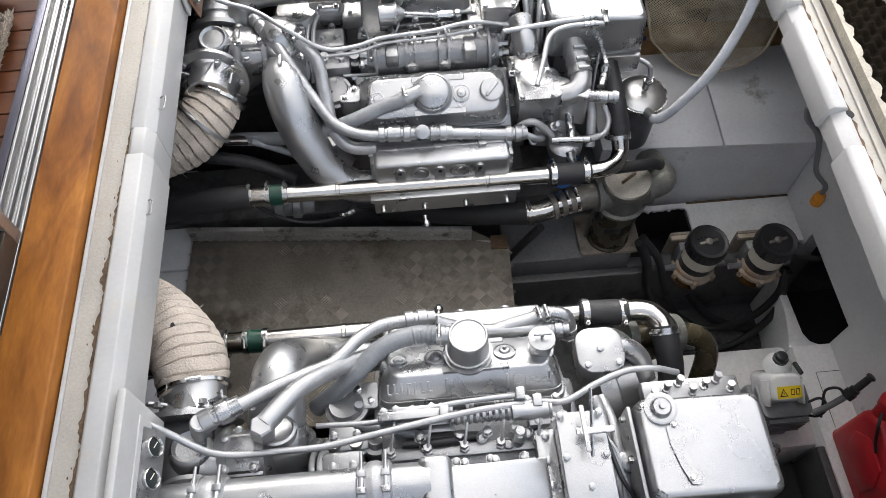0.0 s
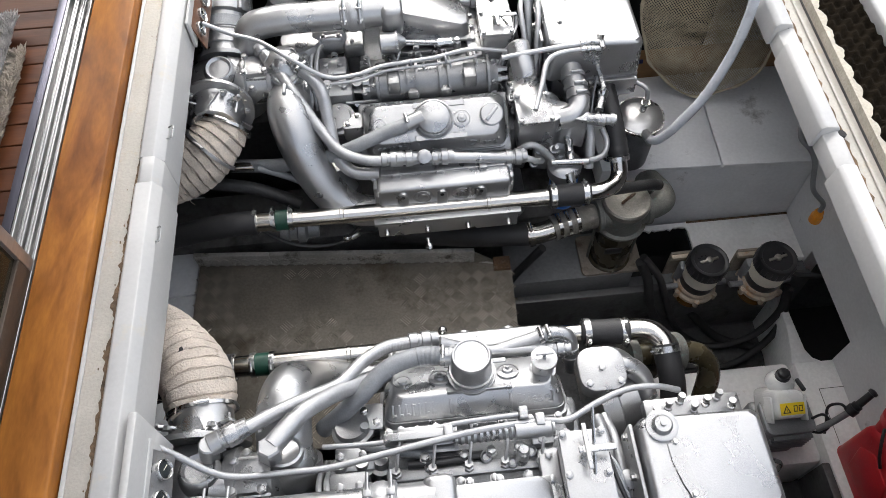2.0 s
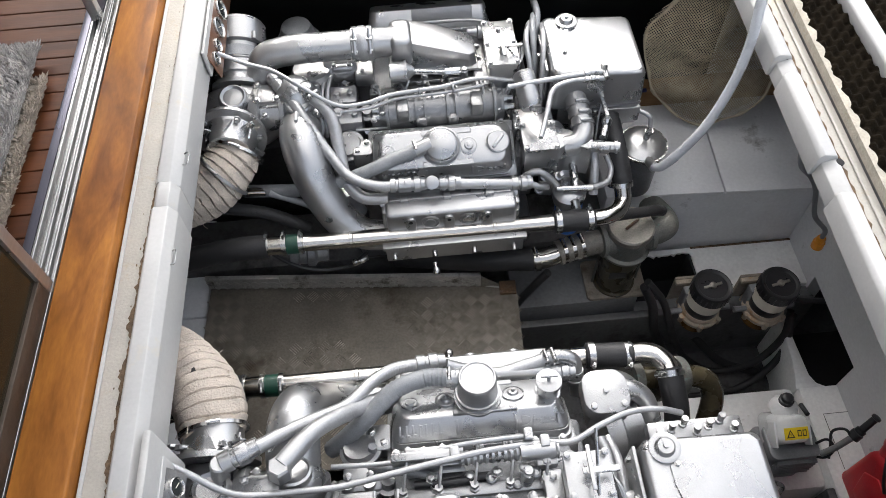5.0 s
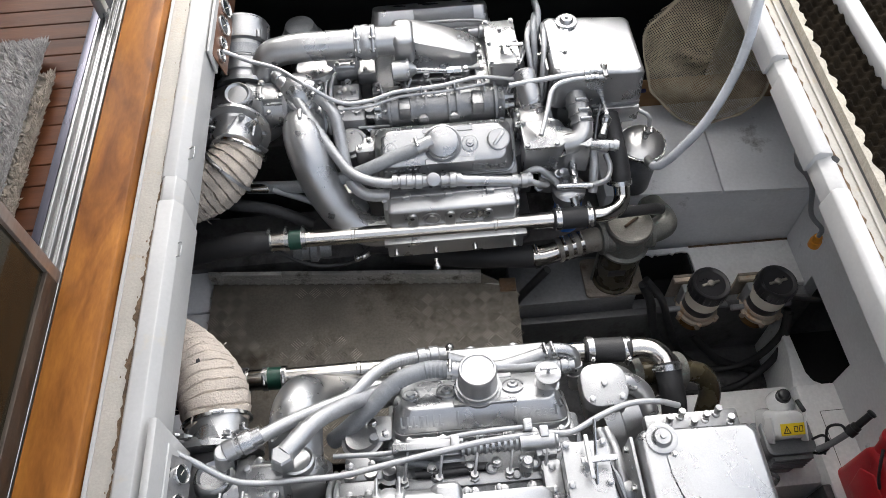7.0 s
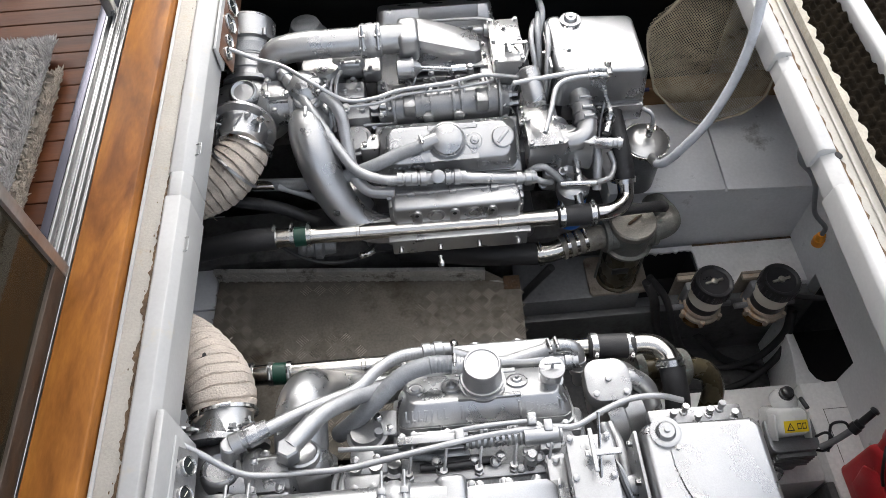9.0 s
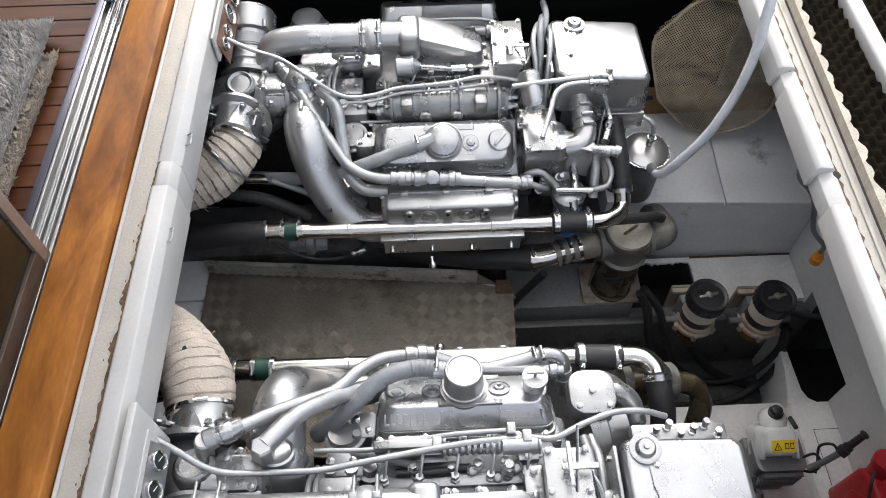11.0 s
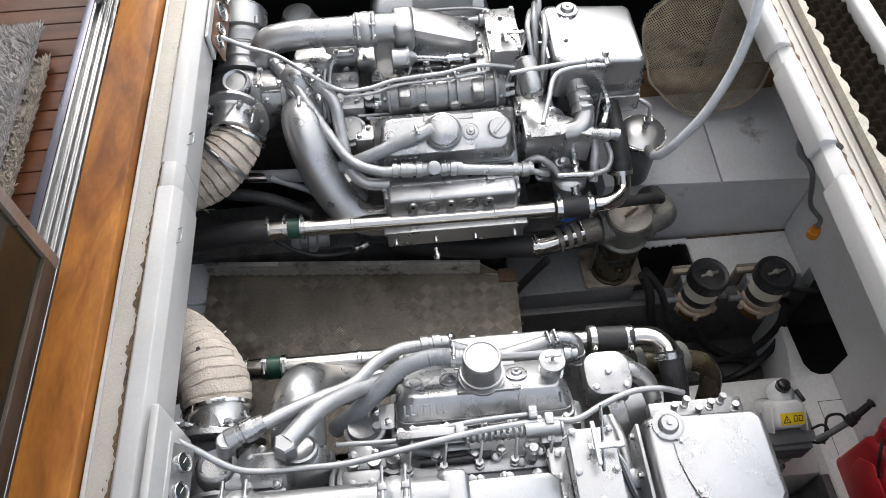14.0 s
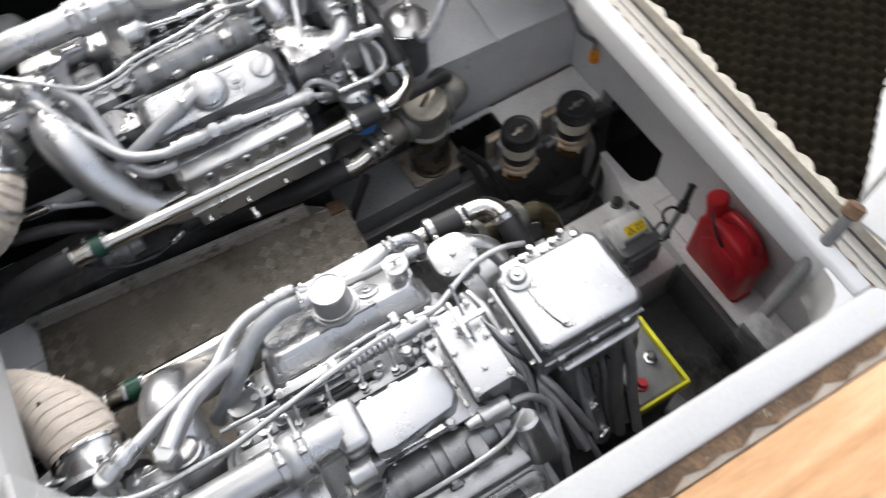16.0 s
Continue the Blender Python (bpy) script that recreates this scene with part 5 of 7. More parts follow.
hose(E, [(0.03, 0.75, 0.84), (0.111, 0.735, 0.800), (0.206, 0.706, 0.780), (0.301, 0.638, 0.760), (0.410, 0.610, 0.690), (0.509, 0.627, 0.670), (0.610, 0.657, 0.672), (0.773, 0.672, 0.672), (0.916, 0.685, 0.685), (1.055, 0.659, 0.680)], 0.0075, silver_hose, "control_cable")
hose(E, [(0.42, 0.60, 0.665), (0.52, 0.617, 0.655), (0.62, 0.65, 0.655), (0.78, 0.66, 0.655), (0.93, 0.675, 0.66)], 0.006, silver_hose, "control_cable")
for x in (0.70, 0.82):
    part("cable_tie", band(nb(), (x, 0.668, 0.665), (1, 0.1, 0), 0.012, 0.006, False), grey_hose, E)
h = hose(E, [(1.340, 0.622, 0.727), (1.247, 0.613, 0.732), (1.156, 0.608, 0.727), (1.003, 0.587, 0.727)], 0.009, silver_hose, "vent_line")
part("vent_coupling", gland(nb(), (1.271, 0.616, 0.732), (1, 0.1, 0), 0.011, 0.05), bright, h)
part("vent_tee", cyl(cyl(nb(), (1.346, 0.594, 0.722), (1.346, 0.651, 0.729), 0.012, seg=10), (1.346, 0.627, 0.727), (1.346, 0.629, 0.758), 0.009, seg=10), bright, h)
h = hose(E, [(1.340, 0.599, 0.720), (1.224, 0.594, 0.723), (1.157, 0.565, 0.718), (1.123, 0.480, 0.694), (1.090, 0.392, 0.675)], 0.009, silver_hose, "vent_line")
part("vent_coupling", gland(nb(), (1.271, 0.599, 0.721), (1, 0.0, 0), 0.011, 0.05), bright, h)
hose(E, [(1.325, 0.680, 0.60), (1.360, 0.650, 0.575), (1.345, 0.59, 0.50), (1.335, 0.55, 0.45)], 0.0045, silver_hose, "capillary")
h = hose(E, [(1.395, 0.62, 0.50), (1.400, 0.50, 0.47), (1.412, 0.42, 0.41), (1.413, 0.385, 0.375)], 0.035, rubber, "rubber_hose", "black ribbed rubber hose", 22, 10, ribs(0.03, 0.002))
part("hose_clamp", band(nb(), (1.413, 0.392, 0.382), (0.05, -0.6, -0.7), 0.037, 0.018, True, (-1, -0.2, 0.3)), bright, h)
h = hose(E, [(1.414, 0.385, 0.375), (1.412, 0.345, 0.345), (1.385, 0.302, 0.345), (1.335, 0.275, 0.352), (1.27, 0.270, 0.356)], 0.030, stainless, "steel_elbow", "polished steel pipe elbow", 22)
b = cyl(nb(), (1.335, 0.475, 0.552), (1.362, 0.545, 0.565), 0.016, seg=14)
lathe(b, (1.355, 0.53, 0.56), (0.1, 0.2, 1), [(0, 0.019), (0.02, 0.019), (0.03, 0.011)], 12)
box(b, (1.35, 0.54, 0.585), (1.366, 0.635, 0.597), 0.004)
part("ball_valve", b, bright, E, "bright ball valve with a lever")
b = cyl(nb(), (1.28, 0.452, 0.545), (1.385, 0.43, 0.548), 0.017, seg=18)
lathe(b, (1.365, 0.434, 0.548), (1, -0.2, 0), [(0, 0.021), (0.012, 0.021)], 18)
part("hose_tail", b, silver, E)
# spin-on filter head, fuel cocks and loops under the thermostat
b = lathe(nb(), (1.215, 0.385, 0.33), (0.0, -0.1, 1), [(0, 0.055), (0.03, 0.062), (0.06, 0.062), (0.07, 0.05), (0.08, 0.02)], 28)
fh = part("filter_head", b, silver, E)
part("filter_body", lathe(nb(), (1.222, 0.375, 0.17), (0.0, 0.06, 1), [(0, 0.04), (0.01, 0.052), (0.155, 0.052), (0.16, 0.05)], 28), blue, fh, "blue spin-on filter")
b = cyl(nb(), (1.16, 0.36, 0.43), (1.29, 0.352, 0.43), 0.013, seg=12)
cyl(b, (1.228, 0.36, 0.43), (1.232, 0.45, 0.455), 0.016, seg=12)
box(b, (1.218, 0.375, 0.455), (1.232, 0.455, 0.468), 0.004)
part("fuel_cock", b, bright, fh)
hose(E, [(1.29, 0.352, 0.43), (1.345, 0.375, 0.425), (1.368, 0.42, 0.44), (1.355, 0.462, 0.47)], 0.011, silver_hose, "fuel_hose")
hose(E, [(1.30, 0.50, 0.50), (1.31, 0.45, 0.47), (1.305, 0.40, 0.43), (1.30, 0.36, 0.38)], 0.017, silver_hose, "fuel_hose")
b = cyl(nb(), (1.222, 0.335, 0.395), (1.236, 0.295, 0.345), 0.017, seg=12)
lathe(b, (1.236, 0.297, 0.347), (1, 0.1, -0.1), [(0, 0.015), (0.02, 0.015), (0.02, 0.019), (0.045, 0.019), (0.045, 0.014), (0.09, 0.013)], 12)
part("elbow_fitting", b, bright, fh)
hose(E, [(1.31, 0.295, 0.335), (1.38, 0.305, 0.31), (1.459, 0.325, 0.285), (1.55, 0.35, 0.255), (1.59, 0.37, 0.22)], 0.021, rubber, "rubber_tube", "", 16)
for pts in ([(1.13, 0.545, 0.56), (1.19, 0.58, 0.52), (1.235, 0.56, 0.44)], [(1.14, 0.62, 0.52), (1.20, 0.60, 0.47), (1.25, 0.56, 0.41)]):
    hose(E, pts, 0.017, silver_hose, "bypass_hose")
# front clutter: wiring conduits up beside the tank
for k, (xa, ya) in enumerate(((1.095, 0.72), (1.115, 0.76), (1.135, 0.70), (1.125, 0.84))):
    hose(E, [(xa, ya - 0.05, 0.55), (xa + 0.01, ya, 0.66), (xa + 0.005 + 0.01 * k, ya + 0.10, 0.73), (xa + 0.04, ya + 0.22, 0.70), (xa + 0.08, ya + 0.32, 0.55)], 0.010 + 0.002 * (k % 2), (silver_hose, grey_hose)[k % 2], "conduit")
for p in ((1.08, 0.50, 0.45), (1.12, 0.41, 0.44), (1.17, 0.40, 0.45), (1.05, 0.39, 0.46), (1.10, 0.385, 0.40)):
    part("front_fitting", lathe(nb(), p, (0.2, -0.5, 1), [(0, 0.016), (0.012, 0.016), (0.014, 0.010), (0.032, 0.010), (0.032, 0.012), (0.042, 0.008)], 8), silver_cast, E)
for pts in ([(1.04, 0.37, 0.475), (1.10, 0.36, 0.45), (1.13, 0.38, 0.42)], [(1.02, 0.40, 0.44), (1.09, 0.40, 0.49), (1.15, 0.38, 0.45), (1.17, 0.36, 0.42)]):
    hose(E, pts, 0.012, silver_hose, "fuel_line")
hose(E, [(1.005, 0.62, 0.58), (1.03, 0.605, 0.53), (1.05, 0.59, 0.56), (1.04, 0.57, 0.60)], 0.004, bright, "capillary")
# lines under the manifold, aft
hose(E, [(0.46, 0.27, 0.27), (0.38, 0.26, 0.20), (0.27, 0.255, 0.20), (0.18, 0.26, 0.245), (0.10, 0.275, 0.33)], 0.007, rubber, "oil_line")
part("line_end", gland(nb(), (0.40, 0.262, 0.215), (0.9, 0.1, 0.35), 0.011, 0.06), bright, E)
b = lathe(nb(), (0.17, 0.32, 0.24), (0.95, 0, -0.1), [(0, 0.05), (0.01, 0.055), (0.03, 0.055), (0.035, 0.046), (0.06, 0.046), (0.065, 0.055), (0.09, 0.055), (0.10, 0.04), (0.14, 0.035)], 24)
part("coupling_flange", b, silver_dark, E)
hose(E, [(0.12, 0.48, 0.40), (0.24, 0.45, 0.36), (0.34, 0.42, 0.30)], 0.013, grey_hose, "oil_line")
hose(E, [(-0.05, 0.46, 0.36), (0.10, 0.44, 0.33), (0.25, 0.40, 0.27)], 0.024, rubber, "oil_hose")
hose(E, [(-0.04, 0.50, 0.40), (0.1, 0.50, 0.385), (0.26, 0.49, 0.37)], 0.017, stainless, "oil_pipe")
b = nb()
tube(b, [(0.40, 0.44, 0.44), (0.405, 0.43, 0.36), (0.43, 0.41, 0.31)], 0.045, 20, 6)
part("manifold_branch", b, silver, E)


# ---- hoses and pipes of the near engine (parts of it) ----
E = near_engine
h = hose(E, [(0.205, -0.604, 0.735), (0.284, -0.552, 0.70), (0.354, -0.513, 0.67), (0.426, -0.473, 0.64), (0.489, -0.40, 0.61), (0.555, -0.352, 0.58), (0.630, -0.335, 0.56)], 0.0185, silver_hose, "oil_hose", "silver-painted braided hose")
part("coupling", gland(nb(), (0.118, -0.638, 0.735), (0.85, 0.36, 0.02), 0.024, 0.10), silver, h)
part("coupling", gland(nb(), (0.615, -0.336, 0.562), (1, 0.1, -0.12), 0.022, 0.085), silver, h)
part("elbow_stub", cyl(nb(), (0.10, -0.65, 0.66), (0.118, -0.64, 0.752), 0.024, seg=16, bev=0.004), silver, h)
h = hose(E, [(0.300, -0.622, 0.735), (0.346, -0.567, 0.715), (0.400, -0.518, 0.670), (0.473, -0.46, 0.60), (0.55, -0.42, 0.55), (0.66, -0.385, 0.52), (0.74, -0.36, 0.51)], 0.023, silver_hose, "coolant_hose")
part("hose_elbow", cyl(cyl(nb(), (0.262, -0.668, 0.70), (0.268, -0.664, 0.765), 0.030, seg=6, bev=0.005), (0.27, -0.66, 0.745), (0.325, -0.59, 0.728), 0.026, seg=20), silver, h)
h = hose(E, [(0.745, -0.420, 0.625), (0.69, -0.414, 0.63), (0.633, -0.414, 0.633), (0.552, -0.440, 0.630), (0.475, -0.497, 0.600), (0.411, -0.524, 0.540), (0.354, -0.538, 0.480)], 0.024, grey_hose, "breather_hose", "grey ribbed breather hose", 18, 14, ribs(0.012, 0.0022))
part("hose_clip", band(nb(), (0.705, -0.416, 0.628), (1, -0.08, -0.05), 0.026, 0.014), bright, h)
part("clip_stub", cyl(nb(), (0.70, -0.416, 0.628), (0.745, -0.422, 0.624), 0.027, seg=18), silver, h)
h = hose(E, [(0.70, -0.34, 0.545), (0.76, -0.352, 0.52), (0.834, -0.365, 0.50), (0.941, -0.345, 0.50), (1.02, -0.326, 0.505)], 0.021, silver_hose, "coolant_hose")
part("hose_clip", band(nb(), (1.0, -0.33, 0.504), (1, 0.2, 0.05), 0.022, 0.014), bright, h)
part("hose_clip", band(nb(), (1.022, -0.326, 0.504), (1, 0.2, 0.05), 0.022, 0.012), bright, h)
b = tube(nb(), [(0.99, -0.33, 0.503), (1.045, -0.325, 0.502), (1.085, -0.335, 0.485), (1.095, -0.365, 0.43), (1.10, -0.39, 0.37)], 0.022, 18, 6)
lathe(b, (1.09, -0.352, 0.455), (0.1, -0.4, -0.9), [(0, 0.027), (0.014, 0.027), (0.016, 0.023), (0.03, 0.023), (0.032, 0.028), (0.05, 0.028)], 20)
part("hose_elbow", b, silver, h)
hose(E, [(0.0, -0.645, 0.825), (0.060, -0.673, 0.785), (0.128, -0.706, 0.745), (0.193, -0.718, 0.722), (0.316, -0.713, 0.700), (0.411, -0.708, 0.69), (0.525, -0.689, 0.685), (0.766, -0.649, 0.672), (0.932, -0.637, 0.662), (1.007, -0.640, 0.662), (1.093, -0.598, 0.645), (1.179, -0.566, 0.632), (1.260, -0.560, 0.620), (1.330, -0.567, 0.590)], 0.0085, silver_hose, "control_cable", "long silver control cable")
hose(E, [(0.378, -0.640, 0.64), (0.542, -0.645, 0.645), (0.695, -0.622, 0.655), (0.80, -0.616, 0.66), (0.905, -0.612, 0.655)], 0.007, silver_hose, "control_rod")
hose(E, [(0.48, -0.57, 0.57), (0.47, -0.59, 0.50), (0.50, -0.60, 0.44)], 0.012, grey_hose, "fuel_hose")
hose(E, [(0.45, -0.62, 0.56), (0.52, -0.65, 0.61), (0.60, -0.67, 0.615), (0.66, -0.685, 0.605)], 0.012, grey_hose, "fuel_hose")
for x, y in ((0.70, -0.64), (0.935, -0.632), (0.895, -0.61)):
    part("cable_clip", box(nb(), (x - 0.012, y - 0.02, 0.63), (x + 0.012, y + 0.012, 0.682), 0.004), silver, E)
# raw-water pump face, pipes and hose on the inboard front corner
b = prism(nb(), rounded(1.085, -0.525, 1.225, -0.385, 0.045), 0.47, 0.520, None, 0.004, 2, 0.003)
box(b, (1.10, -0.52, 0.38), (1.22, -0.40, 0.48), 0.02)
pump = part("pump_cover", b, silver_cast, E)
for p in ((1.112, -0.500), (1.200, -0.500), (1.155, -0.455)):
    part("cover_bolt", bolt(nb(), (p[0], p[1], 0.520), (0, 0, 1), 0.009, 0.011), silver, pump)
b = tube(nb(), [(1.19, -0.44, 0.46), (1.24, -0.43, 0.455), (1.285, -0.455, 0.43), (1.30, -0.51, 0.39)], 0.030, 18, 6)
part("pump_outlet", b, silver, pump)
b = tube(nb(), [(1.17, -0.395, 0.44), (1.21, -0.375, 0.41), (1.26, -0.375, 0.36), (1.30, -0.385, 0.29)], 0.030, 18, 6)
part("pump_elbow", b, silver, pump)
for k in range(7):
    x = 1.28 + 0.035 * k
    part("front_fitting", lathe(nb(), (x, -0.60 + 0.014 * (k % 3), 0.50), (0.1 * (k % 3 - 1), 0.2, 1), [(0, 0.012), (0.012, 0.012), (0.014, 0.008), (0.03, 0.008), (0.03, 0.011), (0.04, 0.010)], 8), (bright, silver_cast)[k % 2], E)
part("fitting_rail", box(nb(), (1.25, -0.625, 0.46), (1.52, -0.555, 0.505), 0.008), silver_cast, E)
# conduits between governor and tank, and under the tank's outer side
for pts, r, m in (([(1.095, -0.62, 0.60), (1.100, -0.70, 0.62), (1.098, -0.79, 0.61), (1.128, -0.89, 0.58), (1.170, -0.995, 0.50), (1.195, -1.105, 0.38)], 0.013, silver_hose),
                  ([(1.120, -0.61, 0.57), (1.128, -0.69, 0.60), (1.13, -0.78, 0.60), (1.150, -0.87, 0.56), (1.19, -0.96, 0.50), (1.24, -1.06, 0.36)], 0.014, silver_hose),
                  ([(1.068, -0.70, 0.55), (1.070, -0.824, 0.56), (1.120, -0.90, 0.57), (1.150, -0.96, 0.53), (1.136, -1.045, 0.47), (1.113, -1.143, 0.38)], 0.011, silver_hose),
                  ([(1.00, -0.95, 0.60), (1.06, -0.94, 0.58), (1.12, -0.95, 0.55), (1.18, -1.00, 0.44), (1.20, -1.08, 0.30)], 0.012, silver_hose),
                  ([(1.16, -0.84, 0.52), (1.20, -0.95, 0.47), (1.22, -1.04, 0.36), (1.24, -1.12, 0.25)], 0.010, silver_hose),
                  ([(1.352, -0.905, 0.60), (1.315, -0.905, 0.59), (1.278, -0.92, 0.53), (1.262, -0.98, 0.42), (1.255, -1.08, 0.30)], 0.011, silver_hose),
                  ([(1.40, -0.92, 0.50), (1.39, -0.96, 0.40), (1.37, -1.02, 0.28), (1.36, -1.08, 0.15)], 0.02, silver_cast),
                  ([(1.44, -0.92, 0.50), (1.44, -0.97, 0.40), (1.43, -1.03, 0.25), (1.42, -1.10, 0.12)], 0.016, silver_hose)):
    hose(E, pts, r, m, "conduit")
for k in range(5):
    hose(E, [(1.30 + 0.03 * k, -0.915, 0.47), (1.305 + 0.028 * k, -0.955, 0.38), (1.30 + 0.026 * k, -1.0, 0.26), (1.29 + 0.03 * k, -1.06, 0.10)], 0.009 + 0.002 * (k % 2), (silver_hose, silver_cast)[k % 2], "conduit")
part("tank_seam", box(nb(), (1.165, -0.9235, 0.640), (1.470, -0.9165, 0.650), 0.002), silver_cast, E)
for x in (1.20, 1.30, 1.40):
    part("seam_clip", box(nb(), (x, -0.930, 0.632), (x + 0.022, -0.916, 0.658), 0.003), silver, E)
part("tank_bracket", box(nb(), (1.22, -0.945, 0.555), (1.46, -0.920, 0.585), 0.006), silver, E)
b = tube(nb(), [(1.25, -0.90, 0.50), (1.262, -0.945, 0.40), (1.29, -1.00, 0.28), (1.31, -1.05, 0.12)], 0.035, 20, 6)
col = part("coolant_column", b, silver, E)
for p in ((1.275, -0.975, 0.33), (1.30, -1.03, 0.19)):
    part("column_clamp", band(nb(), p, (0.2, -0.45, -0.9), 0.038, 0.02, True, (0.2, -1, 0.3)), bright, col)
part("chain_hook", tube(nb(), [(1.50, -0.78, 0.62), (1.53, -0.79, 0.60), (1.525, -0.80, 0.56), (1.50, -0.80, 0.55)], 0.006, 8, 6), bright, E)
for k in range(4):
    part("chain_link", tube(nb(), [(1.515 + 0.012 * math.cos(a), -0.80 - 0.012 * k + 0.010 * math.sin(a) * (k % 2), 0.53 - 0.022 * k + 0.014 * math.sin(a)) for a in [i * math.pi / 4 for i in range(9)]], 0.0035, 6, 2), bright, E)
b = box(nb(), (0.56, -1.09, 0.50), (1.02, -1.02, 0.585), 0.01)
part("outboard_rail", b, silver_cast, E)
part("tank_elbow", lathe(nb(), (1.135, -0.79, 0.58), (0.15, -0.1, 1), [(0, 0.024), (0.02, 0.026), (0.04, 0.026), (0.045, 0.02), (0.05, 0.001)], 20), silver_cast, E)


# ---- stainless water pipes along the walkway ----
def water_pipe(side, dx):
    MIR[0] = side
    root = thing("water_pipe", "polished stainless water pipe with hose clamps beside the engine", "pipe", (0.6, 0.27, 0.33), "stainless pipes along the walkway")
    xl, xr = (0.17, 1.14) if side > 0 else (0.12, 1.15)
    za, zb = (0.362, 0.352) if side > 0 else (0.365, 0.365)
    part("steel_tube", cyl(nb(), (xl, 0.27, za), (xr + 0.02, 0.27, zb), 0.030, seg=32), stainless, root)
    for x in (0.405 + dx, 0.92 + dx):
        z = za + (zb - za) * (x - xl) / (xr - xl)
        part("weld_ring", lathe(nb(), (x, 0.27, z), (1, 0, 0), [(0, 0.030), (0.002, 0.0325), (0.012, 0.0325), (0.014, 0.030)], 32), stainless, root)
    # aft couplings with green tape, then the black hose
    part("coupling_sleeve", cyl(nb(), (xl - 0.055, 0.27, za), (xl + 0.01, 0.27, za), 0.034, seg=28), stainless, root)
    part("green_tape", cyl(nb(), (xl + 0.012, 0.27, za), (xl + 0.055, 0.27, za), 0.036, seg=28), green, root, "dark green tape wrap")
    for x in (xl - 0.06, xl + 0.003, xl + 0.063):
        part("hose_clamp", band(nb(), (x, 0.27, za), (1, 0, 0), 0.036, 0.016, True, (0, 0.5, 1)), bright, root)
    part("aft_hose", tube(nb(), [(-0.55, 0.31, 0.20), (-0.35, 0.30, 0.24), (-0.15, 0.285, 0.31), (0.0, 0.272, za - 0.006), (xl - 0.055, 0.27, za)], 0.042, 24, 10, ribs(0.02, 0.0015)), rubber, root, "thick black rubber hose")
    # front black sleeve
    part("front_sleeve", cyl(nb(), (xr, 0.27, zb), (xr + 0.15, 0.282 if side < 0 else 0.27, zb + (0.008 if side < 0 else 0.0)), 0.040, seg=28, bev=0.004), rubber, root, "black rubber sleeve")
    for x in (xr + 0.018, xr + 0.132):
        part("hose_clamp", band(nb(), (x, 0.27 if x < xr + 0.1 or side > 0 else 0.28, zb + (0.004 if side < 0 else 0)), (1, 0, 0), 0.040, 0.020, True, (0, 0.5, 1) if side > 0 else (0, 0.9, 0.15)), bright, root)
    if side < 0:
        part("steel_elbow", tube(nb(), [(1.285, 0.282, 0.373), (1.325, 0.280, 0.374), (1.368, 0.292, 0.374), (1.395, 0.322, 0.370), (1.402, 0.350, 0.364)], 0.034, 24, 8), stainless, root)
        part("elbow_hose", tube(nb(), [(1.401, 0.338, 0.367), (1.405, 0.39, 0.345), (1.412, 0.44, 0.31), (1.415, 0.49, 0.26)], 0.040, 24, 6), rubber, root, "black rubber hose")
        part("hose_clamp", band(nb(), (1.402, 0.352, 0.362), (0.05, 0.85, -0.4), 0.041, 0.020, True, (-0.8, 0, 0.6)), bright, root)
    MIR[0] = 1.0


water_pipe(1.0, 0.0)
water_pipe(-1.0, 0.01)


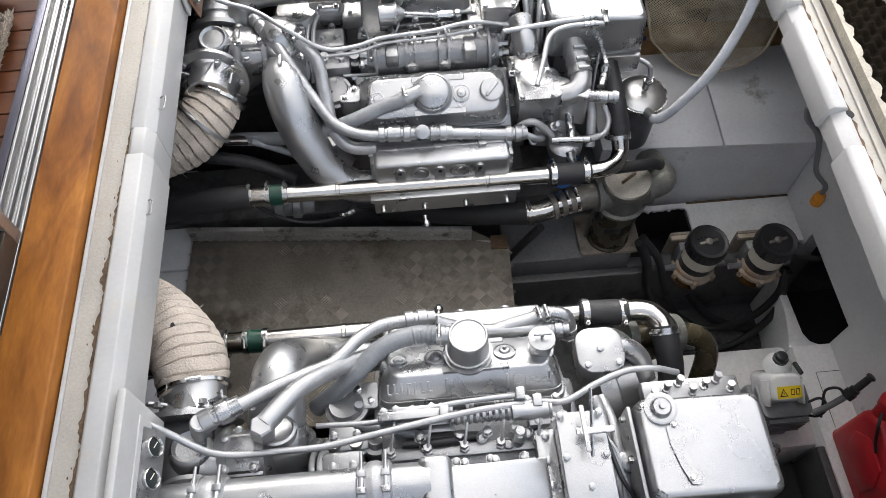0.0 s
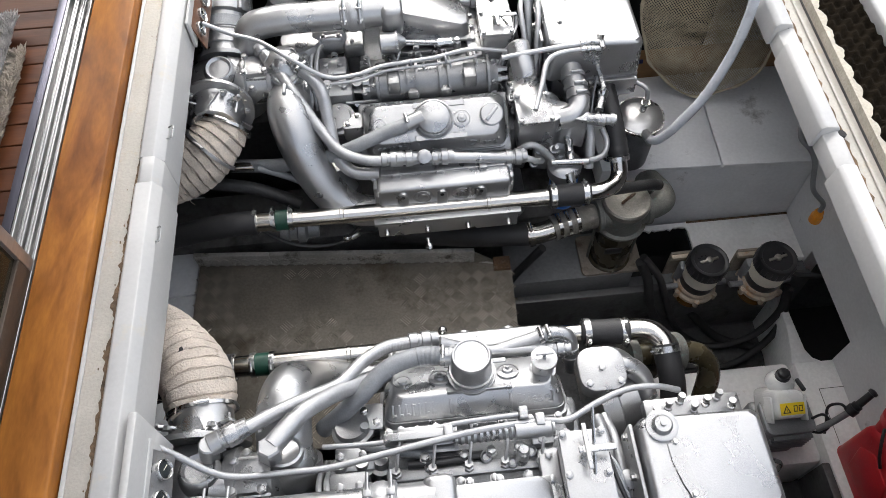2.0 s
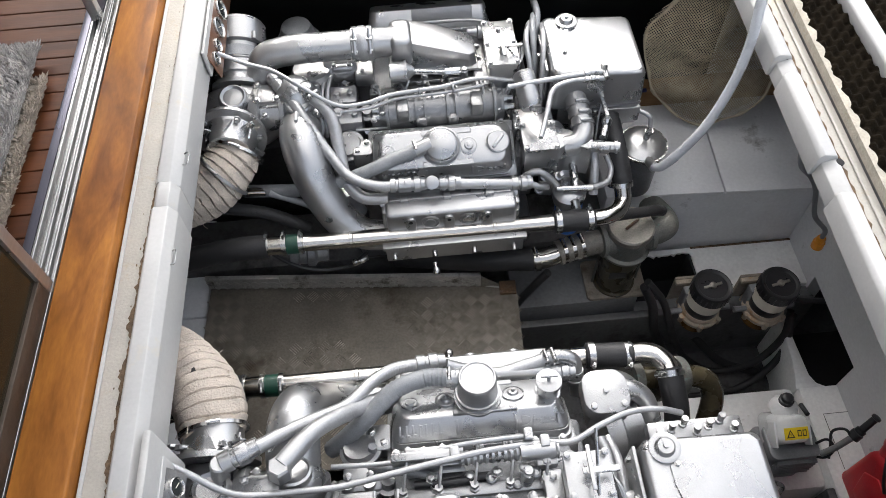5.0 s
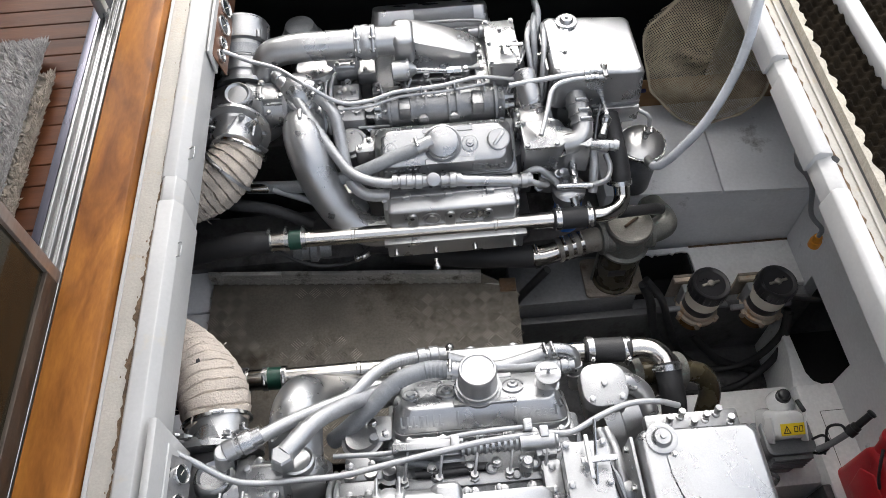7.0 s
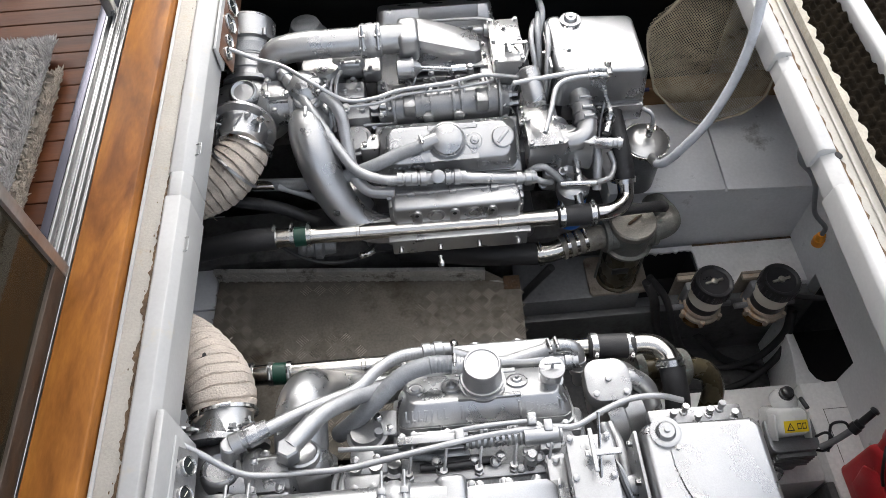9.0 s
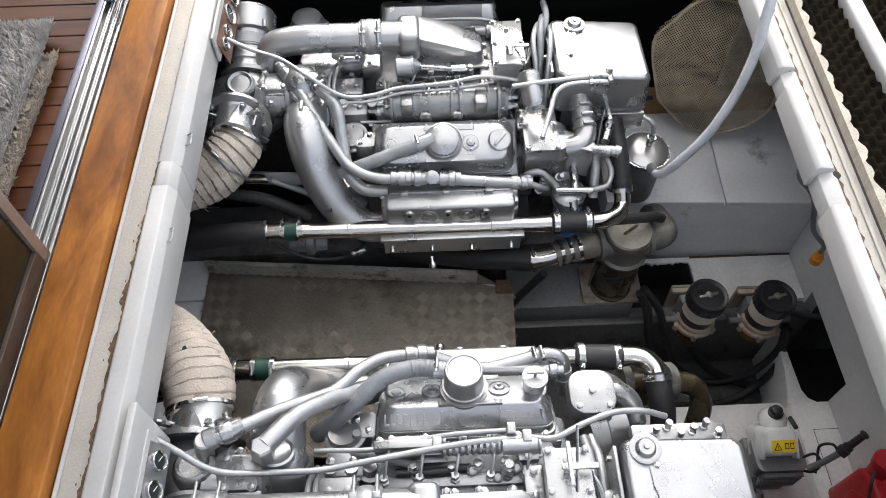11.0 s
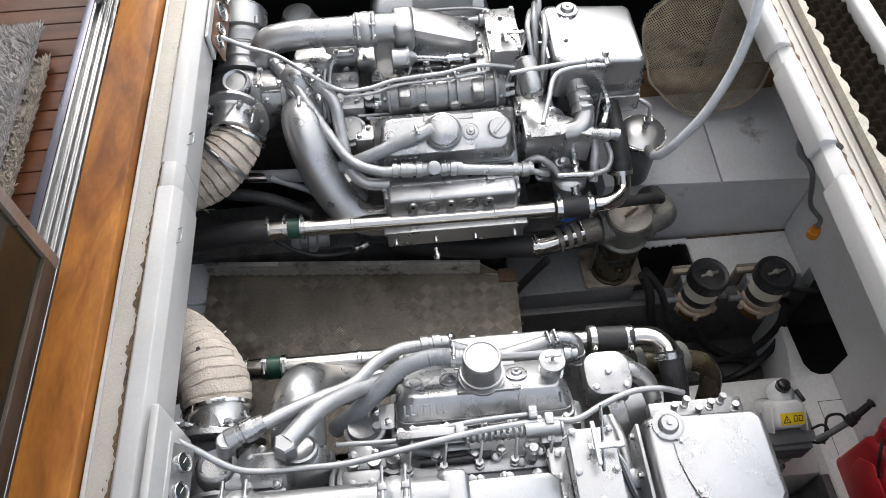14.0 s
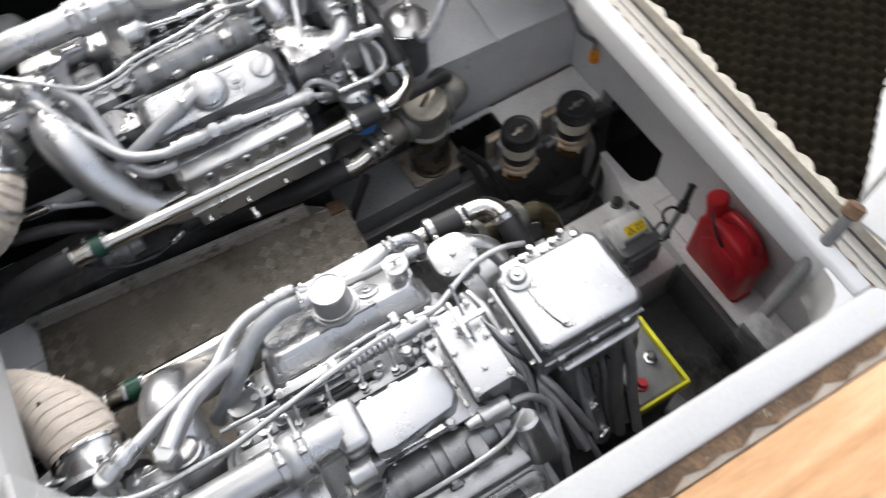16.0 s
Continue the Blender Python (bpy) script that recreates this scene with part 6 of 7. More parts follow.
# ---- lagged exhaust elbows ----
def lagged(side):
    MIR[0] = side
    root = thing("exhaust_elbow", "beige cloth-lagged exhaust elbow with wire ties, frayed at the end", "exhaust", (-0.2, 0.4, 0.35), "lagged exhaust elbows")
    rnd = random.Random(7 if side > 0 else 11)
    ph = [rnd.uniform(0, 6.28) for _ in range(6)]

    def wrap(s, a):
        k = (s / 0.027 + a / 6.283 + 0.22 * math.sin(2 * a + ph[2] + 9 * s)) % 1.0
        return (0.004 * k - 0.003 if k > 0.14 else -0.0085) + 0.0028 * math.sin(3 * a + ph[0] + s * 20) + 0.002 * math.sin(7 * a + ph[1] - s * 33)
    if side > 0:
        pts = [(0.052, 0.525, 0.60), (0.035, 0.49, 0.585), (0.005, 0.455, 0.565), (-0.04, 0.425, 0.54), (-0.10, 0.405, 0.515), (-0.17, 0.395, 0.49), (-0.30, 0.39, 0.45), (-0.50, 0.39, 0.40)]
        rr = [0.080, 0.090, 0.092, 0.094, 0.095, 0.096, 0.098, 0.098]
    else:
        pts = [(0.055, 0.515, 0.60), (0.045, 0.46, 0.605), (0.02, 0.40, 0.600), (-0.02, 0.335, 0.585), (-0.075, 0.275, 0.565), (-0.14, 0.225, 0.545), (-0.25, 0.175, 0.51), (-0.42, 0.14, 0.45)]
        rr = [0.085, 0.098, 0.100, 0.102, 0.103, 0.103, 0.103, 0.103]
    part("lagging", tube(nb(), pts, rr, 44, 26, wrap), lagging, root, "beige woven heat wrap, frayed and stained")
    # loose threads along the windings
    line = curve(pts, 10)
    for i in range(26):
        k = rnd.randrange(4, 55)
        k = min(k, len(line) - 2)
        d = (line[k + 1] - line[k]).normalized()
        _, u, v = axes(d)
        a = rnd.uniform(0, 6.28)
        o = (u * math.cos(a) + v * math.sin(a))
        q = line[k] + o * 0.093
        tip = q + o * rnd.uniform(0.008, 0.022) + d * rnd.uniform(-0.02, 0.02) + Vector((0, 0, -0.006))
        part("thread", tube(nb(), [q, (q + tip) / 2 + d * 0.004, tip], 0.0013, 5, 3), lagging, root)
    if side < 0:
        part("burn_mark", lathe(nb(), (0.002, 0.352, 0.684), (-0.15, -0.15, 1), [(0, 0.014), (0.006, 0.013), (0.008, 0.006)], 10), shade_char, root, "charred spot on the wrap")
    for k in (3, 22) if side > 0 else (3,):
        d = (line[k + 1] - line[k]).normalized()
        part("wire_tie", band(nb(), line[k], d, 0.092 if k < 10 else 0.099, 0.010, True, (0.3, -side * 0.2, 1)), bright if k < 10 else panel_steel, root)
    MIR[0] = 1.0


lagged(1.0)
lagged(-1.0)


# ---- the cabin side: sill, sliding door, floor, rugs ----
solid("door_sill", box(nb(), (-0.268, -2.6, 0.84), (-0.138, 2.6, 0.972), 0.006, 3), sill_wood, "orange-brown varnished wooden door sill", "sill", kind="structure")
track = thing("door_track", "worn aluminium sliding-door track with grooves", "door track", (-0.32, 0.0, 0.93), kind="structure")
part("track_base", box(nb(), (-0.384, -2.6, 0.86), (-0.270, 2.6, 0.952), 0.002), alu_worn, track)
for x, w, h in ((-0.276, 0.004, 0.972), (-0.295, 0.003, 0.968), (-0.302, 0.003, 0.968), (-0.318, 0.003, 0.968), (-0.325, 0.003, 0.968), (-0.346, 0.004, 0.970)):
    part("track_rail", box(nb(), (x - w, -2.6, 0.950), (x + w, 2.6, h), 0.0015, 1), alu, track)
part("track_edge", box(nb(), (-0.380, -2.6, 0.950), (-0.354, 2.6, 0.966), 0.002), alu_dark, track, "dark anodised edge strip")


def sliding_panel(y0, y1, x, label):
    d = thing("sliding_door", label, "door", (x, (y0 + y1) / 2, 0.968))
    part("stile", box(nb(), (x - 0.016, y0, 0.969), (x + 0.016, y0 + 0.035, 2.85), 0.003), alu, d)
    part("stile", box(nb(), (x - 0.016, y1 - 0.035, 0.969), (x + 0.016, y1, 2.85), 0.003), alu, d)
    part("bottom_rail", box(nb(), (x - 0.015, y0 + 0.035, 0.969), (x + 0.015, y1 - 0.035, 1.03), 0.003), alu_bronze if y0 < -1 else alu_dark, d)
    part("top_rail", box(nb(), (x - 0.015, y0 + 0.035, 2.80), (x + 0.015, y1 - 0.035, 2.85), 0.003), alu, d)
    g = part("pane", box(nb(), (x - 0.004, y0 + 0.034, 1.028), (x + 0.004, y1 - 0.034, 2.802), 0.001, 1), glass, d, "dark tinted glass pane")
    g.visible_shadow = False
    return d


sliding_panel(-1.45, -0.205, -0.288, "sliding door of dark tinted glass in an aluminium frame")
sliding_panel(0.80, 2.0, -0.330, "open sliding door leaf with a bright aluminium frame")

slab("cabin_subfloor", (-3.2, -2.6, 0.80), (-0.386, 2.6, 0.888), shade_char, "dark caulked bed under the cabin planks", "subfloor")
cabin_floor = thing("cabin_floor", "varnished teak plank floor with dark caulked seams", "floor", (-1.0, 0.4, 0.888), kind="structure")
me = mesh_of("plank", box(nb(), (-0.70, -0.0385, 0), (0.70, 0.0385, 0.012), 0.002, 1), teak)
for k in range(34):
    ob = new("plank", me)
    ob.parent = cabin_floor
    ob.location = (-0.09, -1.1 - 0.4 + k * 0.081, 0.0005)


def rug(name, x0, y0, x1, y1, z, mat, label, count, length, seed):
    root = thing(name, label, "rug", ((x0 + x1) / 2, (y0 + y1) / 2, z))
    rnd = random.Random(seed)
    part("backing", prism(nb(), rounded(x0, y0, x1, y1, 0.03), z, z + 0.012, None, 0.003), mat, root)
    verts, faces = [], []
    for i in range(count):
        x, y = rnd.uniform(x0, x1), rnd.uniform(y0, y1)
        if rnd.random() < 0.25:
            x = x1 - 0.012 * rnd.random()
        elif rnd.random() < 0.12:
            y = y1 - 0.012 * rnd.random()
        a = rnd.uniform(0, 6.28)
        lean = rnd.uniform(0.004, 0.02)
        L = length * rnd.uniform(0.6, 1.15)
        tip = (x + lean * math.cos(a) + (0.012 if x > x1 - 0.015 else 0), y + lean * math.sin(a) + (0.012 if y > y1 - 0.015 else 0), z + 0.012 + L)
        r = rnd.uniform(0.0035, 0.006)
        k = len(verts)
        for j in range(4):
            b = a + j * 1.571
            verts.append((x + r * math.cos(b), y + r * math.sin(b), z + 0.010))
        mid = [(p + q) / 2 for p, q in zip((x, y, z + 0.012), tip)]
        for j in range(4):
            b = a + j * 1.571
            verts.append((mid[0] + r * 1.1 * math.cos(b), mid[1] + r * 1.1 * math.sin(b), mid[2]))
        verts.append(tip)
        for j in range(4):
            faces.append((k + j, k + (j + 1) % 4, k + 4 + (j + 1) % 4, k + 4 + j))
            faces.append((k + 4 + j, k + 4 + (j + 1) % 4, k + 8))
    me = bpy.data.meshes.new("shag")
    me.from_pydata(verts, [], faces)
    me.materials.append(mat)
    ob = new("shag", me)
    ob.parent = root
    ob.matrix_parent_inverse = Matrix.Translation(root.location).inverted()
    ob["kind"] = "stuff"


rug("shag_rug", -1.15, -0.35, -0.485, 0.60, 0.9015, rug_dark, "taupe shaggy rug lying under a lighter one", 5200, 0.022, 3)
rug("shag_rug", -1.15, -0.30, -0.525, 0.72, 0.925, rug_mat, "light grey shaggy rug on teak planks", 8000, 0.03, 4)

# cabin shell and cockpit surroundings, out of sight, added to keep the cabin dim
slab("cabin_wall", (-3.3, -2.7, 0.80), (-3.2, 2.7, 3.1), raw_wood, "unseen brown cabin wall added to close in the cabin", "wall")
slab("cabin_side_1", (-3.2, 2.6, 0.80), (-0.25, 2.7, 1.9), raw_wood, "unseen brown cabin side added to close in the cabin", "wall")
slab("cabin_side_2", (-3.2, -2.7, 0.80), (-0.25, -2.6, 1.9), raw_wood, "unseen brown cabin side added to close in the cabin", "wall")
slab("ceiling", (-3.3, -2.7, 3.1), (-0.26, 2.7, 3.16), gelcoat, "unseen white cabin roof added to keep the cabin dim", "ceiling")
slab("cabin_header", (-0.39, -2.6, 2.86), (-0.26, 2.6, 3.098), gelcoat, "white header over the sliding door", "wall")

# chair leg seen through the door
stool = thing("wooden_stool", "reddish varnished wooden stool on the cabin floor", "stool", (-0.95, 0.88, 0.9))
part("seat", prism(nb(), rounded(-1.15, 0.84, -0.80, 1.15, 0.04), 1.28, 1.31, None, 0.006), teak, stool)
for x, y, ex, ey in ((-0.86, 0.90, -0.78, 0.83), (-1.10, 0.90, -1.16, 0.83), (-0.86, 1.10, -0.80, 1.16), (-1.10, 1.10, -1.16, 1.16)):
    part("leg", cyl(nb(), (ex, ey, 0.901), (x, y, 1.285), 0.018, 0.016, 14), teak, stool)

# ---- wire clips and gauge panels on the west lip ----
for y in (0.209, -0.134):
    solid("wire_clip", tube(nb(), [(-0.002, y - 0.02, 0.925), (0.012, y - 0.022, 0.930), (0.014, y, 0.930), (0.012, y + 0.022, 0.930), (-0.002, y + 0.02, 0.925)], 0.0022, 8, 5),
          bright, "bright bent wire clip fixed to the white lip", "clip", "clips on the hatch lip")


def gauge_panel(name, y0, y1, mat, label, gauges, x0, z0, x1, z1):
    root = thing(name, label, "gauge panel", (x0, (y0 + y1) / 2, z0))
    d = Vector((x1 - x0, 0, z1 - z0))
    w = d.length
    ang = math.atan2(-d.z, d.x)
    m = Matrix.Translation((x0, 0, z0)) @ Matrix.Rotation(ang, 4, "Y")
    part("panel_plate", prism(nb(), rounded(0, y0, w, y1, 0.008), -0.004, 0.0, m, 0.001), mat, root)
    n = (m.to_3x3() @ Vector((0, 0, 1))).normalized()
    for u, y, r in gauges:
        c = m @ Vector((u * w, y, 0))
        bz = lathe(nb(), c, n, [(-0.03, r * 0.9), (0.0, r * 0.9), (0.0, r), (0.008, r), (0.010, r * 0.93), (0.006, r * 0.82), (0.002, r * 0.80), (0.002, r * 0.7)], 28)
        g = part("gauge", bz, bright, root, "chrome-rimmed round dial")
        part("dial_face", lathe(nb(), c + n * 0.0025, n, [(0, r * 0.80), (0.001, r * 0.80)], 24), gauge_face, g)
        t = (m.to_3x3() @ Vector((0.5, 0.85, 0))).normalized()
        part("needle", cyl(nb(), c + n * 0.0045 - t * r * 0.1, c + n * 0.0045 + t * r * 0.6, 0.0012, seg=6), paper, g)
    box_m = box(nb(), (x0 - 0.006, y0 - 0.02 if y0 > 0 else y0, z0 - 0.09), (x0 + 0.004, y1 if y0 > 0 else y1 + 0.02, z0 + 0.012), 0.003)
    part("panel_bracket", box_m, gelcoat, root)
    return root


gauge_panel("gauge_panel", -1.06, -0.675, panel_steel, "scratched steel panel of round gauges under the hatch lip",
            [(0.55, -0.715, 0.024), (0.55, -0.785, 0.024), (0.52, -0.87, 0.037), (0.52, -0.97, 0.037)], 0.026, 0.87, 0.058, 0.795)
gauge_panel("gauge_panel", 0.685, 1.10, panel_brown, "brown panel of chrome-rimmed gauges under the hatch lip",
            [(0.55, 0.725, 0.024), (0.55, 0.79, 0.024), (0.50, 0.875, 0.037), (0.50, 0.97, 0.037)], 0.010, 0.905, 0.036, 0.785)

# ---- walkway of tread plate between the engines ----
walk_root = thing("walkway_plate", "oily grey tread-plate walkway with a folded far edge", "walkway", (0.4, 0.0, -0.09))
WM = Matrix.Translation((0.4, 0.0, 0.0)) @ Matrix.Rotation(radians(-2.4), 4, "Z")
pl = nb()
prism(pl, [(-0.64, -0.42), (0.615, -0.42), (0.615, 0.262), (0.555, 0.30), (-0.64, 0.372)], -0.090, -0.072, WM, 0.002)
plate = part("plate", pl, tread, walk_root)
lipm = nb()
prism(lipm, [(-0.645, 0.368), (-0.345, 0.352), (-0.345, 0.344), (-0.645, 0.360)], -0.088, 0.0, WM, 0.001)
prism(lipm, [(-0.645, 0.376), (-0.345, 0.361), (-0.345, 0.342), (-0.645, 0.358)], -0.004, 0.003, WM, 0.001)
part("folded_edge", lipm, tread_edge, walk_root)
lipm = nb()
prism(lipm, [(-0.343, 0.352), (0.470, 0.312), (0.470, 0.304), (-0.343, 0.344)], -0.088, 0.001, WM, 0.001)
prism(lipm, [(-0.343, 0.361), (0.470, 0.321), (0.470, 0.302), (-0.343, 0.342)], -0.003, 0.004, WM, 0.001)
prism(lipm, [(0.470, 0.312), (0.56, 0.292), (0.56, 0.284), (0.470, 0.304)], -0.088, -0.070, WM, 0.001)
part("folded_edge", lipm, tread_edge, walk_root)
rel = nb()
for k in range(56):
    x = -0.635 + k * 0.0197
    y = 0.3575 - (x + 0.645) * 0.0495 - 0.0005
    for z, sg in ((-0.062, 1), (-0.028, -1)):
        sg = sg if k % 2 else -sg
        mm = WM @ Matrix.Translation((x, y, z)) @ Matrix.Rotation(radians(-2.8), 4, "Z") @ Matrix.Rotation(radians(45 * sg), 4, "Y")
        box(rel, (-0.011, -0.0022, -0.0022), (0.011, 0.001, 0.0022), 0.0, 1, mm)
part("edge_relief", rel, tread_edge, walk_root)["kind"] = "stuff"
gus = prism(nb(), [(0.470, -0.086), (0.56, -0.086), (0.470, 0.0)], 0.286, 0.294, WM @ Matrix(((1, 0, 0, 0), (0, 0, 1, 0), (0, 1, 0, 0), (0, 0, 0, 1))) @ Matrix.Translation((0, 0, 0.014)), 0.001)
part("edge_gusset", gus, tread, walk_root)
part("rusty_tab", box(nb(), (0.545, 0.255, -0.074), (0.612, 0.315, -0.060), 0.002, 1, WM), rust, walk_root, "rust-stained metal tab")
# raised five-bar treads, worn flat in places
rnd = random.Random(21)
verts, faces = [], []


def ridge(cx, cy, ang, L, w, zb, hgt):
    c, s = math.cos(ang), math.sin(ang)
    k = len(verts)
    for u, v, z in ((-L, -w, 0), (L, -w, 0), (L, w, 0), (-L, w, 0), (-L * 0.8, 0, hgt), (L * 0.8, 0, hgt)):
        p = WM @ Vector((cx + u * c - v * s, cy + u * s + v * c, zb + z))
        verts.append(tuple(p))
    faces.extend(((k, k + 1, k + 5, k + 4), (k + 2, k + 3, k + 4, k + 5), (k + 1, k + 2, k + 5), (k + 3, k, k + 4)))


step = 0.058
for i in range(22):
    for j in range(14):
        cx, cy = -0.62 + i * step, -0.40 + j * step
        if cx > 0.60 or cy > 0.33 - 0.05 * (cx + 0.64):
            continue
        wear = 0.55 + 0.9 * noise.noise(Vector((cx * 3.1, cy * 3.1, 2.0)))
        ang = radians(45 if (i + j) % 2 else -45)
        if wear < 0.5:
            continue
        for q in range(5):
            o = (q - 2) * 0.0085
            ridge(cx - o * math.sin(ang), cy + o * math.cos(ang), ang, 0.021, 0.0024, -0.0722, 0.0013 * max(0.3, min(1.0, wear)))
me = bpy.data.meshes.new("tread_relief")
me.from_pydata(verts, [], faces)
me.materials.append(tread_worn)
ob = new("tread_relief", me)
ob.parent = walk_root
ob.matrix_parent_inverse = Matrix.Translation(walk_root.location).inverted()
ob["kind"] = "stuff"
part("walkway_bearer", box(nb(), (-0.2, -0.35, -0.735), (-0.12, 0.25, -0.091), 0.004), bilge_dark, walk_root)
part("walkway_bearer", box(nb(), (0.85, -0.35, -0.735), (0.93, 0.18, -0.091), 0.004), bilge_dark, walk_root)

# ---- sea strainer ----
st = thing("sea_strainer", "tall verdigris bronze sea strainer with a murky bowl", "strainer", (1.46, 0.29, -0.225))
part("base_pad", prism(nb(), rounded(1.335, 0.215 + 0.032, 1.59, 0.44, 0.02), -0.2245, -0.207, None, 0.004), pad_stain, st, "stained pale mounting pad")
part("bowl", lathe(nb(), (1.46, 0.335, -0.207), (0, -0.03, 1), [(0, 0.088), (0.012, 0.088), (0.014, 0.078), (0.27, 0.078), (0.275, 0.07)], 32), bowl_olive, st, "murky brown sight bowl")
part("bowl_band", box(nb(), (1.40, 0.250, -0.06), (1.47, 0.256, -0.02), 0.002), black, st)
for a in (60, 120, 180, 0):
    x, y = 1.46 + 0.092 * math.cos(radians(a)), 0.332 + 0.092 * math.sin(radians(a))
    part("tie_stud", cyl(nb(), (x, y, -0.20), (x, y - 0.006, 0.075), 0.006, seg=8), bronze, st)
b = lathe(nb(), (1.46, 0.328, 0.06), (0, -0.03, 1), [(0, 0.098), (0.015, 0.100), (0.02, 0.086), (0.10, 0.082), (0.125, 0.086)], 36)
lathe(b, (1.40, 0.322, 0.13), (-1, -0.12, 0.02), [(0, 0.062), (0.03, 0.058), (0.034, 0.066), (0.05, 0.066), (0.052, 0.055)], 28)
lathe(b, (1.51, 0.325, 0.13), (1, 0.1, 0.0), [(0, 0.060), (0.03, 0.056), (0.034, 0.064), (0.05, 0.064), (0.052, 0.05)], 28)
part("strainer_body", b, bronze, st)
lid = part("lid", lathe(nb(), (1.462, 0.322, 0.182), (0, -0.03, 1), [(0, 0.084), (0.004, 0.090), (0.026, 0.090), (0.032, 0.084), (0.033, 0.001)], 40), oldbrass, st, "dull grey-bronze screw lid")
part("lid_bar", box(nb(), (-0.035, -0.005, 0), (0.035, 0.005, 0.012), 0.003, 2, Matrix.Translation((1.465, 0.322, 0.213)) @ Matrix.Rotation(radians(35), 4, "Z")), rust, lid)
b = tube(nb(), [(1.36, 0.318, 0.13), (1.30, 0.305, 0.135), (1.24, 0.292, 0.135), (1.18, 0.278, 0.128)], 0.046, 24, 6, ribs(0.026, 0.004))
part("ribbed_coupling", b, oldbrass, st, "ribbed brownish hose coupling")
for x, y in ((1.27, 0.299), (1.235, 0.291), (1.20, 0.284)):
    part("hose_clamp", band(nb(), (x, y, 0.133), (1, 0.2, 0.03), 0.049, 0.014, True), stainless, st)
part("steel_elbow", tube(nb(), [(1.20, 0.284, 0.130), (1.16, 0.272, 0.125), (1.12, 0.268, 0.118), (1.08, 0.275, 0.112)], 0.040, 24, 6), stainless, st)
part("hose_clamp", band(nb(), (1.095, 0.272, 0.113), (1, 0.1, 0.1), 0.046, 0.020, True), stainless, st)
part("inlet_hose", tube(nb(), [(1.09, 0.272, 0.113), (1.0, 0.29, 0.10), (0.90, 0.31, 0.08), (0.75, 0.36, 0.04), (0.55, 0.42, 0.0)], 0.046, 24, 8), rubber, st, "black rubber suction hose")
part("outlet_elbow", tube(nb(), [(1.55, 0.33, 0.13), (1.59, 0.338, 0.130), (1.625, 0.362, 0.128), (1.635, 0.42, 0.10), (1.635, 0.48, 0.06), (1.635, 0.57, 0.0)], 0.048, 24, 8), bronze, st, "verdigris bronze elbow")

# near engine's bronze elbow beside the pipe
el = thing("bronze_elbow", "brownish bronze sea-water elbow beside the pale stringer", "pipe elbow", (1.62, -0.35, -0.42))
part("elbow_pipe", tube(nb(), [(1.33, -0.315, 0.24), (1.42, -0.306, 0.22), (1.52, -0.295, 0.185), (1.585, -0.305, 0.155), (1.612, -0.345, 0.10), (1.60, -0.40, 0.0), (1.58, -0.47, -0.16), (1.57, -0.50, -0.418)], 0.038, 24, 8), bowl_olive, el)
part("elbow_flange", lathe(nb(), (1.375, -0.31, 0.235), (1, 0.1, -0.25), [(0, 0.06), (0, 0.082), (0.014, 0.082), (0.014, 0.06)], 32), stainless, el, "polished round flange")
part("elbow_ring", lathe(nb(), (1.46, -0.302, 0.206), (1, 0.1, -0.3), [(0, 0.058), (0, 0.068), (0.03, 0.068), (0.03, 0.058)], 32), bronze, el)
part("verdigris_ring", lathe(nb(), (1.30, -0.318, 0.25), (1, 0.1, -0.2), [(0, 0.052), (0, 0.066), (0.03, 0.066), (0.03, 0.052)], 32), bronze, el)

# ---- twin fuel filters ----


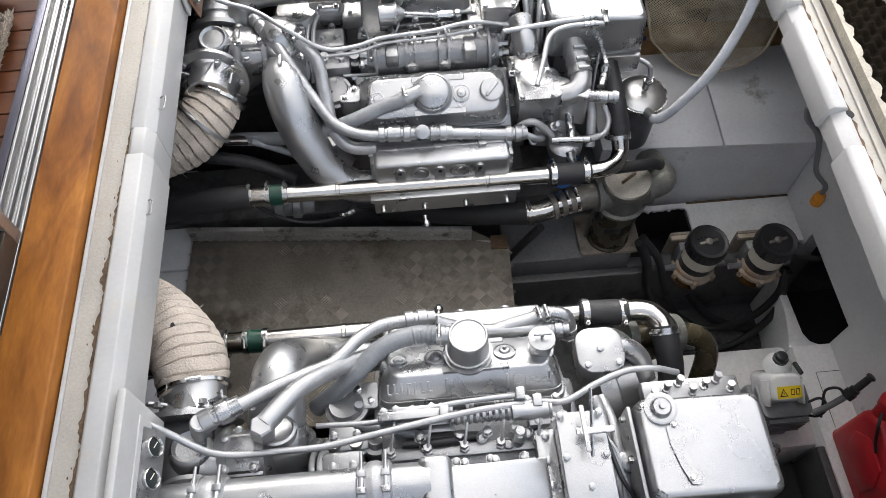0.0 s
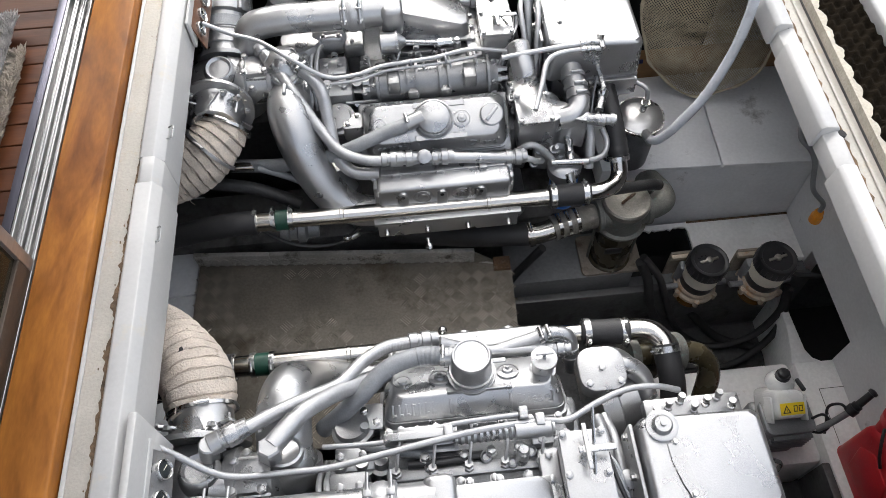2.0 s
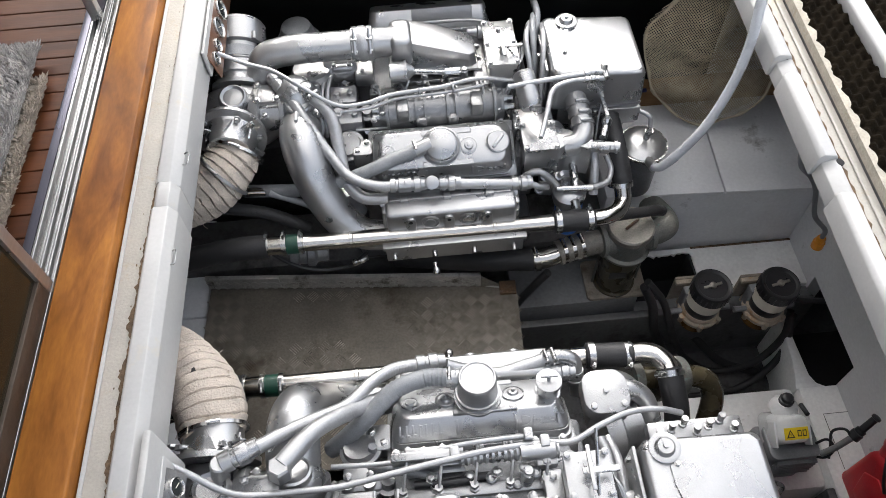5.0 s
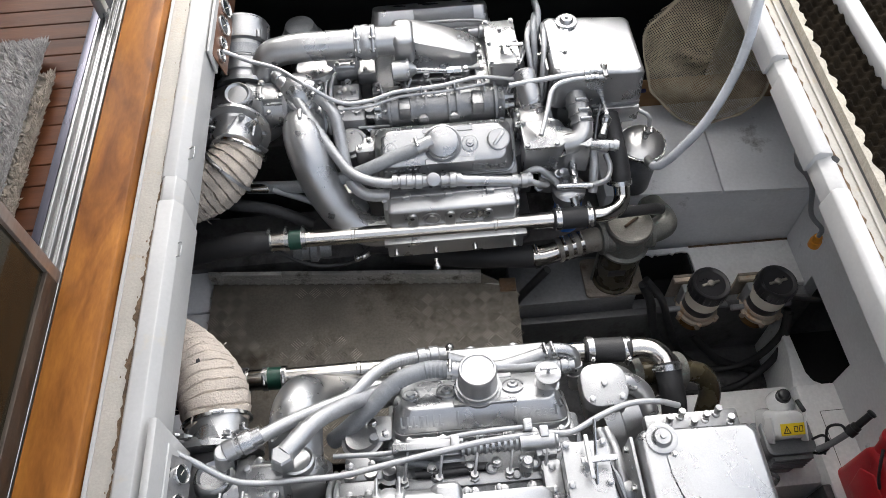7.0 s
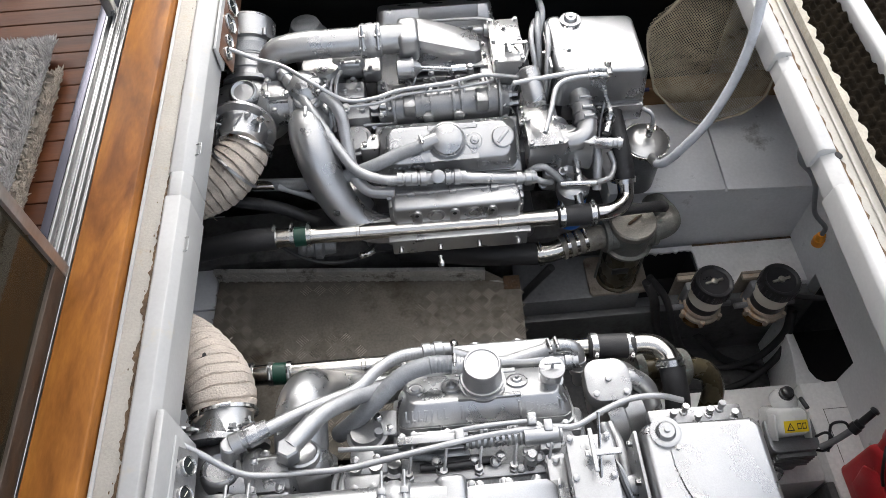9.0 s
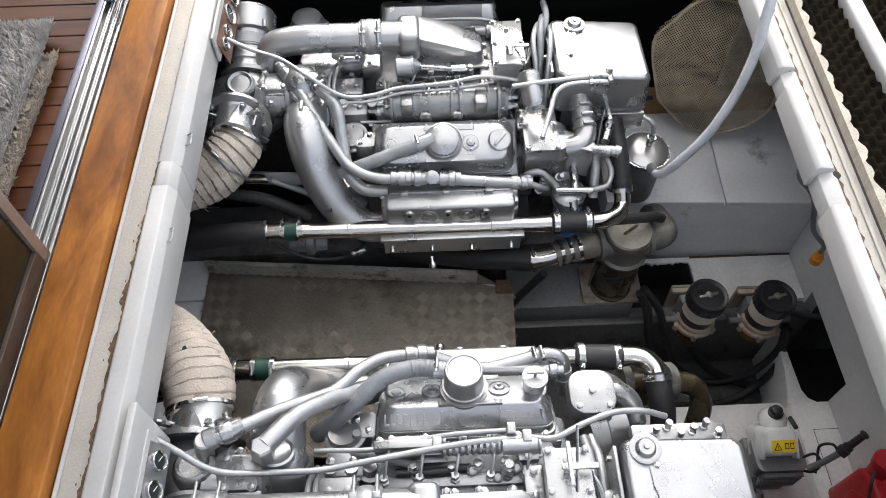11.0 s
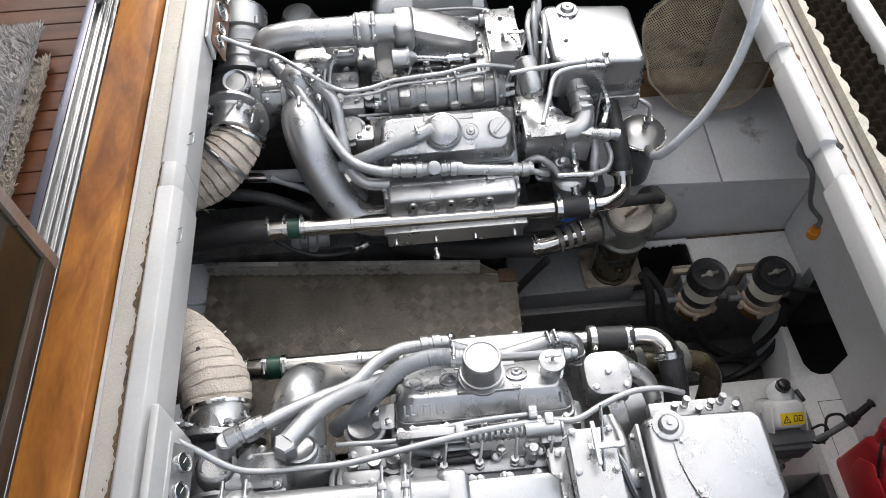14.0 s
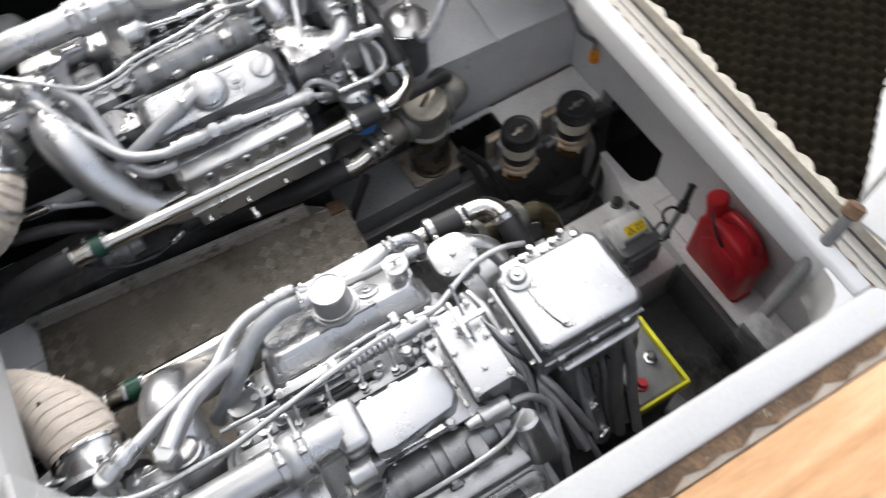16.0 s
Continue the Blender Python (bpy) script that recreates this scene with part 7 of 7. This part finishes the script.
def fuel_filter(x, y, z, lean, label):
    f = thing("fuel_filter", label, "fuel filter", (x, y, z - 0.33), "twin fuel filters")
    up = Vector((lean, -0.02, 1)).normalized()
    p = Vector((x, y, z)) - up * 0.325
    part("bowl", lathe(nb(), p, up, [(0, 0.02), (0.008, 0.05), (0.025, 0.066), (0.085, 0.070), (0.095, 0.06)], 32), amber, f, "amber sediment bowl")
    fl = lathe(nb(), p + up * 0.088, up, [(0, 0.076), (0.008, 0.088), (0.024, 0.088), (0.030, 0.078), (0.042, 0.076), (0.050, 0.080), (0.058, 0.074)], 36)
    flange = part("clamp_ring", fl, flange_paint, f, "rust-stained white clamp ring")
    for a in range(20, 380, 60):
        q = p + up * 0.094 + Vector((math.cos(radians(a)), math.sin(radians(a)), 0)) * 0.088
        part("ring_lug", cyl(nb(), q - up * 0.010, q + up * 0.026, 0.011, seg=10, bev=0.002), flange_paint, flange)
    part("canister", lathe(nb(), p + up * 0.14, up, [(0, 0.070), (0.004, 0.072), (0.125, 0.072), (0.128, 0.070)], 36), black, f)
    part("label_band", lathe(nb(), p + up * 0.192, up, [(0, 0.0715), (0.0, 0.0735), (0.064, 0.0735), (0.064, 0.0715)], 36), paper, f, "cream label wrapped round the canister")
    lid = part("lid", lathe(nb(), p + up * 0.262, up, [(0, 0.074), (0.003, 0.081), (0.050, 0.081), (0.060, 0.076), (0.058, 0.064), (0.054, 0.060), (0.054, 0.001)], 40), black, f, "black ribbed screw lid")
    for a in range(0, 360, 15):
        o = Vector((math.cos(radians(a)), math.sin(radians(a)), 0))
        part("lid_rib", cyl(nb(), p + up * 0.268 + o * 0.0805, p + up * 0.312 + o * 0.0795, 0.003, seg=6), black, lid)
    m = Matrix.Translation(p + up * 0.314) @ Matrix.Rotation(radians(12), 4, "Z")
    b = box(nb(), (-0.040, -0.006, 0), (0.040, 0.006, 0.009), 0.003, 2, m)
    lathe(b, p + up * 0.313, up, [(0, 0.015), (0.012, 0.014), (0.016, 0.008)], 16)
    part("tee_handle", b, oldbrass, lid)
    part("mount_block", box(nb(), (x - 0.115, y + 0.066, z - 0.105), (x + 0.015, y + 0.098, z - 0.085), 0.004), flange_paint, f, "stained white mounting block")
    part("mount_arm", box(nb(), (x - 0.085, y + 0.02, z - 0.23), (x - 0.01, y + 0.065, z - 0.10), 0.01), grey_alu, f)
    part("mount_plate", box(nb(), (x - 0.115, y + 0.085, z - 0.40), (x + 0.0, y + 0.098, z - 0.08), 0.003), pad_stain, f)
    part("fuel_port", cyl(nb(), p + up * 0.115 + Vector((-0.13, 0, 0)), p + up * 0.115 + Vector((0.13, 0, 0)), 0.013, seg=12), grey_alu, f)
    return f


fuel_filter(1.823, 0.195, -0.082, 0.03, "black-lidded fuel filter with cream band and amber bowl")
fuel_filter(2.098, 0.178, -0.084, 0.03, "black-lidded fuel filter stained with rust beside the bulkhead")


def loose_hose(pts, r, mat, label, name="rubber_hose"):
    return solid(name, tube(nb(), pts, r, 14, 8), mat, label, "hose")


loose_hose([(1.56, 0.235, -0.08), (1.643, 0.20, -0.20), (1.70, 0.16, -0.36), (1.80, 0.13, -0.60), (1.95, 0.08, -0.695), (2.10, 0.06, -0.60), (2.20, 0.10, -0.44), (2.215, 0.165, -0.32)], 0.016, rubber, "black fuel hose sagging across the dark bilge")
loose_hose([(1.55, 0.225, -0.10), (1.60, 0.20, -0.22), (1.64, 0.17, -0.40), (1.70, 0.14, -0.55)], 0.020, rubber, "thick black hose beside the strainer")
loose_hose([(2.225, 0.15, -0.33), (2.21, 0.06, -0.52), (2.10, -0.0, -0.66), (1.95, -0.035, -0.69), (1.75, -0.03, -0.695)], 0.016, rubber, "black hose looping over the bilge bottom")
loose_hose([(1.14, 0.238, 0.06), (1.08, 0.235, -0.05), (1.03, 0.235, -0.16), (1.0, 0.24, -0.30)], 0.017, rubber, "black hose slung under the strainer elbow")
loose_hose([(1.86, 0.20, -0.56), (2.0, 0.12, -0.69), (2.15, 0.05, -0.69)], 0.02, rubber, "black bilge hose on the dark hull")
solid("cable_conduit", tube(nb(), [(2.20, 0.19, -0.25), (2.26, 0.175, -0.26), (2.34, 0.165, -0.26)], 0.012, 10, 6), rubber, "black conduit entering the grey bulkhead", "conduit")
# black panels line the recess; its shade is their colour
slab("recess_shade_back", (1.556, 0.500, -0.74), (1.864, 0.5215, -0.322), shade_char, "black panel painted as shade at the back of the recess", "recess")
slab("recess_shade_side", (1.852, 0.306, -0.74), (1.8645, 0.499, -0.312), shade_char, "black panel painted as shade on the side of the recess", "recess")
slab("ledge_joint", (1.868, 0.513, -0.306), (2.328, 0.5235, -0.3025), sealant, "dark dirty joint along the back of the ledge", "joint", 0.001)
slab("recess_shade_bed", (1.56, 0.305, -0.60), (1.855, 0.545, -0.55), shade_char, "black panel painted as shade in the recess between stringers", "recess")
solid("offcut_strip", box(nb(), (-0.008, -0.05, 0), (0.008, 0.05, 0.004), 0.001, 1, Matrix.Translation((1.70, 0.40, -0.549)) @ Matrix.Rotation(radians(-25), 4, "Z")), paper, "pale strip lying in the black recess", "strip")

# ---- water separator on the shelf, clear hose, orange plug ----
ws = thing("water_separator", "steel separator with a bright domed lid on the shelf", "separator", (1.56, 0.62, 0.07))
part("body", lathe(nb(), (1.555, 0.632, 0.071), (0.01, -0.03, 1), [(0, 0.072), (0.006, 0.078), (0.25, 0.080), (0.255, 0.076)], 36), silver_dark, ws)
part("lid", lathe(nb(), (1.558, 0.624, 0.318), (0.01, -0.03, 1), [(0, 0.080), (0.003, 0.088), (0.012, 0.088), (0.016, 0.080), (0.022, 0.070), (0.028, 0.05), (0.030, 0.001)], 40), silver, ws, "bright domed lid")
part("clamp_ring", lathe(nb(), (1.558, 0.624, 0.314), (0.01, -0.03, 1), [(0, 0.088), (0.0, 0.095), (0.012, 0.095), (0.012, 0.088)], 40), bright, ws)
b = cyl(nb(), (1.56, 0.62, 0.36), (1.562, 0.615, 0.43), 0.012, seg=12)
lathe(b, (1.562, 0.616, 0.395), (0, 0, 1), [(0, 0.018), (0.014, 0.018)], 6)
part("vent_fitting", b, bright, ws)
part("vent_pipe", tube(nb(), [(1.562, 0.615, 0.43), (1.555, 0.63, 0.47), (1.51, 0.66, 0.48), (1.45, 0.665, 0.475), (1.41, 0.66, 0.47)], 0.009, 12, 6), silver_hose, ws)
part("side_tab", box(nb(), (1.475, 0.60, 0.15), (1.487, 0.64, 0.23), 0.003), silver, ws)
part("hose_spigot", cyl(nb(), (1.56, 0.56, 0.31), (1.563, 0.485, 0.345), 0.019, seg=14), silver, ws)
solid("clear_hose", tube(nb(), [(1.561, 0.50, 0.335), (1.575, 0.455, 0.385), (1.616, 0.436, 0.480), (1.686, 0.444, 0.620), (1.742, 0.478, 0.780), (1.764, 0.510, 0.920), (1.770, 0.550, 1.05), (1.80, 0.62, 1.16), (1.88, 0.72, 1.14), (1.95, 0.80, 1.0), (2.00, 0.86, 0.95)], 0.0165, 20, 10), pvc, "cloudy grey flexible hose looping over the hatch lip", "hose")
og = thing("orange_plug", "grey cable ending in an orange plug by the bulkhead", "cable", (2.27, 0.30, -0.02))
part("cable", tube(nb(), [(1.8, 0.066, 0.89), (1.84, 0.134, 0.788), (1.9, 0.177, 0.671), (1.98, 0.204, 0.57), (2.06, 0.245, 0.437), (2.16, 0.289, 0.212), (2.255, 0.302, 0.085), (2.262, 0.3, 0.035)], 0.0095, 10, 8), grey_hose, og)
part("plug", join(lathe(nb(), (2.262, 0.300, 0.035), (0.05, 0, -1), [(0, 0.015), (0.01, 0.019), (0.03, 0.019), (0.032, 0.024), (0.065, 0.024), (0.068, 0.018)], 14), nb()), orange, og, "orange plastic plug")


# ---- landing net hung behind the shelf ----
net = thing("landing_net", "bunched brown twine landing net hanging behind the shelf", "net", (1.92, 1.0, 0.17))
rnd = random.Random(5)


def net_point(u, v):
    """A sagging disc of netting: u round it, v from the middle (0) to the hoop (1)."""
    a = radians(360 * u)
    r = 0.285 * v * (1 + 0.05 * math.sin(3 * a) + 0.03 * math.sin(7 * a))
    e1, e2 = Vector((0.97, -0.22, 0.0)), Vector((0.10, 0.42, 0.90))
    n = Vector((-0.15, -0.85, 0.45))
    bulge = 0.07 * (1 - v * v) + 0.012 * math.sin(4 * a + 5 * v) + 0.01 * math.sin(9 * v + 2 * a)
    return Vector((1.935, 1.015, 0.385)) + e1 * (r * math.cos(a)) + e2 * (r * math.sin(a)) + n * bulge


verts, faces = [], []


def strand(p, q, r):
    d, u, v = axes(q - p)
    k = len(verts)
    for c in (p, q):
        for j in range(3):
            verts.append(tuple(c + (u * math.cos(j * 2.094) + v * math.sin(j * 2.094)) * r))
    for j in range(3):
        faces.append((k + j, k + (j + 1) % 3, k + 3 + (j + 1) % 3, k + 3 + j))


PITCH, CELLS = 0.0080, 36
for layer in (0.0, 0.022):
    for i in range(-CELLS, CELLS + 1):
        for j in range(-CELLS, CELLS + 1):
            for di, dj in ((1, 0), (0, 1)):
                ends = []
                for a, b in ((i, j), (i + di, j + dj)):
                    x, y = (a + b) * PITCH * 0.72 + layer * 0.4, (a - b) * PITCH * 0.72
                    v = math.hypot(x, y) / 0.285
                    ends.append((math.atan2(y, x) / (2 * math.pi), v))
                if max(e[1] for e in ends) <= 1.0:
                    strand(net_point(*ends[0]) + Vector((0, layer, 0)), net_point(*ends[1]) + Vector((0, layer, 0)), 0.0012)
me = bpy.data.meshes.new("mesh_bag")
me.from_pydata(verts, [], faces)
me.materials.append(twine)
ob = new("mesh_bag", me)
ob.parent = net
ob.matrix_parent_inverse = Matrix.Translation(net.location).inverted()
ob["kind"] = "stuff"
part("foot_rope", tube(nb(), [net_point(u / 20, 1.0) + Vector((0, -0.004, 0.006 * math.sin(u * 2.1))) for u in range(21)], 0.006, 8, 4, lambda s, a: 0.002 * math.sin(s * 230)), twine, net)

solid("blue_rope", tube(nb(), [(1.48, 1.045, 0.175), (1.58, 1.05, 0.178), (1.70, 1.052, 0.178)], 0.009, 8, 5), material("navy_rope", (0.02, 0.02, 0.08), 0.8), "dark blue rope lying on the timber", "rope")

# ---- pump with warning label, handle, red can, battery ----
pm = thing("portable_pump", "grey and white motor pump with a yellow warning label", "pump", (1.93, -0.44, -0.42))
part("base_casting", box(nb(), (1.83, -0.555, -0.418), (2.03, -0.36, -0.24), 0.02, 3), grey_alu, pm)
b = prism(nb(), rounded(1.835, -0.55, 2.04, -0.40, 0.03), -0.25, -0.15, None, 0.012, 3, 0.004)
part("grey_shroud", b, grey_alu, pm)
for k in range(6):
    part("cooling_fin", box(nb(), (1.855, -0.575, -0.29 + k * 0.022), (2.03, -0.548, -0.282 + k * 0.022), 0.002, 1), grey_alu, pm)
part("shroud_rim", prism(nb(), rounded(1.828, -0.556, 2.047, -0.393, 0.034), -0.176, -0.147, None, 0.006, 2), grey_alu, pm)
mh = Matrix.Translation((1.92, -0.43, -0.16)) @ Matrix.Rotation(radians(24), 4, "X")
wh = part("white_housing", prism(nb(), rounded(-0.088, -0.065, 0.088, 0.09, 0.03), -0.05, 0.10, mh, 0.012, 3, 0.022), pump_white, pm, "glossy white motor housing")
part("housing_neck", lathe(nb(), (1.925, -0.345, -0.10), (0, 0.2, 1), [(0, 0.062), (0.02, 0.058), (0.036, 0.044), (0.044, 0.036)], 28), pump_white, wh)
for sx in (-1, 1):
    part("housing_rib", box(nb(), (sx * 0.074 - 0.005, -0.060, -0.02), (sx * 0.074 + 0.005, 0.05, 0.088), 0.003, 2, mh), pump_white, wh)
lab = part("warning_label", box(nb(), (-0.045, -0.030, 0.1005), (0.060, 0.020, 0.1025), 0.001, 1, mh), yellow, pm, "yellow warning label with black signs")
part("warning_triangle", prism(nb(), [(-0.036, -0.022), (-0.001, -0.022), (-0.0185, 0.012)], 0.1026, 0.1034, mh), black, lab)
part("triangle_field", prism(nb(), [(-0.029, -0.018), (-0.008, -0.018), (-0.0185, 0.004)], 0.1035, 0.1040, mh), yellow, lab)
part("triangle_mark", box(nb(), (-0.0200, -0.014, 0.1041), (-0.0170, -0.003, 0.1045), 0.0, 1, mh), black, lab)
for x in (0.012, 0.034):
    part("book_sign", box(nb(), (x, -0.018, 0.1026), (x + 0.017, 0.008, 0.1032), 0.0, 1, mh), black, lab)
    part("book_page", box(nb(), (x + 0.003, -0.014, 0.1033), (x + 0.014, 0.004, 0.1038), 0.0, 1, mh), yellow, lab)
part("filler_cap", lathe(nb(), (1.925, -0.335, -0.06), (0, 0.2, 1), [(0, 0.032), (0.016, 0.032), (0.018, 0.026), (0.034, 0.024), (0.038, 0.018), (0.038, 0.001)], 12), black, pm, "black filler cap")
part("pull_grip", cyl(nb(), (2.0, -0.34, -0.09), (2.005, -0.40, -0.07), 0.010, seg=12, bev=0.003), black, pm)
part("red_button", lathe(nb(), (2.04, -0.47, -0.17), (1, -0.3, 0.3), [(0, 0.014), (0.01, 0.014), (0.014, 0.008)], 14), red, pm)
part("control_loop", tube(nb(), [(2.02, -0.53, -0.20), (2.06, -0.56, -0.16), (2.09, -0.54, -0.12), (2.07, -0.50, -0.11), (2.03, -0.50, -0.16)], 0.006, 8, 6), black, pm)
hd = thing("steering_handle", "black rubber grip on a grey tiller arm with cables", "handle", (2.12, -0.50, -0.10))
part("arm", tube(nb(), [(2.02, -0.52, -0.19), (2.06, -0.515, -0.14), (2.11, -0.500, -0.07), (2.135, -0.488, -0.03)], 0.014, 12, 6), grey_alu, hd)
part("grip", lathe(nb(), (2.128, -0.492, -0.04), (0.45, 0.25, 0.55), [(0, 0.018), (0.004, 0.022), (0.02, 0.022), (0.024, 0.016), (0.09, 0.015), (0.094, 0.020), (0.104, 0.019), (0.108, 0.010)], 18), black, hd, "black rubber grip")
part("collar", lathe(nb(), (2.112, -0.500, -0.065), (0.5, 0.25, 0.6), [(0, 0.026), (0.03, 0.026), (0.034, 0.02)], 16), black, hd)
part("cable", tube(nb(), [(2.11, -0.50, -0.06), (2.08, -0.47, -0.04), (2.05, -0.46, -0.09), (2.06, -0.50, -0.17), (2.05, -0.54, -0.20)], 0.006, 8, 6), black, hd)

pm.location += Vector((0.015, 0.03, 0.0))
pm.scale = (0.84, 0.84, 0.94)
hd.location += Vector((0.01, 0.02, 0.0))
hd.scale = (0.85, 0.85, 0.85)
jc = thing("jerry_can", "red plastic fuel can with moulded handle on the board", "fuel can", (2.25, -0.69, -0.40))
turn_yz = Matrix(((0, 0, 1, 0), (1, 0, 0, 0), (0, 1, 0, 0), (0, 0, 0, 1)))
b = prism(nb(), [(-0.82, -0.39), (-0.80, -0.398), (-0.535, -0.398), (-0.515, -0.385), (-0.515, -0.12), (-0.545, -0.085), (-0.60, -0.055), (-0.75, -0.075), (-0.82, -0.14)], 2.190, 2.312, turn_yz, 0.028, 4)
body = part("can_body", b, red, jc)
part("side_recess", prism(nb(), [(-0.76, -0.33), (-0.60, -0.33), (-0.57, -0.20), (-0.62, -0.13), (-0.73, -0.14), (-0.77, -0.22)], 2.183, 2.20, turn_yz, 0.006, 2), red, jc)
part("handle", tube(nb(), [(2.25, -0.765, -0.085), (2.25, -0.74, -0.030), (2.25, -0.69, -0.012), (2.25, -0.625, -0.020), (2.25, -0.60, -0.065)], 0.022, 16, 8), red, jc)
part("neck", lathe(nb(), (2.25, -0.555, -0.10), (-0.05, 0.25, 1), [(0, 0.045), (0.05, 0.04), (0.06, 0.036)], 24), red, jc)
part("cap", lathe(nb(), (2.247, -0.54, -0.045), (-0.05, 0.25, 1), [(0, 0.040), (0.004, 0.044), (0.04, 0.043), (0.048, 0.036), (0.048, 0.001)], 24, ), red, jc)
part("cap_strap", tube(nb(), [(2.20, -0.56, -0.03), (2.183, -0.60, -0.05), (2.178, -0.64, -0.09), (2.182, -0.67, -0.12)], 0.006, 8, 6), black, jc)

bt = thing("battery", "black battery with a yellow strap beside the engine", "battery", (1.56, -0.92, -0.66))
part("case", box(nb(), (1.47, -1.05, -0.659), (1.65, -0.80, 0.06), 0.01), black, bt)
part("lid", box(nb(), (1.475, -1.045, 0.06), (1.645, -0.805, 0.10), 0.008), grey_alu, bt)
part("yellow_edge", box(nb(), (1.648, -1.055, 0.05), (1.662, -0.795, 0.112), 0.003), yellow_green, bt)
part("yellow_edge", box(nb(), (1.46, -1.062, 0.05), (1.66, -1.050, 0.112), 0.003), yellow_green, bt)
for p, m in (((1.52, -0.86), bright), ((1.60, -0.93), bright), ((1.52, -0.99), red)):
    part("terminal", lathe(nb(), (p[0], p[1], 0.099), (0, 0, 1), [(0, 0.022), (0.012, 0.022), (0.014, 0.014), (0.035, 0.013)], 16), m, bt)
solid("drain_pipe", cyl(nb(), (1.72, -0.62, -0.60), (1.86, -1.25, -0.58), 0.05, seg=24), grey_alu, "dark grey pipe lying in the channel", "pipe")
slab("channel_side", (2.130, -1.25, -0.66), (2.163, -0.565, -0.404), bilge_dark, "dark side of the channel under the board", "channel side")

# ---- open hatch lid with acoustic foam, gas strut ----
lidr = thing("hatch_lid", "open hatch lid lined with dark egg-crate foam", "hatch lid", (2.1, 0.0, 0.931))
verts, faces = [], []
NX, NY = 120, 460
X0, X1, Y0, Y1 = 1.911, 2.75, -1.15, 1.9
for j in range(NY + 1):
    y = Y0 + (Y1 - Y0) * j / NY
    ragged = 0.014 * abs(math.sin(y * math.pi / 0.052)) + 0.006 * noise.noise(Vector((0, y * 9, 0)))
    for i in range(NX + 1):
        x = X0 + ragged * (1 - i / NX) + (X1 - X0) * i / NX
        bump = math.sin(x * 2 * math.pi / 0.052) * math.sin(y * 2 * math.pi / 0.052)
        verts.append((x, y, 0.950 + 0.05 * (x - X0) + 0.015 * bump + 0.007 * noise.noise(Vector((x * 14, y * 14, 0)))))
for j in range(NY):
    for i in range(NX):
        k = j * (NX + 1) + i
        faces.append((k, k + 1, k + NX + 2, k + NX + 1))
verts = [(x + 0.028 * y, y, z) for x, y, z in verts]
me = bpy.data.meshes.new("foam_sheet")
me.from_pydata(verts, [], faces)
me.polygons.foreach_set("use_smooth", [True] * len(me.polygons))
me.materials.append(foam)
ob = new("foam_sheet", me)
ob.parent = lidr
ob.matrix_parent_inverse = Matrix.Translation(lidr.location).inverted()
ob["label"] = "dark brown egg-crate acoustic foam"
skew(part("lid_board", prism(nb(), [(1.906, 0.9305), (2.76, 0.9305), (2.76, 0.9325), (1.906, 0.9325)], -1.02, 1.9, turn_xz, 0.0), foam_edge, lidr))
edge = []
for k in range(300):
    y = -1.28 + k * 0.0105
    edge.append((1.912 + 0.015 * abs(math.sin(y * math.pi / 0.072)) + 0.010 * noise.noise(Vector((0, y * 11, 3))) + 0.006 * noise.noise(Vector((0, y * 60, 7))), y))
skew(part("frayed_edge", prism(nb(), [(1.9025, 1.86), (1.9025, -1.28)] + edge, 0.931, 0.966, None, 0.0), foam_edge, lidr, "frayed scalloped cream edge of the foam lining"))
part("lid_frame", box(nb(), (2.066, 0.10, 0.945), (2.118, 1.9, 1.0), 0.012, 3), gelcoat, lidr, "white lid frame")
part("lid_frame_end", prism(nb(), [(1.87, -1.085), (2.28, -0.77), (2.75, -0.60), (2.75, -1.30), (1.90, -1.30)], 0.9365, 0.975, None, 0.008), gelcoat, lidr)
gs = thing("gas_strut", "dark gas strut with a rusty joint at the hatch corner", "strut", (1.61, -1.15, 0.72))
part("cylinder", cyl(nb(), (1.61, -1.124, 0.745), (1.845, -1.068, 1.01), 0.016, seg=18, bev=0.003), bilge_dark, gs)
part("joint", lathe(nb(), (1.838, -1.070, 1.0), (0.65, 0.15, 0.74), [(0, 0.018), (0.005, 0.024), (0.03, 0.024), (0.036, 0.016)], 18), rust, gs)
part("rod", cyl(nb(), (1.845, -1.068, 1.01), (2.33, -0.952, 1.56), 0.006, seg=12), stainless, gs)
part("bracket", box(nb(), (1.58, -1.2125, 0.72), (1.64, -1.105, 0.806), 0.01), bilge_dark, gs)
